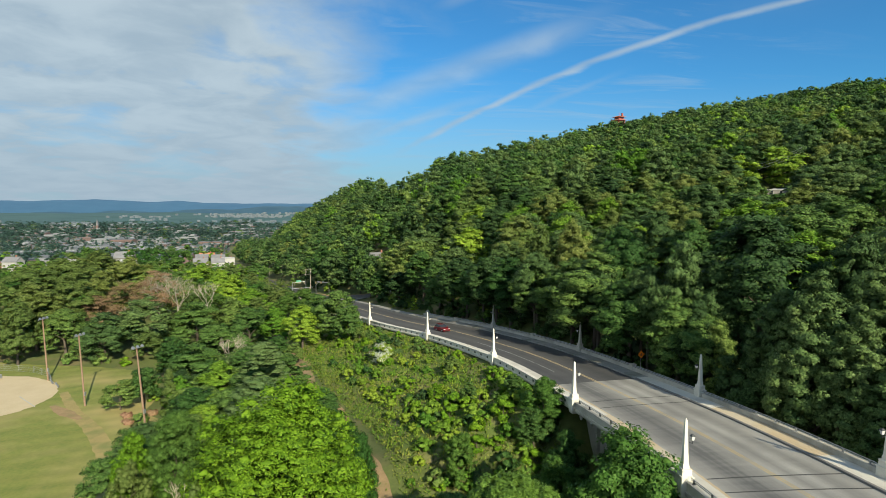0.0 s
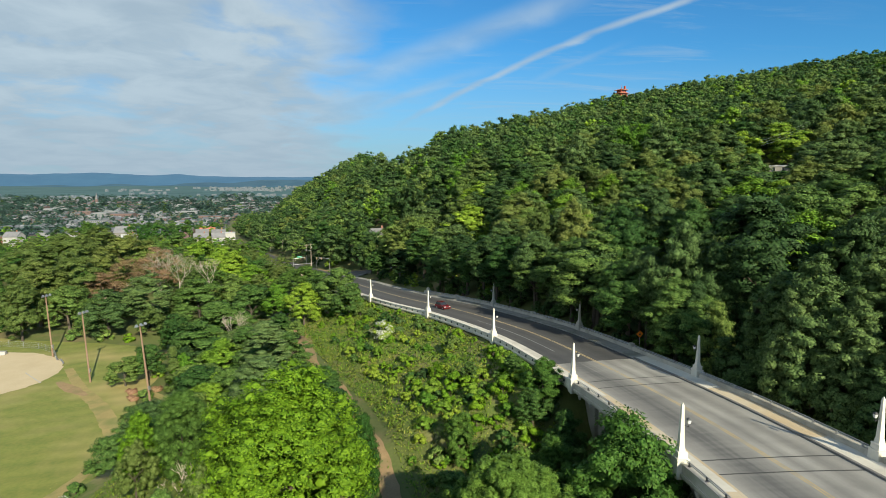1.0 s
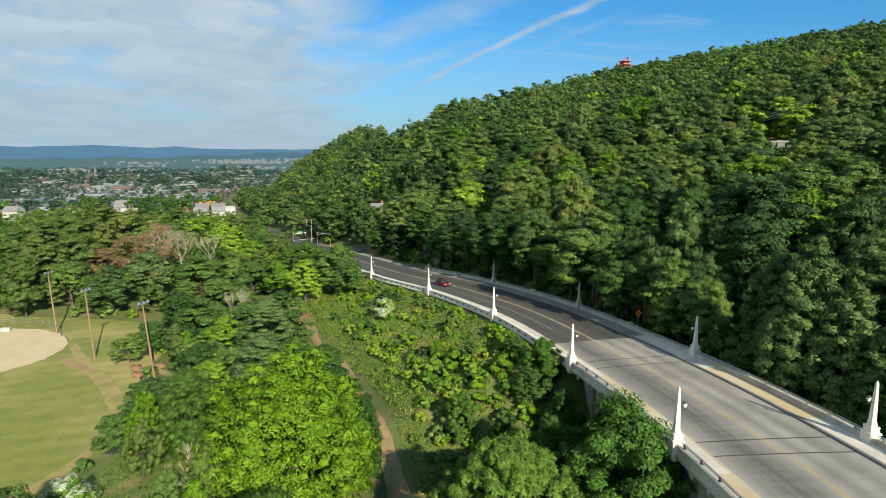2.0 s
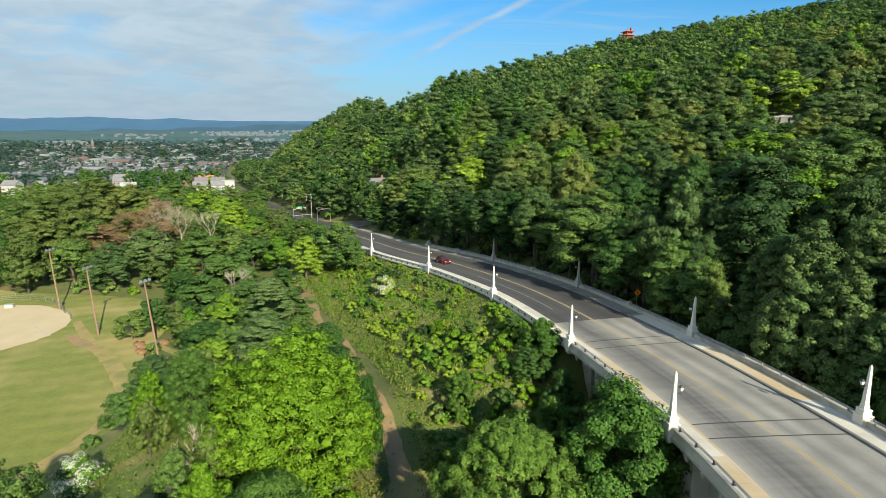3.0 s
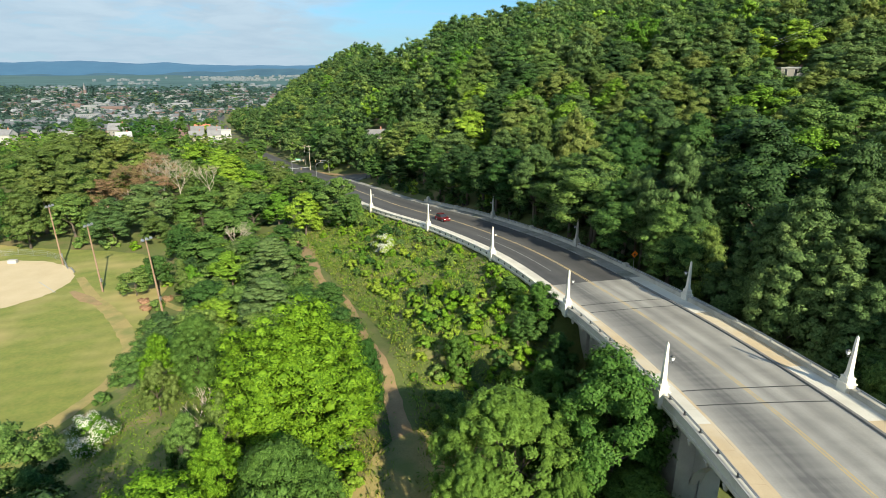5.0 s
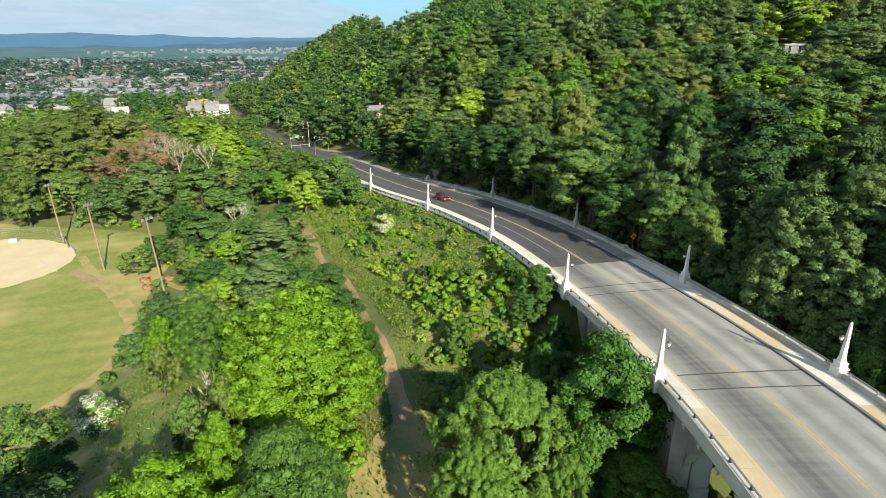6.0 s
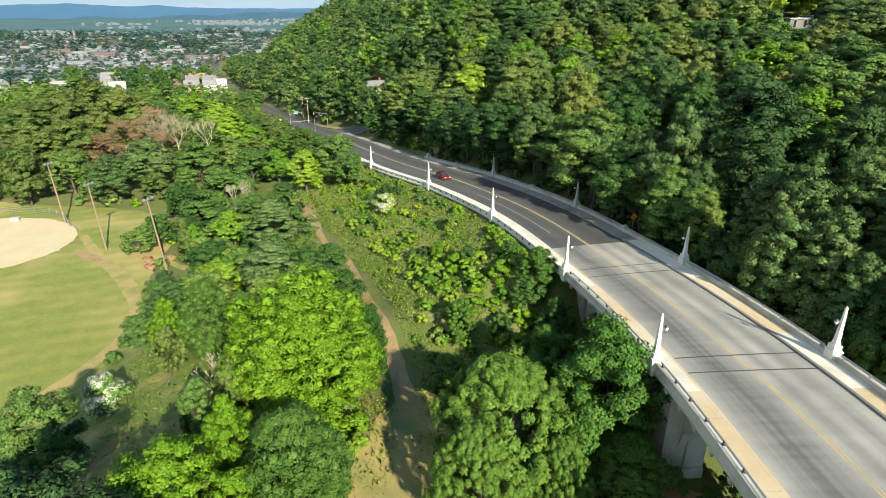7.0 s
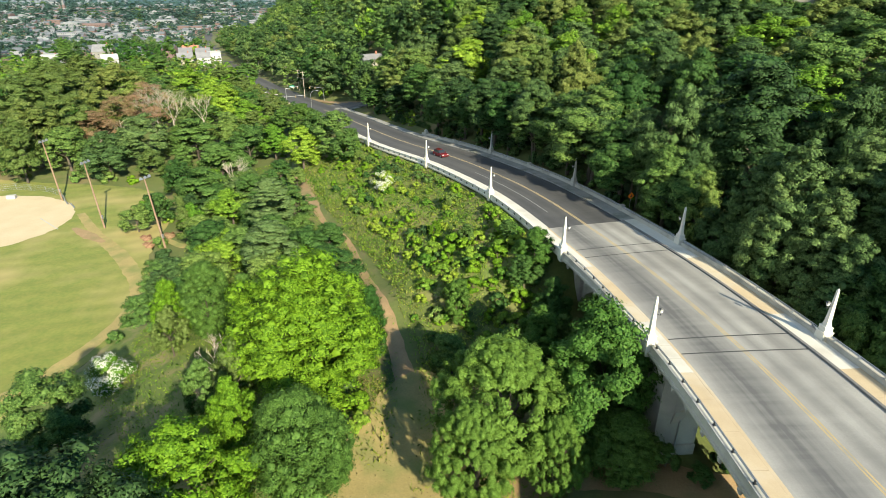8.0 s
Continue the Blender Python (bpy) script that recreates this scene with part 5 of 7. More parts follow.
BELT_TREES = [("olive", -157.3, 216.1, 20.0, 1.42), ("olive", -152.9, 229.9, 22.0, 1.36), ("olive", -155.0, 256.2, 22.0, 1.55), ("olive", -138.2, 246.4, 20.0, 1.44),
              ("olive", -125.4, 191.5, 21.0, 1.33), ("olive", -129.4, 178.8, 21.0, 1.25), ("olive", -123.4, 206.1, 19.0, 1.15), ("olive", -126.2, 166.1, 19.0, 0.95),
              ("maple", -118.4, 175.9, 14.0, 1.37), ("dusk", -267.1, 424.8, 15.0, 1.55), ("dusk", -243.2, 358.8, 14.0, 1.55), ("rust", -104.8, 207.2, 20.0, 1.55),
              ("rust", -115.8, 191.2, 15.0, 1.55), ("rust", -112.6, 199.7, 18.0, 1.28), ("maple", -136.6, 253.0, 16.0, 1.14), ("dusk", -164.9, 349.3, 15.0, 1.55),
              ("dusk", -168.2, 328.6, 14.0, 1.19), ("fresh", -117.7, 274.0, 15.0, 1.55), ("fresh", -96.1, 247.1, 15.0, 1.55), ("fresh", -86.0, 231.1, 14.0, 1.31),
              ("olive", -117.6, 316.6, 12.0, 1.55), ("dusk", -111.7, 337.7, 12.0, 1.55), ("oak", -94.4, 178.4, 17.0, 1.55), ("oak", -101.1, 168.1, 15.0, 1.41),
              ("dusk", -80.0, 183.2, 14.0, 1.55), ("maple", -72.3, 192.6, 13.0, 1.20), ("fresh", -87.0, 233.9, 12.5, 1.4), ("fresh", -70.0, 207.2, 12.5, 1.45),
              ("fresh", -52.5, 175.9, 11.2, 1.2), ("dusk", -60.7, 176.3, 13.0, 1.55), ("dusk", -66.6, 166.5, 12.0, 1.50), ("deep", -46.8, 192.0, 12.8, 1.35),
              ("dusk", -30.8, 160.5, 13.0, 1.3), ("young_lime", -39.1, 156.2, 12.0, 1.3), ("maple", -25.4, 150.1, 9.5, 1.2), ("dusk", -62.4, 142.0, 12.0, 1.55),
              ("fresh", -49.5, 124.6, 10.0, 1.34), ("maple", -72.2, 149.8, 12.0, 1.05), ("pine", -33.6, 104.0, 15.0, 1.28), ("pine", -28.6, 85.1, 13.0, 1.55),
              ("spire", -60.7, 123.8, 12.0, 1.23), ("young_lime", -58.6, 124.6, 9.0, 0.76), ("young_lime", -58.6, 124.6, 9.0, 0.82), ("dusk", -21.5, 98.6, 6.5, 1.55),
              ("maple", -74.6, 128.7, 7.0, 1.55), ("maple", -71.3, 132.9, 9.0, 1.27)]
for k, x, y, h, w in NEAR_TREES + BELT_TREES:
    plant(k, x, y, h, w)

# unseen tall trees added below the view, to cast shade over the lawn
for k, x, y, h, w in [("near_oak", -52, 22, 15, 1.2), ("near_oak", -60, 30, 12, 1.1), ("near_maple", -20, 19, 15, 1.2), ("near_oak", -38, 17, 17, 1.2), ("near_oak", -36.0, 29.0, 13.5, 1.1),
                      ("near_oak", -28.5, 27.0, 17.0, 1.3), ("near_oak", -34.5, 31.0, 14.0, 1.2), ("near_oak", -44.5, 27.5, 11.0, 1.1)]:
    plant(k, x, y, h, w)
# small leafy trees among the scrub below the parapet
for k, x, y, h, w in [("near_fresh", 2.0, 69.8, 7.0, 0.85), ("dusk", 20.4, 43.6, 3.4, 1.3), ("dusk", 22.8, 43.0, 3.0, 1.3), ("dusk", 25.5, 41.0, 2.2, 1.5), ("dusk", 28.5, 43.0, 2.4, 1.5), ("near_maple", 31.0, 40.5, 2.6, 1.5), ("dusk", 18.0, 42.0, 4.0, 1.3), ("near_maple", 8.0, 63.0, 4.5, 1.2), ("near_maple", 15.5, 62.0, 7.0, 0.9), ("near_maple", 18.2, 58.0, 8.0, 0.9), ("dusk", 20.0, 54.0, 7.5, 0.9), ("near_maple", 10.4, 82.0, 4.0, 1.4),
                      ("near_maple", 4.0, 86.0, 3.2, 1.5), ("young_lime", -1.5, 94.0, 2.8, 1.3), ("near_maple", 1.8, 104.0, 3.4, 1.4), ("near_maple", -14.0, 133.0, 3.6, 1.4), ("near_maple", -22.0, 148.0, 3.4, 1.4), ("near_maple", -18.5, 143.0, 2.8, 1.3)]:
    plant(k, x, y, h, w, label="small bushy tree on the rough bank")

# fill the rest of the belt between field and footpath
RNG = np.random.default_rng(23)
placed = [(x, y) for k, x, y, h, w in NEAR_TREES + BELT_TREES]


def belt_keep(x, y, d):
    field_edge = np.interp(y, [60, 84, 106, 124, 140, 158, 166], [-46, -52, -57, -62, -68, -80, -140])
    path = np.interp(y, [46, 66, 82, 101, 122, 148, 158], [-9, -9, -14, -22, -32, -42, -47])
    inside = (x > field_edge + 2) & (x < path - 3.5) & (y > 76) & (y < 158)
    behind = (y > 168) & (y < 300) & (d < -15) & (x > -0.85 * y)
    return inside | behind


fill_spots = []
for x, y, d in zip(*scatter(RNG, -230, 0, 44, 300, 6.8, belt_keep)):
    if min(math.hypot(x - a, y - b) for a, b in placed) < (4.2 if y < 160 else 8.0) or (y > 165 and RNG.random() < 0.15):
        continue
    placed.append((x, y))
    if y < 166:
        plant(str(RNG.choice(["oak", "dusk", "maple", "fresh"], p=[0.25, 0.3, 0.25, 0.2])), x, y, RNG.uniform(6.0, 9.0), RNG.uniform(1.3, 1.7))
    else:
        tall = min(RNG.uniform(7, 11), max(5.0, belt_top(x, y) - land1(x, y) - 3))
        fill_spots.append((x, y, land1(x, y), tall / 17.0, tall / 17.0 * RNG.uniform(1.2, 1.6)))
wood("park_wood", fill_spots, "lower broadleaf trees filling the park belt", [(M_DEEP, 0.35), (M_MAPLE, 0.35), (M_OLIVE, 0.3)], floor=1.5, kinds=MID_KINDS)


def bare_tree(x, y, height, seed, tips=60):
    """A leafless tree of forked pale branches."""
    e = base("bare_tree", pose(x, y, land1(x, y)), "leafless tree with bleached grey branches", "tree")
    rng = random.Random(seed)
    bm = bmesh.new()
    tube(bm, (0, 0, -0.3), (0, 0, height * 0.4), 0.24, 0.17, 8)
    part("trunk", bm, M_PALEBARK, e)
    bm = bmesh.new()

    def fork(p, d, ln, r, depth):
        q = p + d * ln
        tube(bm, p, q, r, r * 0.65, 5, False)
        if depth:
            for _ in range(3 if depth > 1 else 2):
                k = (d + Vector((rng.uniform(-0.75, 0.75), rng.uniform(-0.75, 0.75), rng.uniform(-0.05, 0.5)))).normalized()
                fork(q, k, ln * rng.uniform(0.55, 0.8), r * 0.62, depth - 1)

    for i in range(5):
        a = i * 1.3 + seed
        fork(Vector((0, 0, height * (0.3 + 0.03 * i))), Vector((math.cos(a) * 0.6, math.sin(a) * 0.6, 0.9)).normalized(), height * 0.2, 0.085, 4)
    part("bare_crown", bm, M_PALEBARK, e)
    return e


bare_tree(-86, 206, 18, 1)
bare_tree(-101, 203, 22, 4)
bare_tree(-55.5, 147, 13, 2)
bare_tree(-25.5, 53.5, 9, 3)
bare_tree(-95, 202, 21, 6)

tagged(drape("bank_grass", [(10, 74), (12.5, 80), (9.5, 96), (4, 110), (-6, 129), (-19, 150), (-29, 168), (-40, 168), (-40, 160), (-35, 148), (-29.5, 134), (-24, 123), (-18, 111), (-13.5, 101), (-9, 91), (-6, 82), (-4, 74)], M_BANK, 0.08, 1.6),
       "rank yellow-green grass over the bank", "grass", kind="structure")
# scrub on the bank between footpath and road
BUSHES = []
for i, (mt, text) in enumerate([(M_SCRUB, "leafy green bush on the rough bank"), (M_MAPLE, "dense fresh-green bush on the bank"), (M_LIME, "small bush with yellow-green leaves"), (M_OAK, "dark green thorny bush on the bank")]):
    for j in range(2):
        v, f, nrm = crown_arrays(400 + i * 7 + j, 1.25, 1.75, 20, 60, 0.2, "round", flat=0.85, clump=0.95, single=True, spread=0.6)
        BUSHES.append((raw_mesh("foliage", v, f, mt, None, nrm), text))
STEM = trunk_mesh("stem", 1.2, 0.05, 0.9, 77, limbs=4, start=0.1)


def bush(x, y, size, kind=None, name="bush", group="scrub bushes"):
    rng = random.Random(int(x * 77 + y * 991))
    me, text = BUSHES[rng.choices(range(8), [5, 5, 2, 2, 3, 3, 1, 1])[0] if kind is None else kind]
    e = base(name, pose(x, y, land1(x, y) - 0.1, 0, 0, rng.uniform(0, 360)), text, "bush", group)
    e.scale = (size, size, size * rng.uniform(0.8, 1.2))
    for nm, m_ in (("stem", STEM), ("foliage", me)):
        new(nm, m_).parent = e
    return e


def bank_keep(x, y, d):
    path = np.interp(y, [46, 66, 82, 101, 122, 148, 158], [-2.5, -2.5, -7, -14.5, -24, -35, -39])
    return (x > path + 2.2) & (d < -10.4) & (y > 62) & (y < 170)


bx, by, bd = scatter(RNG, -50, 24, 56, 170, 2.45, bank_keep)
for x, y, d in zip(bx, by, bd):
    dense = 0.60 + 0.30 * math.sin(x * 0.21 + 1) * math.sin(y * 0.17) + (0.3 if d > -16 and y < 98 else 0.0) + (0.25 if y < 84 else 0)
    if RNG.random() < dense:
        big = RNG.uniform(0.4, 1.15) * (1.3 if y < 88 else 1.0)
        bush(x, y, big)
# bushes close along the footpath
for i, (x, y, size) in enumerate([(-2.9, 75.9, 1.25), (-1.1, 70.6, 1.15), (-3.4, 73.6, 0.8), (1.2, 63.2, 1.2), (0.3, 59.3, 1.0), (6.1, 66.1, 1.1), (3.5, 68.9, 0.9), (2.4, 72.3, 0.9), (-4.3, 82.2, 0.7), (-1.3, 66.9, 0.8), (4.6, 61.6, 1.1), (-4.2, 70.8, 0.6), (0.8, 75.7, 0.8)]):
    bush(x, y, size, (0, 2, 1, 3, 6, 0)[i % 6])


def blossom_bush(x, y, size):
    """A bush covered in white blossom."""
    e = base("blossom_bush", pose(x, y, land1(x, y) - 0.1), "green bush covered in white blossom", "bush", "blossoming bushes")
    v, f, nrm = crown_arrays(77, 1.5, 2.6, 24, 80, 0.18, "round", flat=0.9, clump=1.0, single=True)
    new("foliage", raw_mesh("foliage", v, f, M_SCRUB, None, nrm)).parent = e
    v, f, nrm = crown_arrays(77, 1.56, 2.7, 28, 250, 0.062, "round", flat=0.92, clump=1.04, core=False, long=1.2, single=True)
    new("blossom", raw_mesh("blossom", v, f, M_BLOSSOM)).parent = e
    new("stem", STEM).parent = e
    e.scale = (size, size, size)


blossom_bush(-13.6, 124.5, 1.85)
blossom_bush(-45.6, 63.0, 2.1)
for x, y, s in [(-55, 80, 1.3), (-58.0, 108, 1.6), (-62, 114, 1.5), (-66, 121, 1.6), (-60, 127, 1.7), (-70, 135, 1.5), (-74, 141, 1.7), (-80, 146, 1.8), (-64, 131, 1.6),
                (-94, 166, 1.7), (-102, 167, 2.2), (-112, 167, 1.8), (-6, 30, 1.3), (-11.5, 36, 1.4), (-9.5, 49, 1.1), (-10, 52.5, 1.3), (-12, 56, 1.2)]:
    bush(x, y, s)
# brown brush heaps beside the field
v, f, nrm = crown_arrays(512, 1.6, 0.9, 14, 50, 0.22, "round", flat=0.5, clump=1.1, long=2.5)
heap = raw_mesh("twigs", v, f, M_RUST)
for x, y in [(-68.5, 120.5), (-71, 124.5), (-66, 126.0)]:
    e = base("brush_heap", pose(x, y, land1(x, y)), "heap of reddish-brown cut brush", "brush heap", "brush heaps")
    new("twigs", heap).parent = e

# weeds and tall grass over the bank, one mesh
def weeds(name, xs, ys, size, material, label, lift=0.45):
    rng = np.random.default_rng(3)
    z = land(xs, ys)
    k = 5
    c = np.stack([xs, ys, z], -1)
    p = np.repeat(c, k, 0) + rng.normal(size=(len(xs) * k, 3)) * np.array([0.3, 0.3, 0.05])
    flatten = 1.0 if lift > 0.3 else 0.3
    up = np.array([1, 1, flatten]) * rng.normal(size=p.shape) * 0.75 + np.array([0, 0, lift])
    s = size * rng.uniform(0.5, 1.4, (len(p), 1))
    side = np.cross(up, rng.normal(size=p.shape))
    side /= np.linalg.norm(side, axis=1)[:, None]
    v = np.stack([p - side * s * 0.22, p + up * s * 0.55 - side * s * 0.24, p + up * s, p + up * s * 0.5 + side * s * 0.24], 1).reshape(-1, 3)
    nrm = rng.normal(size=p.shape) * 0.18 + np.array([0.1, -0.25, 1.0])
    nrm /= np.linalg.norm(nrm, axis=1)[:, None]
    q = turned(v, nrm, 4)
    tone = np.repeat(rng.uniform(0, 1, len(xs)), k * 4)
    tagged(new(name, raw_mesh(name, v, q, material, tone, np.repeat(nrm, 4, 0))), label, "weeds", kind="stuff")


PATH_X = lambda y: np.interp(y, [46, 56, 66, 74, 82, 91, 101, 110, 122, 133, 148, 158], [-4.5, -4.2, -5.5, -7.8, -10, -13, -17.5, -22, -28, -33, -38.5, -43])


def weed_keep(x, y, d):
    half = np.interp(y, [46, 66, 82, 101, 122, 158], [1.7, 1.5, 0.9, 0.65, 1.2, 1.2])
    field = np.interp(y, [40, 60, 84, 106, 124, 140, 158], [-30, -46, -51, -56, -61, -67, -79])
    return (np.abs(x - PATH_X(y)) > half) & (x > field) & (d < -9.7) & ~((y < 54) & (x > -15) & (x < 40)) & (y < 172)


wx, wy, wd = scatter(RNG, -80, 24, 40, 172, 0.34, weed_keep)
on_bank = wx > PATH_X(wy)
pick = RNG.random(len(wx)) < np.where(on_bank, 0.30, 0.10) + 0.35 * np.sin(wx * 0.33) * np.sin(wy * 0.29 + 1)
pick = pick & on_bank
weeds("tall_weeds", wx[pick], wy[pick], 0.30, M_WEED, "tall yellowish weeds over the bank")
pick2 = ~pick & on_bank & (RNG.random(len(wx)) < 0.72)
weeds("green_weeds", wx[pick2], wy[pick2], 0.30, M_SCRUB, "low green weeds and brambles on the bank")
pick3 = ~on_bank & (RNG.random(len(wx)) < 0.6)
weeds("rough_grass", wx[pick3], wy[pick3], 0.22, M_SCRUB, "rough grass under the park trees")
dx, dy, dd = scatter(RNG, -15, 10, 24, 58, 0.36, lambda x, y, d: (np.abs(x - PATH_X(y)) > 1.0))
weeds("dry_tufts", dx, dy, 0.24, M_STRAW, "dry yellow grass tufts in the clearing", 0.3)
cx_, cy_, cd_ = scatter(RNG, -16, 12, 22, 60, 0.5, lambda x, y, d: (np.abs(x - PATH_X(y)) > 1.2) & (np.sin(x * 0.7 + 1) * np.sin(y * 0.6) + np.sin(x * 0.23 + y * 0.31) > -0.2))
weeds("clearing_grass", cx_, cy_, 0.34, M_WEED, "patches of uncut green grass in the clearing", 0.35)
lx, ly, ld = scatter(RNG, -62, -30, 36, 86, 0.42, lambda x, y, d: np.sin(x * 0.4 + 1) * np.sin(y * 0.33) + np.sin(x * 0.13) * np.cos(y * 0.17) > -0.5)
weeds("lawn_tufts", lx, ly, 0.2, M_WEED, "uneven grass tufts on the rough lawn", 0.12)
# understorey along the foot of the hill
fx, fy, fd = scatter(RNG, -120, 130, 30, 330, 3.6, lambda x, y, d: (d > 12.2) & (d < 21) & (y > 60) & ~((y > 238) & (y < 260) & (x < 0)) & ~((y > 236) & (y < 282) & (x < -36)))
for x, y, d in list(zip(fx, fy, fd))[:330]:
    if RNG.random() < 0.72:
        bush(x, y, RNG.uniform(0.8, 2.0), int(RNG.choice([0, 2, 6, 7])), group="bushes at the foot of the wood")

# ---------------------------------------------------------------- town, valley and far hills
def house(x, y, w, d, h, turn, wall, roof, style="gable", rows=2, label="", z=None, chimney=True):
    """A house: walls, roof, chimney, rows of windows with frames on the long sides and ends."""
    z = land1(x, y) if z is None else z
    e = base("house", pose(x, y, z, 0, 0, turn), label, "house", "houses of the town")
    bm = bmesh.new()
    box(bm, -w / 2, w / 2, -d / 2, d / 2, -2.5, h)
    part("wall", bm, wall, e)
    bm = bmesh.new()
    if style == "gable":
        rise = d * 0.36
        pts = [(-d / 2 - 0.4, h - 0.15), (0, h + rise), (d / 2 + 0.4, h - 0.15), (d / 2 + 0.4, h - 0.4), (0, h + rise - 0.28), (-d / 2 - 0.4, h - 0.4)]
        ring = [[bm.verts.new((sx, py, pz)) for py, pz in pts] for sx in (-w / 2 - 0.35, w / 2 + 0.35)]
        for i in range(6):
            j = (i + 1) % 6
            bm.faces.new((ring[0][i], ring[1][i], ring[1][j], ring[0][j]))
        bm.faces.new(ring[0]), bm.faces.new(ring[1][::-1])
        bmesh.ops.recalc_face_normals(bm, faces=bm.faces)
    else:
        box(bm, -w / 2 - 0.25, w / 2 + 0.25, -d / 2 - 0.25, d / 2 + 0.25, h, h + 0.35, None, 0.05)
        box(bm, -w / 4, w / 4, -d / 4, d / 4, h + 0.35, h + 0.6)
    rf = part("roof", bm, roof, e)
    if style == "gable":
        for sx in (-w / 2 + 0.15, w / 2 - 0.15):
            bm = bmesh.new()
            ring = [[bm.verts.new((sx + k, py, pz)) for py, pz in ((-d / 2, h - 0.3), (d / 2, h - 0.3), (0, h + rise - 0.3))] for k in (-0.14, 0.14)]
            bm.faces.new(ring[0]), bm.faces.new(ring[1][::-1])
            for i in range(3):
                bm.faces.new((ring[0][i], ring[1][i], ring[1][(i + 1) % 3], ring[0][(i + 1) % 3]))
            bmesh.ops.recalc_face_normals(bm, faces=bm.faces)
            part("gable", bm, wall, e)
    if chimney:
        bm = bmesh.new()
        box(bm, w * 0.2, w * 0.2 + 0.8, -0.4, 0.4, h, h + (d * 0.36 if style == "gable" else 0) + 1.2)
        part("chimney", bm, M_BRICK, rf)
    for side in (-1, 1):
        n = max(2, int(w / 3))
        for r in range(rows):
            for i in range(n):
                cx, cz = -w / 2 + (i + 0.5) * w / n, 1.5 + r * (h - 1.2) / rows
                bm = bmesh.new()
                box(bm, cx - 0.5, cx + 0.5, side * (d / 2 + 0.03) - 0.05, side * (d / 2 + 0.03) + 0.05, cz - 0.7, cz + 0.7)
                win = part("window", bm, M_WHITE_WALL, e)
                bm = bmesh.new()
                box(bm, cx - 0.4, cx + 0.4, side * (d / 2 + 0.07) - 0.03, side * (d / 2 + 0.07) + 0.03, cz - 0.6, cz + 0.6)
                part("pane", bm, M_GLASS_DARK, win)
    for r in range(rows):
        bm = bmesh.new()
        cz = 1.5 + r * (h - 1.2) / rows
        box(bm, -w / 2 - 0.07, -w / 2 + 0.03, -0.5, 0.5, cz - 0.7, cz + 0.7)
        part("window", bm, M_GLASS_DARK, e)
    return e


WHITE, BRICKY = "white-walled house with a grey roof among trees", "red brick house with a flat roof"
house(-283, 505, 15, 14, 9, 14, M_GREY_WALL, M_ROOF_GREY, rows=3, label="large grey house with a steep slate roof")
house(-263, 512, 16, 12, 8, 6, M_WHITE_WALL, M_ROOF_GREY, "flat", 2, "white house with a flat grey roof")
house(-209, 492, 10, 10, 9, 20, M_WHITE_WALL, M_ROOF_GREY, label=WHITE)
house(-198, 500, 11, 10, 9, 20, M_WHITE_WALL, M_ROOF_GREY, label=WHITE)
house(-187, 494, 10, 10, 9, 24, M_WHITE_WALL, M_ROOF_WHITE, "flat", 2, "white row house with a pale flat roof")
house(-201, 470, 11, 9, 6, 24, M_BEIGE, M_ROOF_GREY, label="long beige house with grey roofs")
house(-216, 520, 13, 10, 10, 10, M_BEIGE, M_ROOF_RED, label="house with a red tiled roof")
house(-185, 466, 10, 9, 7, 24, M_WHITE_WALL, M_ROOF_GREY, label=WHITE)
house(-305, 470, 12, 10, 8, 8, M_WHITE_WALL, M_ROOF_WHITE, "flat", 2, "white house with a flat pale roof")
house(-252, 455, 11, 9, 6, 30, M_WHITE_WALL, M_ROOF_WHITE, label="low white shed with a pale roof")
house(-352, 440, 12, 10, 8, 2, M_BRICK, M_ROOF_WHITE, "flat", 2, BRICKY)
house(-338, 446, 11, 10, 8, 2, M_WHITE_WALL, M_ROOF_GREY, label=WHITE)
house(-372, 452, 12, 10, 8, 2, M_WHITE_WALL, M_ROOF_WHITE, "flat", 2, "white house with a flat pale roof")
house(-34, 292, 10, 8, 4.6, 25, M_BEIGE, M_ROOF_GREY, label="white cottage half hidden by trees on the slope")
house(121.5, 207, 9, 8, 3.4, -20, M_GREY_WALL, M_ROOF_WHITE, "flat", 2, "taupe house with a grey-green metal roof in the wood")

RNG = np.random.default_rng(41)


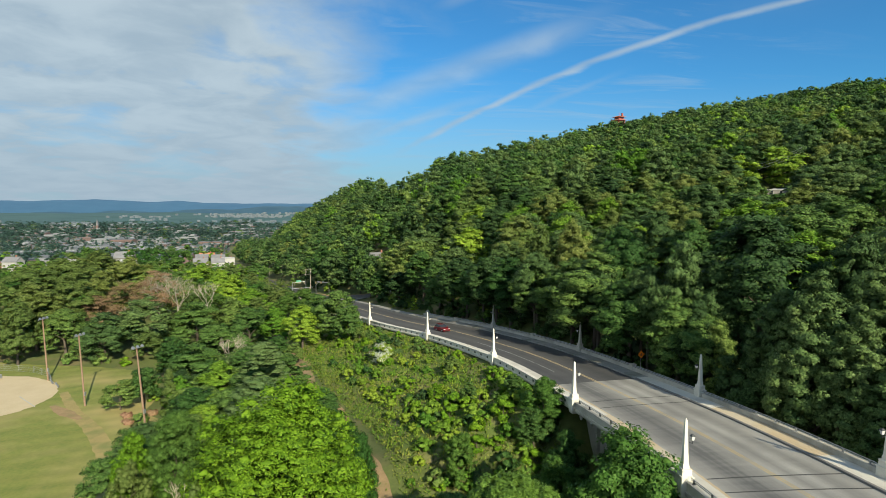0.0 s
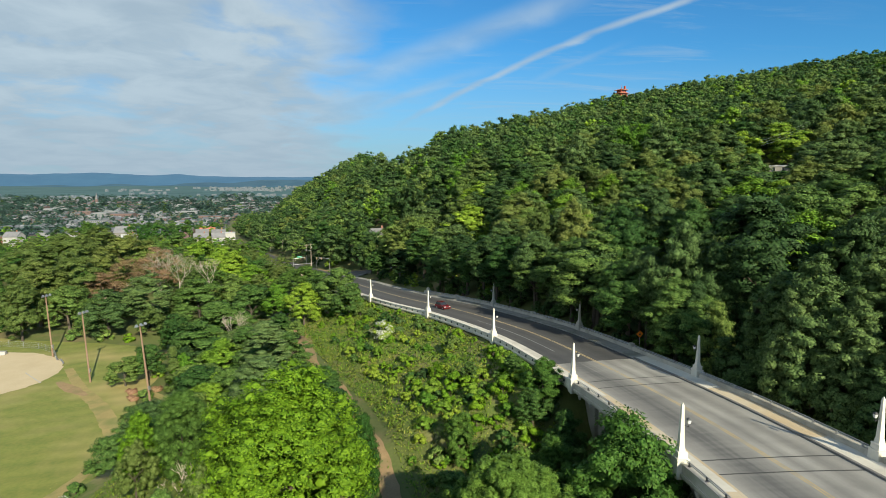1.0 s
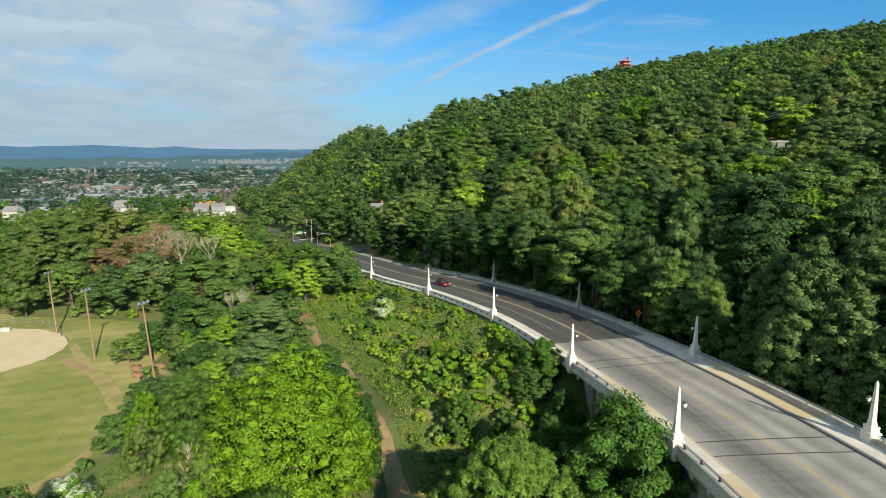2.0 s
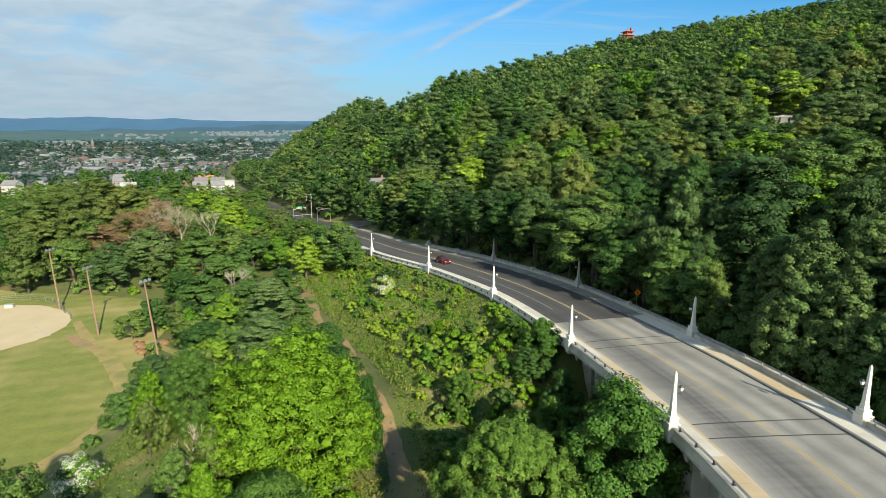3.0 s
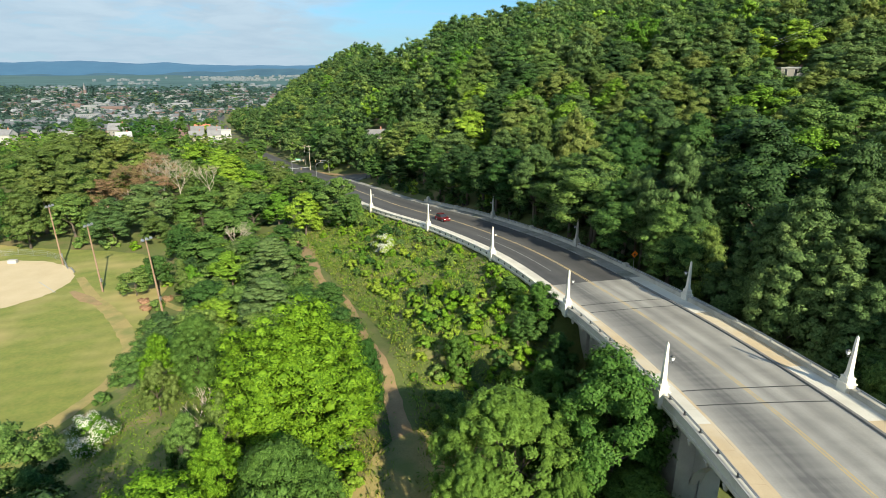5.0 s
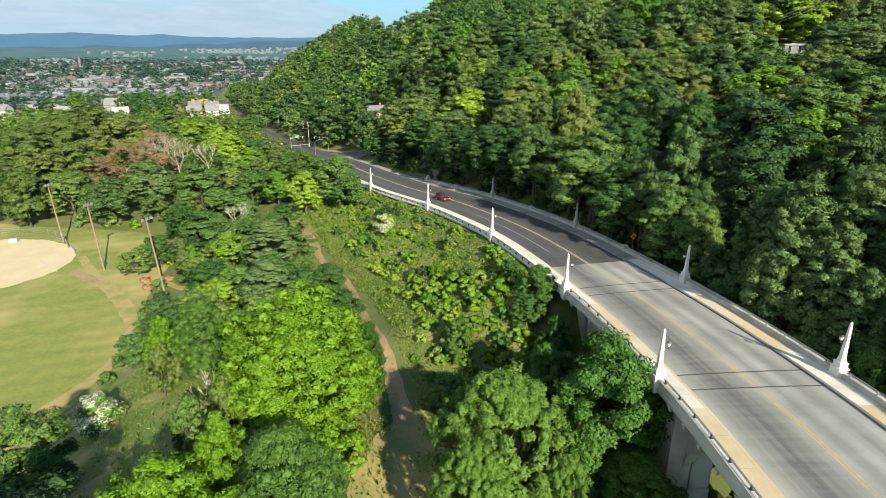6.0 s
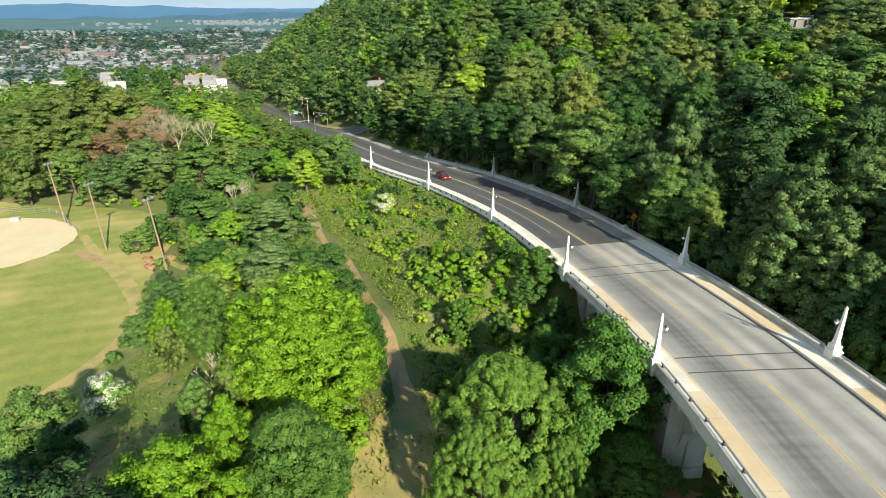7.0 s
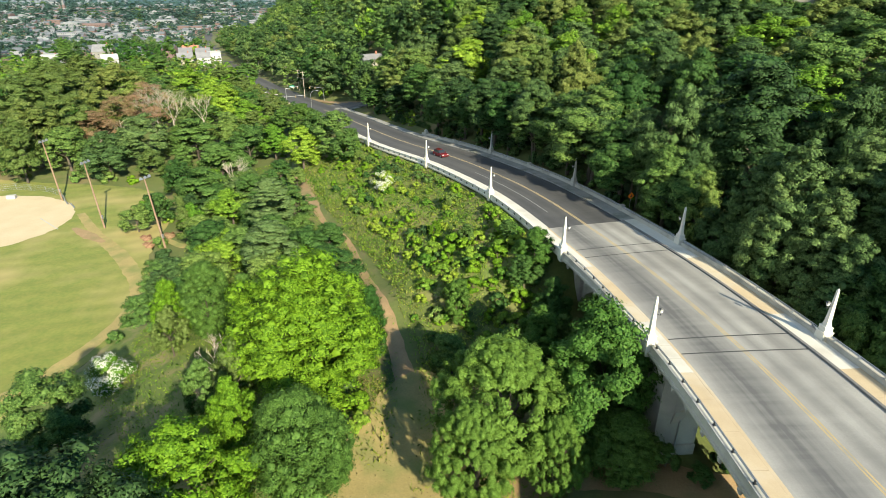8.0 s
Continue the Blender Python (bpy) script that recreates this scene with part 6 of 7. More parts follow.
def town(name, spots, material, roof, label):
    """Far buildings in one mesh: each a block with a low roof, rows of window bands."""
    vs, fs, mats = [], [], []
    for x, y, z, w, d, h, a, g in spots:
        c, s = math.cos(a), math.sin(a)
        off = len(vs)
        loc = [(-w, -d, -4), (w, -d, -4), (w, d, -4), (-w, d, -4), (-w, -d, h), (w, -d, h), (w, d, h), (-w, d, h), (-w, 0, h + g), (w, 0, h + g)]
        vs += [(x + (px * c - py * s) / 2, y + (px * s + py * c) / 2, z + pz) for px, py, pz in loc]
        for f, k in (((0, 1, 5, 4), 0), ((2, 3, 7, 6), 0), ((1, 2, 6, 9, 5), 0), ((3, 0, 4, 8, 7), 0), ((4, 5, 9, 8), 1), ((6, 7, 8, 9), 1)):
            fs.append([off + i for i in f])
            mats.append(k)
        # window strips on the two long walls
        for r in range(max(1, int(h / 3.2))):
            for i in range(int(w / 3.4)):
                px, pz = -w + (i + 0.5) * 2 * w / int(w / 3.4), 1.2 + r * 3.1
                for sy in (-1, 1):
                    o = len(vs)
                    vs += [(x + ((px + ex) * c - sy * (d + 0.12) * s) / 2, y + ((px + ex) * s + sy * (d + 0.12) * c) / 2, z + pz + ez) for ex, ez in ((-0.9, 0), (0.9, 0), (0.9, 1.4), (-0.9, 1.4))]
                    fs.append([o, o + 1, o + 2, o + 3])
                    mats.append(2)
    me = bpy.data.meshes.new(name)
    me.from_pydata(vs, [], fs)
    for m_ in (material, roof, M_GLASS_DARK):
        me.materials.append(m_)
    me.polygons.foreach_set("material_index", mats)
    tagged(new(name, me), label, "town", kind="stuff")


def town_spots(n, y0, y1, big=0.06):
    res = []
    while len(res) < n:
        y = y0 + (y1 - y0) * RNG.random() ** 1.3
        x = RNG.uniform(-0.92, -0.19) * y
        # streets: blocks in rows
        y, x = round(y / 34) * 34 + RNG.uniform(-5, 5), round(x / 13) * 13 + RNG.uniform(-1.5, 1.5)
        if y < 1000 and near_road(x, y)[0][0] > -16:
            continue
        if math.sin(x * 0.011 + 1.0) * math.sin(y * 0.0075 + 0.6) < -0.32:
            continue
        if y > 1000 and RNG.random() < big:
            res.append((x, y, land1(x, y), RNG.uniform(30, 70), RNG.uniform(18, 30), RNG.uniform(8, 16), RNG.uniform(-0.1, 0.25), 0.4))
        else:
            res.append((x, y, land1(x, y), RNG.uniform(9, 13), RNG.uniform(10, 15), RNG.uniform(6, 10), 0.12 + RNG.normal() * 0.06, RNG.choice([0.4, 2.6, 3.4])))
    return res


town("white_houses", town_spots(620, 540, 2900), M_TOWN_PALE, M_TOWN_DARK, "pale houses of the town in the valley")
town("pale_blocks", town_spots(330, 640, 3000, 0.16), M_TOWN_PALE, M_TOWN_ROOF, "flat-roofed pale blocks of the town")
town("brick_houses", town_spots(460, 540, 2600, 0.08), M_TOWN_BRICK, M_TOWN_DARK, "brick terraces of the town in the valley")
# a church spire in the town
e = base("church", pose(-1310, 2170, land1(-1310, 2170), 0, 0, 10), "grey stone church with a tall spire in the town", "church")
bm = bmesh.new()
box(bm, -9, 9, -14, 14, -3, 14, None, 0.3)
part("nave", bm, M_TOWN_BRICK, e)
bm = bmesh.new()
box(bm, -4, 4, -20, -12, -3, 26, None, 0.3)
part("tower", bm, M_TOWN_BRICK, e)
bm = bmesh.new()
frustum(bm, 26, 52, 7.4, 7.4, 0.2, 0.2, Matrix.Translation((0, -16, 0)))
part("spire", bm, M_ROOF_GREY, e)

# trees of the town and the valley
dark_spots = []
TOWN_TREE = [crown_arrays(700 + i, 5.2, 11.0, 8, 9, 1.1, "round", spread=0.5, clump=1.5, single=True, sparkle=0.4) for i in range(3)]
spots = []
while len(spots) < 3600:
    y = 300 + 3300 * RNG.random() ** 1.35
    x = RNG.uniform(-0.95, -0.16) * y
    d = near_road(x, y)[0][0] if y < 1000 else -99
    if d > -14 or (y < 330 and d > -60 and x > -60):
        continue
    clump_here = math.sin(x * 0.011 + 1.0) * math.sin(y * 0.0075 + 0.6)
    if y > 480 and RNG.random() > (0.75 if clump_here < -0.2 else 0.45):
        continue
    k = RNG.uniform(0.8, 1.25) * (0.55 if y < 500 else 1.0 if y < 900 else 1.2 if y < 1600 else 1.5)
    spots.append((x, y, land1(x, y), k, k * (1.2 if y < 1500 else 2.0)))
wood("roadside_trees", [q for q in spots if q[1] < 520], "broadleaf trees along the road into the town", [(M_MAPLE, 0.4), (M_FRESH, 0.35), (M_OLIVE, 0.25)], 1.5, [crown_arrays(720 + i, 5.2, 11.0, 10, 20, 1.15, "round", spread=0.7, clump=1.1, single=True) for i in range(3)])
spots = [q for q in spots if q[1] >= 520]
for x0, x1, y0, y1, n in ((-395, -300, 560, 640, 26), (-330, -255, 540, 600, 20), (-300, -225, 590, 680, 26), (-235, -170, 520, 600, 16), (-205, -150, 560, 700, 30), (-268, -222, 470, 505, 8), (-330, -295, 480, 520, 8)):
    for _ in range(n):
        x, y = RNG.uniform(x0, x1), RNG.uniform(y0, y1)
        if near_road(x, y)[0][0] < -14:
            dark_spots.append((x, y, land1(x, y), RNG.uniform(0.8, 1.25), RNG.uniform(0.9, 1.3)))
wood("town_edge_trees", dark_spots, "dark broadleaf trees at the edge of the town", [(M_DEEP, 0.7), (M_OAK, 0.3)], 1.5, FAR_KINDS)
wood("valley_trees", spots, "trees between the houses of the town, leaves tinted grey-blue as haze", [(M_OAK, 0.06), (M_HAZED_VALLEY, 0.94)], 1.5, TOWN_TREE)


def far_hills(name, y, x0, x1, heights, foot, material, label, wave=0.0):
    """A long wooded ridge with a rounded, uneven back."""
    n = 160
    xs = np.linspace(x0, x1, n)
    hs = np.interp(xs, np.linspace(x0, x1, len(heights)), heights)
    hs = hs + wave * (np.sin(xs * 0.006) + 0.6 * np.sin(xs * 0.017 + 1) + 0.35 * np.sin(xs * 0.043 + 2))
    bm = bmesh.new()
    rows = []
    for k in range(7):
        t = k / 6
        rows.append([bm.verts.new((x, y - 500 * (1 - t) + 25 * math.sin(x * 0.01 + k), foot + (h - foot) * math.sin(t * math.pi / 2) ** 1.3)) for x, h in zip(xs, hs)])
    rows.append([bm.verts.new((x, y + 90, foot)) for x in xs])
    for a, b in zip(rows, rows[1:]):
        for i in range(n - 1):
            bm.faces.new((a[i], a[i + 1], b[i + 1], b[i]))
    return tagged(mesh_object(name, bm, material, None, True), label, "hills", kind="structure")


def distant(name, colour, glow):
    """Far land seen through kilometres of air: haze painted as bluish colour and emission."""
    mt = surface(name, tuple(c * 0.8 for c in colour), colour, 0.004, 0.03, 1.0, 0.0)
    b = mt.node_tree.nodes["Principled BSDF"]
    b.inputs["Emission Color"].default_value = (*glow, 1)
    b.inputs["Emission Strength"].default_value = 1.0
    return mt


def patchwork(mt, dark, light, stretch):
    """Woods and open land as blotches in the haze emission, drawn out sideways by the low view."""
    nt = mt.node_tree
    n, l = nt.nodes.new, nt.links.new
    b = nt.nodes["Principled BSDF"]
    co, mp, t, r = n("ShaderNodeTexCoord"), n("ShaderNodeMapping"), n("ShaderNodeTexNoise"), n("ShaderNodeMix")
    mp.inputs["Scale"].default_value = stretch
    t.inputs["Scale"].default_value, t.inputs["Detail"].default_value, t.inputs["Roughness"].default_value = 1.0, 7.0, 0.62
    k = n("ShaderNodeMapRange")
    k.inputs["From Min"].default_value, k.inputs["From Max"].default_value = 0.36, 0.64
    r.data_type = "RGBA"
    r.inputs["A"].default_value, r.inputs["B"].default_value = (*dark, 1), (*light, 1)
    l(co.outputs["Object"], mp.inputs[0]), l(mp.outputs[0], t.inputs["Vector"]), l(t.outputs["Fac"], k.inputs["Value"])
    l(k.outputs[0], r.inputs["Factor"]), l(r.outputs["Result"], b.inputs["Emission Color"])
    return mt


# blue emission on woods and land is painted haze
M_FAR1 = patchwork(distant("haze_blue_far_woods", (0.010, 0.022, 0.034), (0.026, 0.090, 0.160)), (0.024, 0.086, 0.155), (0.031, 0.100, 0.170), (0.004, 0.004, 0.02))
M_FAR2 = patchwork(distant("hazed_blue_woods", (0.010, 0.022, 0.030), (0.015, 0.058, 0.092)), (0.012, 0.050, 0.084), (0.019, 0.066, 0.100), (0.006, 0.006, 0.03))
M_FAR3 = patchwork(distant("hazed_valley_land", (0.012, 0.026, 0.022), (0.012, 0.04, 0.045)), (0.009, 0.040, 0.046), (0.024, 0.066, 0.068), (0.005, 0.016, 0.016))


# suburb walls glow faintly too, as painted haze
M_TOWN_FAR = distant("hazed_white_walls", (0.12, 0.12, 0.12), (0.03, 0.06, 0.075))


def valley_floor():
    """The far side of the valley: land that rises gently towards the hills, in swells."""
    xs, ys = np.linspace(-4300, 500, 180), np.linspace(2300, 4720, 70)
    gx, gy = np.meshgrid(xs, ys)
    t = (gy - 2300) / 2420
    gz = -74 + 66 * t ** 1.15 + 3.0 * np.sin(gx * 0.004 + 1) * np.sin(gy * 0.011) * t + 1.6 * np.sin(gx * 0.013) * np.sin(gy * 0.021 + 1) * t
    i = np.arange(gx.size).reshape(gx.shape)
    quads = np.stack([i[:-1, :-1], i[:-1, 1:], i[1:, 1:], i[1:, :-1]], -1).reshape(-1, 4)
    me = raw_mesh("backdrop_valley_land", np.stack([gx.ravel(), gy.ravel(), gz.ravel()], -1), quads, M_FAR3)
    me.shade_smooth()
    tagged(new("backdrop_valley_land", me), "woods and fields across the far valley, blue-green with painted haze", "valley", kind="structure")


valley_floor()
far_hills("backdrop_blue_hills", 4800, -4300, 700, [78, 80, 84, 82, 83, 88, 90, 84, 72, 84, 66, 56, 58, 60, 58, 54, 50, 46, 42, 38, 36, 36, 36], -75, M_FAR1, "long hills on the horizon, blue with painted haze", 2.5)
far_hills("backdrop_near_hill", 4640, -3300, -100, [-4, 4, 8, 6, 10, 12, 16, 34, 38, 24, 18, 14, 10], -75, M_FAR2, "wooded hill before the horizon, dark blue with painted haze", 2.0)
FLOOR_Z = lambda y: -74 + 66 * max(0.0, (y - 2300) / 2420) ** 1.15
works = []
for cx, cy, n, wx, wy in ((-1950, 3700, 16, 150, 60), (-1730, 3300, 10, 120, 40), (-1400, 4000, 60, 330, 110), (-1180, 3700, 56, 260, 90), (-900, 4250, 60, 260, 80), (-2650, 3050, 10, 150, 40), (-1750, 2850, 24, 330, 60), (-1000, 3050, 30, 170, 90), (-2300, 2700, 24, 300, 60)):
    for _ in range(n):
        x, y = cx + RNG.normal() * wx * 0.6, cy + RNG.normal() * wy * 0.6
        works.append((x, y, FLOOR_Z(y), RNG.uniform(9, 26), RNG.uniform(12, 20), RNG.uniform(6, 12), RNG.uniform(-0.1, 0.2), RNG.choice([0.5, 3.0])))
town("far_suburb", works, M_TOWN_FAR, M_TOWN_FAR, "white buildings of a suburb far across the valley, with painted haze")
# ---------------------------------------------------------------- poles, signals, cars, pagoda and small things
def floodlight_mast(x, y, height, lean, turn, label):
    """A wooden pole with a cross-arm of floodlights and a grey switch box."""
    e = base("floodlight_mast", pose(x, y, land1(x, y), lean[0], lean[1], 0), label, "floodlight mast", "floodlight masts")
    bm = bmesh.new()
    tube(bm, (0, 0, -0.5), (0, 0, height), 0.24, 0.15, 10)
    part("pole", bm, M_POLE, e)
    r = pose(0, 0, 0, 0, 0, turn)
    bm = bmesh.new()
    box(bm, -1.3, 1.3, -0.07, 0.07, height - 0.45, height - 0.3, r)
    arm = part("cross_arm", bm, M_STEEL, e)
    for i in range(3):
        bm = bmesh.new()
        m = r @ Matrix.Translation((-1.05 + i * 1.05, -0.25, height - 0.1)) @ pose(0, 0, 0, 62, 0, 0)
        tube(bm, m @ Vector((0, 0, -0.2)), m @ Vector((0, 0, 0.22)), 0.22, 0.36, 10)
        fl = part("floodlight", bm, M_STEEL, e, "grey metal floodlight")
        bm = bmesh.new()
        tube(bm, m @ Vector((0, 0, 0.221)), m @ Vector((0, 0, 0.25)), 0.33, 0.33, 10)
        part("lens", bm, M_STEEL, fl)
    bm = bmesh.new()
    box(bm, -0.25, 0.25, -0.45, -0.22, 2.6, 3.5, r, 0.02)
    part("switch_box", bm, M_STEEL, e)
    return e


floodlight_mast(-106.8, 151.0, 17.2, (0, -2.2), 78, "tall wooden floodlight mast leaning over the field")
floodlight_mast(-84.4, 131.2, 17.2, (0, -2.4), 78, "tall wooden floodlight mast beside the field")
floodlight_mast(-64.2, 119.6, 17.2, (0, -4.0), 64, "wooden floodlight mast half hidden by trees")


def backstop():
    """Chain-link backstop and fence behind home plate, with a bench, bleachers and dugout boxes."""
    z = land1(-112, 154)
    e = base("ball_fence", pose(-112, 154, z), "low grey chain-link fence behind the infield", "fence")
    pts = [(-24, 3), (-14, 6.5), (-4, 4.5), (3, 0.5), (9, -7)]
    for (ax, ay), (bx_, by_) in zip(pts, pts[1:]):
        for t in (0.0, 0.5):
            bm = bmesh.new()
            px, py = ax + (bx_ - ax) * t, ay + (by_ - ay) * t
            tube(bm, (px, py, 0), (px, py, 1.9), 0.045, 0.045, 6)
            part("post", bm, M_STEEL, e)
        for h in (0.15, 0.7, 1.3, 1.88):
            bm = bmesh.new()
            tube(bm, (ax, ay, h), (bx_, by_, h), 0.022, 0.022, 5)
            part("rail", bm, M_STEEL, e)
        n = 16
        bm = bmesh.new()
        for i in range(n):
            for s in (-1, 1):
                x0, x1 = (i + 0.5) / n, min(1, max(0, (i + 0.5 + s * 2.2) / n))
                tube(bm, (ax + (bx_ - ax) * x0, ay + (by_ - ay) * x0, 0.15), (ax + (bx_ - ax) * x1, ay + (by_ - ay) * x1, 1.88), 0.008, 0.008, 3, False)
        part("mesh", bm, M_STEEL, e)
    for x, y, turn in ((-104.5, 149.0, -48), (-101.0, 146.0, -48)):
        b = base("player_bench", pose(x, y, land1(x, y) + 0.15, 0, 0, turn), "low grey bench behind the fence", "bench", "player benches")
        bm = bmesh.new()
        box(bm, -2.2, 2.2, -0.18, 0.18, 0.42, 0.48, None, 0.01)
        part("seat", bm, M_STEEL, b)
        for k in (-1.6, 1.6):
            bm = bmesh.new()
            box(bm, k - 0.05, k + 0.05, -0.15, 0.15, 0, 0.42)
            part("leg", bm, M_STEEL, b)
    b = base("equipment_box", pose(-122, 152.5, land1(-122, 152) + 0.16, 0, 0, 12), "white equipment box at the edge of the infield", "box")
    bm = bmesh.new()
    box(bm, -1.1, 1.1, -0.6, 0.6, 0, 0.9, None, 0.03)
    part("body", bm, M_WHITE_WALL, b)
    bm = bmesh.new()
    box(bm, -1.15, 1.15, -0.65, 0.65, 0.9, 0.98, None, 0.02)
    part("lid", bm, M_WHITE_WALL, b)


backstop()
for a, b in (((-104.5, 137.5), (-95.5, 130.2)),):
    bm = bmesh.new()
    v = Vector((b[0] - a[0], b[1] - a[1], 0)).normalized()
    nrm = Vector((-v.y, v.x, 0)) * 0.12
    vs = [bm.verts.new((p[0] + k * nrm.x, p[1] + k * nrm.y, land1(*p) + 0.24)) for p, k in ((a, -1), (b, -1), (b, 1), (a, 1))]
    bm.faces.new(vs)
    tagged(mesh_object("chalk_line", bm, M_WHITE_WALL), "white chalk foul line on sand", "marking", kind="structure")


def warning_sign(s, d):
    p = road_point(s, d)
    e = base("warning_sign", pose(p.x, p.y, land1(p.x, p.y) - 0.1, 0, 0, road_dir(s) - 90), "orange diamond warning sign on a steel post", "road sign")
    up = p.z - land1(p.x, p.y)
    bm = bmesh.new()
    tube(bm, (0, 0, 0), (0, 0, up + 2.6), 0.04, 0.04, 6)
    part("post", bm, M_STEEL, e)
    bm = bmesh.new()
    box(bm, -0.46, 0.46, -0.015, 0.015, -0.46, 0.46, Matrix.Translation((0, -0.06, up + 2.75)) @ pose(0, 0, 0, 0, 45, 0), 0.01)
    pl = part("plate", bm, M_ORANGE, e)
    bm = bmesh.new()
    box(bm, -0.07, 0.07, -0.085, -0.079, up + 2.5, up + 2.98)
    box(bm, -0.2, 0.2, -0.085, -0.079, up + 2.62, up + 2.74)
    part("symbol", bm, M_TAR, pl)


warning_sign(S_AT_Y(89.3), 10.7)


def notice_sign(x, y, turn):
    """A small white plate on a thin post."""
    e = base("notice_sign", pose(x, y, land1(x, y), 0, 0, turn), "small white notice sign on a thin steel post", "road sign", "notice signs")
    bm = bmesh.new()
    tube(bm, (0, 0, -0.2), (0, 0, 1.9), 0.03, 0.03, 6)
    part("post", bm, M_STEEL, e)
    bm = bmesh.new()
    box(bm, -0.32, 0.32, -0.055, -0.035, 1.15, 1.95, None, 0.01)
    part("plate", bm, M_WHITE_CAR, e, "plain white sign plate")


notice_sign(-24.5, 219.0, 5)
notice_sign(-20.5, 220.5, -8)


def utility_pole(x, y, height, turn, arms=1, lamp_arm=True, label="tall weathered wooden utility pole with a cross-arm"):
    e = base("utility_pole", pose(x, y, land1(x, y), 0, 0, turn), label, "utility pole", "utility poles")
    bm = bmesh.new()
    tube(bm, (0, 0, -0.5), (0, 0, height), 0.2, 0.13, 8)
    part("pole", bm, M_PALEBARK, e)
    for i in range(arms):
        bm = bmesh.new()
        box(bm, -1.2, 1.2, -0.06, 0.06, height - 0.7 - i, height - 0.56 - i)
        arm = part("cross_arm", bm, M_PALEBARK, e)
        for k in (-1.1, -0.5, 0.5, 1.1):
            bm = bmesh.new()
            tube(bm, (k, 0, height - 0.56 - i), (k, 0, height - 0.36 - i), 0.05, 0.035, 6)
            part("insulator", bm, M_STEEL, arm)
    bm = bmesh.new()
    tube(bm, (0.3, 0, height - 2.4), (0.3, 0, height - 1.5), 0.2, 0.2, 8)
    part("transformer", bm, M_STEEL, e)
    if lamp_arm:
        bm = bmesh.new()
        tube(bm, (0, 0, height - 3.6), (-2.2, 0, height - 3.2), 0.05, 0.04, 6)
        arm = part("lamp_arm", bm, M_STEEL, e)
        bm = bmesh.new()
        box(bm, -2.9, -2.1, -0.14, 0.14, height - 3.28, height - 3.1, None, 0.03)
        part("lamp_head", bm, M_STEEL, arm)
    return e


utility_pole(-68.0, 290.0, 13.2, 15)
FAR_POLES = [(S_AT_Y(y), 10.5) for y in (322, 352, 388, 430, 480)]
for s, d in FAR_POLES:
    p = road_point(s, d)
    utility_pole(p.x, p.y, 12.0, road_dir(s) - 90, lamp_arm=False)
# wires from pole to pole
tops = [Vector((-68.0, 290.0, land1(-68.0, 290.0) + 12.6))] + [Vector((*road_point(s, d).xy, land1(*road_point(s, d).xy) + 11.4)) for s, d in FAR_POLES]
for a, b in zip(tops, tops[1:]):
    for k in (-1.0, 0.0, 1.0):
        bm = bmesh.new()
        prev = None
        for t in np.linspace(0, 1, 9):
            q = a.lerp(b, t) + Vector((k, 0, -1.2 * 4 * t * (1 - t)))
            if prev is not None:
                tube(bm, prev, q, 0.018, 0.018, 4, False)
            prev = q
        tagged(mesh_object("overhead_wire", bm, M_DARKMETAL), "black overhead wire between poles", "wire", "overhead wires")


def mast_arm(x, y, height, reach, turn, heads, sign, label):
    """A steel pole with a horizontal arm that carries signal heads."""
    z = land1(x, y)
    e = base("traffic_signal", pose(x, y, z, 0, 0, turn), label, "traffic signal", "traffic signals")
    bm = bmesh.new()
    tube(bm, (0, 0, -0.3), (0, 0, height), 0.15, 0.1, 8)
    part("pole", bm, M_STEEL, e)
    bm = bmesh.new()
    tube(bm, (0, 0, height - 0.5), (reach, 0, height + 0.15), 0.1, 0.06, 7)
    arm = part("arm", bm, M_STEEL, e)
    for k in heads:
        bm = bmesh.new()
        box(bm, k - 0.18, k + 0.18, -0.3, -0.05, height - 1.0, height + 0.05, None, 0.03)
        hd = part("signal_head", bm, M_YELLOW, e, "yellow signal head with three lenses")
        for i in range(3):
            bm = bmesh.new()
            tube(bm, (k, -0.3, height - 0.82 + 0.34 * i), (k, -0.42, height - 0.82 + 0.34 * i), 0.12, 0.12, 8)
            part("lens", bm, M_DARKMETAL, hd)
    if sign:
        bm = bmesh.new()
        box(bm, sign - 1.1, sign + 1.1, -0.12, -0.08, height + 0.1, height + 0.75, None, 0.01)
        sg = part("street_sign", bm, M_GREEN_SIGN, e, "green street sign")
        bm = bmesh.new()
        box(bm, sign - 0.8, sign + 0.8, -0.126, -0.121, height + 0.32, height + 0.52)
        part("lettering", bm, M_WHITE_WALL, sg)
    return e


mast_arm(-66.0, 244.6, 6.6, 9.5, 8, (4.5, 8.2), 0, "grey steel signal mast with a long arm over the road")
mast_arm(-72.5, 272.0, 7.2, 6.0, 20, (3.6, 5.6), 3.0, "grey steel signal mast with a green street sign")
mast_arm(-55.5, 275.0, 6.6, 6.0, 175, (4.0, 6.5), 0, "grey steel signal mast at the junction corner")


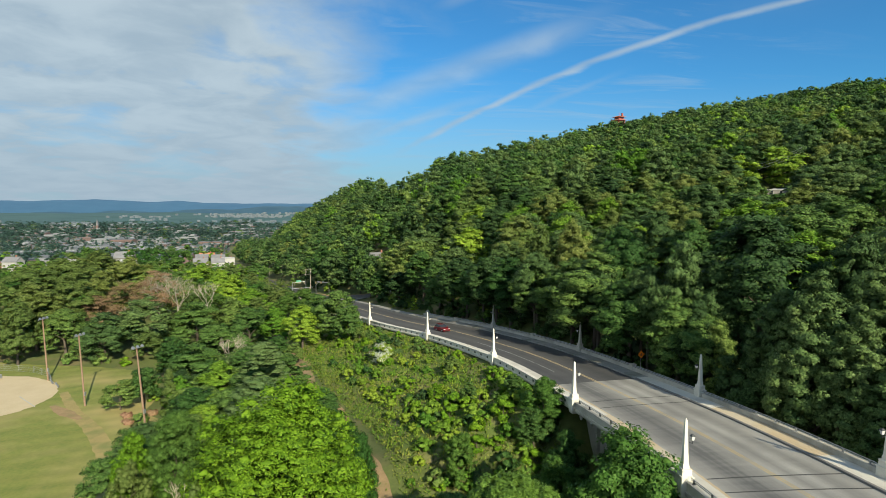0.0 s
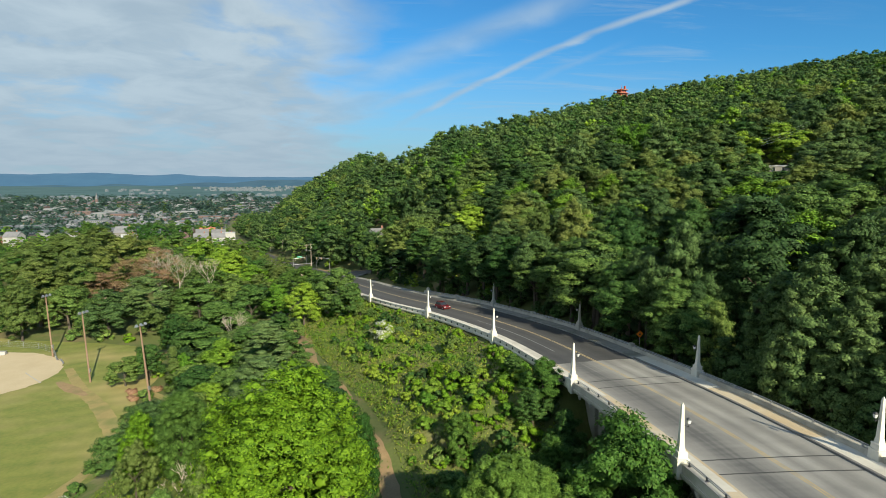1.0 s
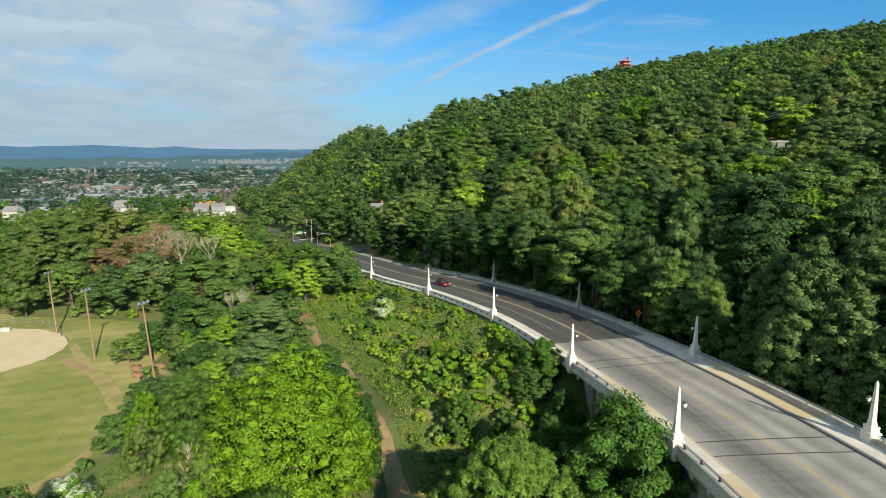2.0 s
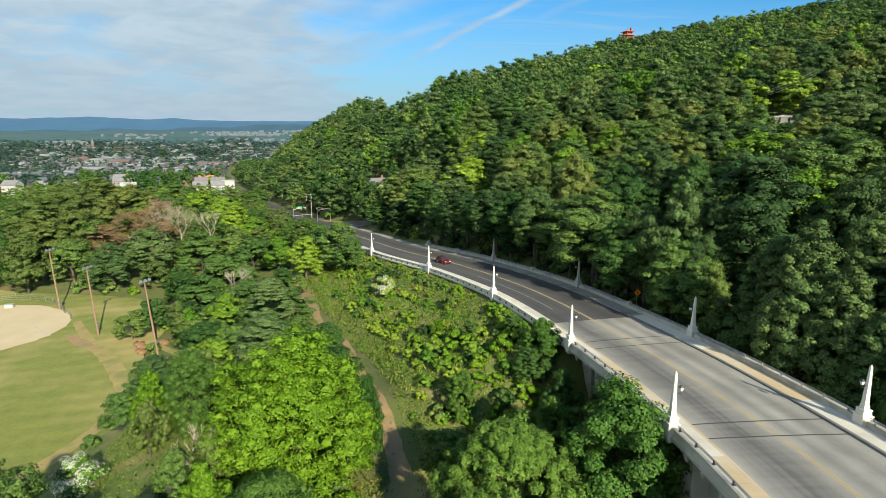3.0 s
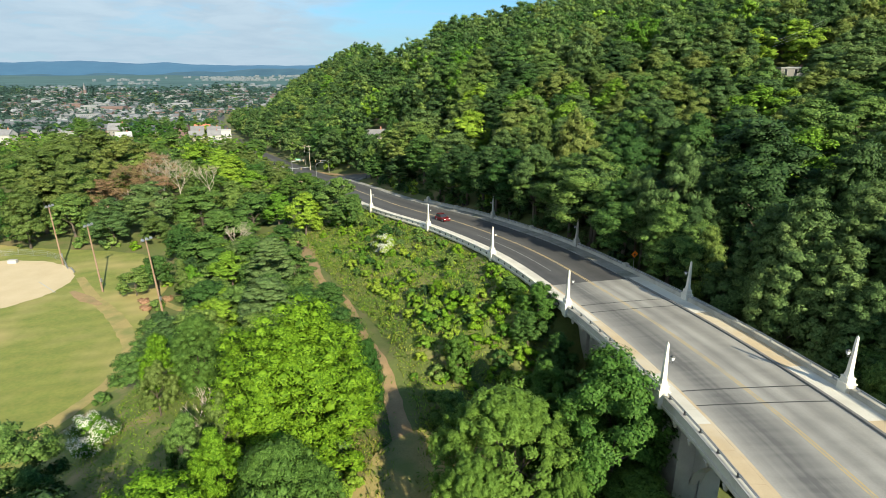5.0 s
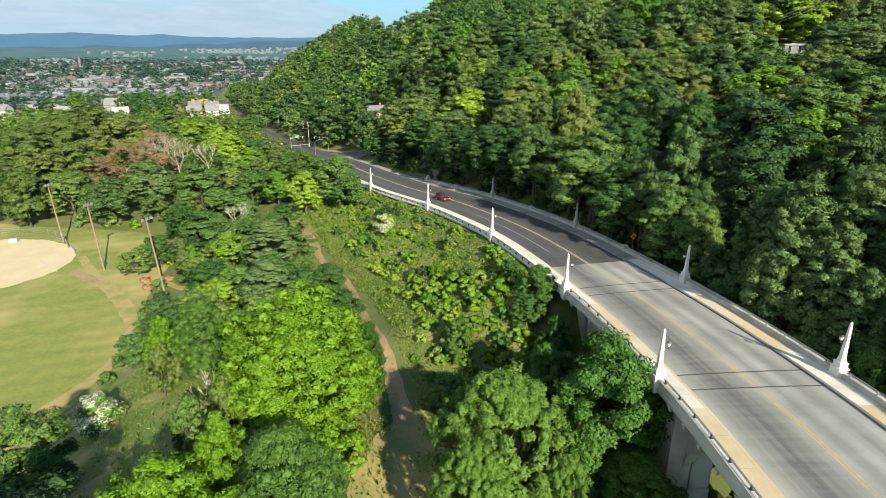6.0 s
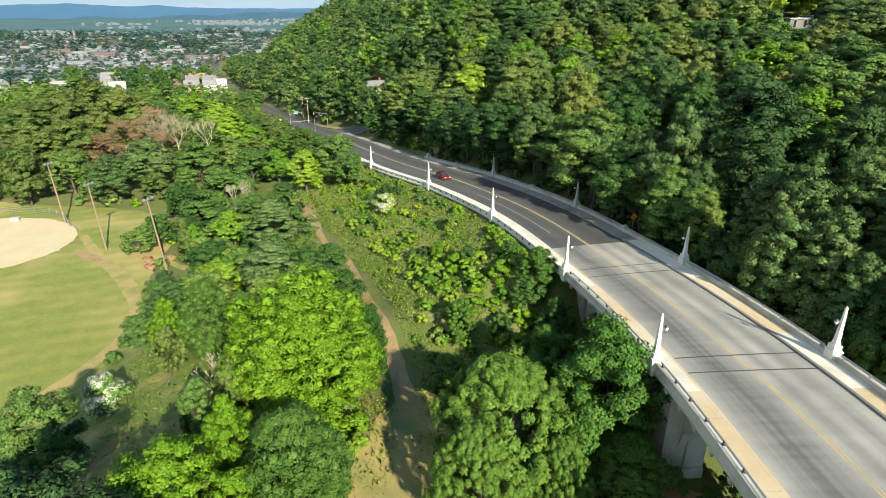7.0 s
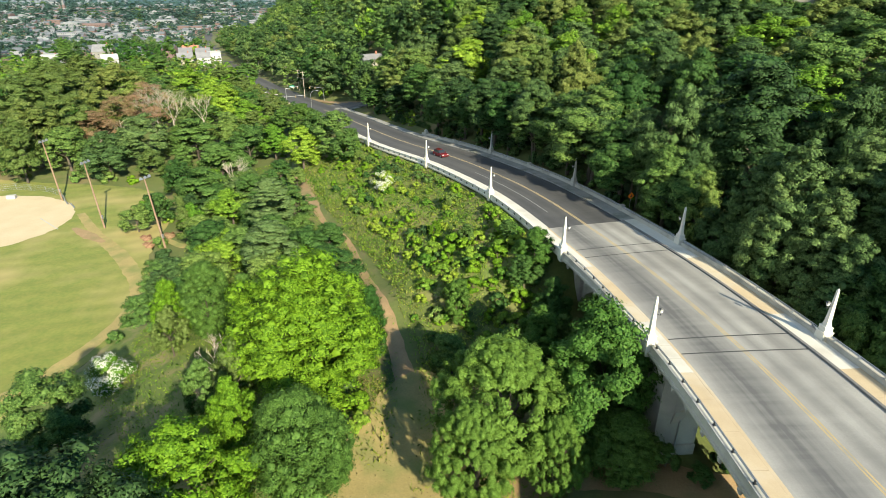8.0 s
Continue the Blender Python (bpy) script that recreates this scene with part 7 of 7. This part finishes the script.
def street_lamp(x, y, height, turn):
    e = base("street_lamp", pose(x, y, land1(x, y), 0, 0, turn), "grey steel street lamp with a curved arm", "street lamp", "street lamps")
    bm = bmesh.new()
    tube(bm, (0, 0, -0.3), (0, 0, height - 1.2), 0.12, 0.08, 8)
    part("pole", bm, M_STEEL, e)
    bm = bmesh.new()
    pts = [(0, 0, height - 1.2), (0.5, 0, height - 0.4), (1.4, 0, height), (2.6, 0, height + 0.1)]
    for a, b in zip(pts, pts[1:]):
        tube(bm, a, b, 0.06, 0.05, 6)
    arm = part("arm", bm, M_STEEL, e)
    bm = bmesh.new()
    box(bm, 2.4, 3.2, -0.17, 0.17, height, height + 0.18, None, 0.04)
    part("lamp_head", bm, M_STEEL, arm)


street_lamp(-53.0, 235.8, 8.5, 20)

# junction: side street, dirt verge, apron
tagged(ribbon("side_street", [(-49, 252), (-40, 251.5), (-32, 251), (-20, 250), (0, 250), (20, 251)], [24, 15, 9, 7.5, 7, 7], M_ASPHALT_SIDE, 0.3), "asphalt side street joining under the trees", "road", kind="structure")
tagged(ribbon("dirt_verge", [(-66, 287), (-58, 276), (-50, 266.5), (-42, 261.5), (-32, 258.5), (-20, 256.5)], [2.0, 3.5, 4.5, 5.0, 4.0, 3.0], M_DIRT, 0.3), "bare sandy verge beside the junction", "verge", kind="structure")
# kerbed corner where the footway turns into the side street
bm = bmesh.new()
corner_pts = [road_point(S_AT_Y(236.5), 6.5)] + [Vector((-43.5 + 8 * math.sin(a) * 1.05, 236 + 9 * (1 - math.cos(a)) + 1.5, 0)) for a in np.linspace(0.1, 1.5, 7)]
for p, q in zip(corner_pts, corner_pts[1:]):
    v = Vector((q.x - p.x, q.y - p.y, 0))
    zz = land1((p.x + q.x) / 2, (p.y + q.y) / 2)
    box(bm, -0.1, v.length + 0.1, -1.9, 0.0, zz - 0.4, zz + 0.62, Matrix.Translation((p.x, p.y, 0)) @ pose(0, 0, 0, 0, 0, math.degrees(math.atan2(v.y, v.x))), 0.03)
tagged(mesh_object("kerbed_corner", bm, M_GREYWALK), "curved grey footway corner at the side street", "pavement", kind="structure")
for x, y, h, w in ((-38.5, 263.5, 22, 0.75), (-21.0, 241.0, 20, 0.8), (-19.5, 237.0, 21, 0.9), (-29.5, 230.5, 14, 0.75), (-24.0, 264.0, 17, 0.8), (-45.5, 290.0, 16, 0.9), (-55.0, 297.0, 18, 0.9)):
    plant("tall_maple", x, y, h, w, label="tall leafy tree beside the side street")
apron = [road_point(S_AT_Y(y), d) for y, d in ((248, -8.9), (262, -15), (285, -15), (318, -11), (322, -6.4), (248, -6.4))]
bm = bmesh.new()
bm.faces.new([bm.verts.new(q + Vector((0, 0, 0.06))) for q in apron])
for f in bm.faces:
    f.normal_update()
    if f.normal.z < 0:
        f.normal_flip()
r = bmesh.ops.extrude_face_region(bm, geom=bm.faces[:])
bmesh.ops.translate(bm, verts=[g for g in r["geom"] if isinstance(g, bmesh.types.BMVert)], vec=(0, 0, -1.5))
bmesh.ops.recalc_face_normals(bm, faces=bm.faces)
tagged(mesh_object("parking_apron", bm, M_WALKWAY), "tan paved apron beside the road", "pavement", kind="structure")


def car(s, d, flip, paint, style, label):
    """A car: shaped body, glasshouse, wheels with rims, lamps."""
    p = road_point(s, d, 0.05)
    q = road_point(s + 1, d, 0.05) - road_point(s - 1, d, 0.05)
    pitch = math.degrees(math.atan2(q.z, math.hypot(q.x, q.y)))
    m = Matrix.Translation(p) @ pose(0, 0, 0, 0, 0, road_dir(s)) @ pose(0, 0, 0, 0, -pitch, 0) @ pose(0, 0, 0, 0, 0, 180 if flip else 0)
    e = base("car", m, label, "car", "cars on the road")
    L, Wd = (4.6, 1.84)
    suv = style == "suv"
    belt, roof = (1.02, 1.66) if suv else (0.88, 1.42)
    low = 0.24 if suv else 0.2
    # side outline of the lower body, nose at +x
    prof = [(-2.28, low + 0.25), (-2.3, belt - 0.1), (-2.12, belt), (0.95, belt), (1.9, belt - 0.14), (2.22, belt - 0.32), (2.3, low + 0.3), (2.18, low), (-2.15, low)]
    bm = bmesh.new()
    rings = []
    for yy, k in ((-Wd / 2, 0.94), (-Wd / 2 + 0.1, 1.0), (Wd / 2 - 0.1, 1.0), (Wd / 2, 0.94)):
        rings.append([bm.verts.new((x * (0.985 if k < 1 else 1), yy, low + (z - low) * k)) for x, z in prof])
    n = len(prof)
    for a, b in zip(rings, rings[1:]):
        for i in range(n):
            bm.faces.new((a[i], a[(i + 1) % n], b[(i + 1) % n], b[i]))
    bm.faces.new(rings[0]), bm.faces.new(rings[-1][::-1])
    bmesh.ops.recalc_face_normals(bm, faces=bm.faces)
    part("body", bm, paint, e)
    rear, front = (-2.1, 0.95) if suv else (-1.75, 0.85)
    cab = [(rear, belt), (rear + (0.3 if suv else 0.75), roof - 0.06), (rear + 0.6 + (0 if suv else 0.5), roof), (front - 0.95, roof), (front, belt)]
    bm = bmesh.new()
    ra = [[bm.verts.new((x, yy * (1 - 0.24 * (z - belt) / (roof - belt)), z + 0.002)) for x, z in cab] for yy in (-Wd / 2 + 0.07, Wd / 2 - 0.07)]
    n = len(cab)
    for i in range(n):
        bm.faces.new((ra[0][i], ra[0][(i + 1) % n], ra[1][(i + 1) % n], ra[1][i]))
    bm.faces.new(ra[0]), bm.faces.new(ra[1][::-1])
    bmesh.ops.recalc_face_normals(bm, faces=bm.faces)
    part("glasshouse", bm, M_GLASS_DARK, e, "dark tinted car windows")
    bm = bmesh.new()
    box(bm, cab[1][0] + 0.02, cab[3][0] + 0.05, -Wd / 2 + 0.26, Wd / 2 - 0.26, roof - 0.02, roof + 0.035, None, 0.015)
    part("roof", bm, paint, e)
    for sx in (-1.38, 1.36):
        for sy in (-1, 1):
            bm = bmesh.new()
            tube(bm, (sx, sy * (Wd / 2 - 0.2), 0.33), (sx, sy * (Wd / 2 + 0.012), 0.33), 0.33, 0.33, 16)
            w = part("wheel", bm, M_TYRE, e, "black tyre on a silver rim")
            bm = bmesh.new()
            tube(bm, (sx, sy * (Wd / 2 + 0.013), 0.33), (sx, sy * (Wd / 2 + 0.03), 0.33), 0.21, 0.19, 12)
            part("rim", bm, M_STEEL, w)
    for sy in (-0.66, 0.66):
        bm = bmesh.new()
        box(bm, 2.1, 2.29, sy - 0.2, sy + 0.2, belt - 0.36, belt - 0.22, None, 0.02)
        part("headlight", bm, M_LAMP_GLASS, e, "clear headlight")
        bm = bmesh.new()
        box(bm, -2.33, -2.2, sy - 0.16, sy + 0.16, belt - 0.3, belt - 0.08, None, 0.02)
        part("tail_light", bm, M_PAGODA, e, "red tail light")
    for sy in (-1, 1):
        bm = bmesh.new()
        box(bm, front - 0.35, front - 0.15, sy * (Wd / 2 + 0.08) - 0.1, sy * (Wd / 2 + 0.08) + 0.1, belt, belt + 0.14, None, 0.02)
        part("wing_mirror", bm, paint, e)
    bm = bmesh.new()
    box(bm, 2.2, 2.31, -0.5, 0.5, low + 0.18, low + 0.34, None, 0.01)
    part("grille", bm, M_DARKMETAL, e)
    return e


car(S_AT_Y(138.8), -2.0, True, M_RED_CAR, "suv", "maroon sport utility car on the road")
car(S_AT_Y(309), -5.2, True, M_WHITE_CAR, "sedan", "white car standing at the roadside")
car(S_AT_Y(333), -5.2, True, M_BLACK_CAR, "suv", "dark car standing at the roadside")
car(S_AT_Y(352), -5.2, True, M_BLACK_CAR, "sedan", "black car standing at the roadside")
car(S_AT_Y(318), -9.0, True, M_WHITE_CAR, "sedan", "white car parked on the apron")


def pagoda(x, y, z):
    """A red tower of five tiers with flared tiled roofs."""
    e = base("pagoda", pose(x, y, z, 0, 0, 25), "red pagoda tower with flared tiered roofs on the ridge", "pagoda")
    for i in range(6):
        w = 13.5 - i * 1.3
        h0 = i * 3.5
        bm = bmesh.new()
        box(bm, -w / 2, w / 2, -w / 2, w / 2, h0 - (6 if i == 0 else 0), h0 + 2.5)
        part("storey", bm, M_PAGODA, e)
        bm = bmesh.new()
        frustum(bm, h0 + 2.35, h0 + 2.6, w + 4.2, w + 4.2, w + 3.6, w + 3.6)
        frustum(bm, h0 + 2.6, h0 + 3.5, w + 3.6, w + 3.6, w * 0.88, w * 0.88)
        part("roof", bm, M_ROOF_RED, e)
        for sx in (-0.3, 0.0, 0.3):
            for sy in (-1, 1):
                bm = bmesh.new()
                box(bm, sx * w - 0.6, sx * w + 0.6, sy * (w / 2 + 0.05) - 0.04, sy * (w / 2 + 0.05) + 0.04, h0 + 0.6, h0 + 1.9)
                part("window", bm, M_GLASS_DARK, e)
    bm = bmesh.new()
    tube(bm, (0, 0, 20.5), (0, 0, 25.5), 0.3, 0.08, 6)
    part("finial", bm, M_PAGODA, e)
    bm = bmesh.new()
    box(bm, 3.6, 5.2, -0.8, 0.8, 12, 24.5)
    part("chimney", bm, M_PAGODA, e)


pagoda(193, 633, land1(193, 633) + 3.0)
# wires over the wood near the hill house
for k in range(3):
    bm = bmesh.new()
    prev = None
    for t in np.linspace(0, 1, 9):
        q = Vector((112, 205, 39.5 + 0.9 * k)).lerp(Vector((150, 230, 52 + 0.9 * k)), t) + Vector((0, 0, -1.0 * 4 * t * (1 - t)))
        if prev is not None:
            tube(bm, prev, q, 0.03, 0.03, 4, False)
        prev = q
    tagged(mesh_object("overhead_wire", bm, M_STEEL), "overhead wire above the wood", "wire", "overhead wires")
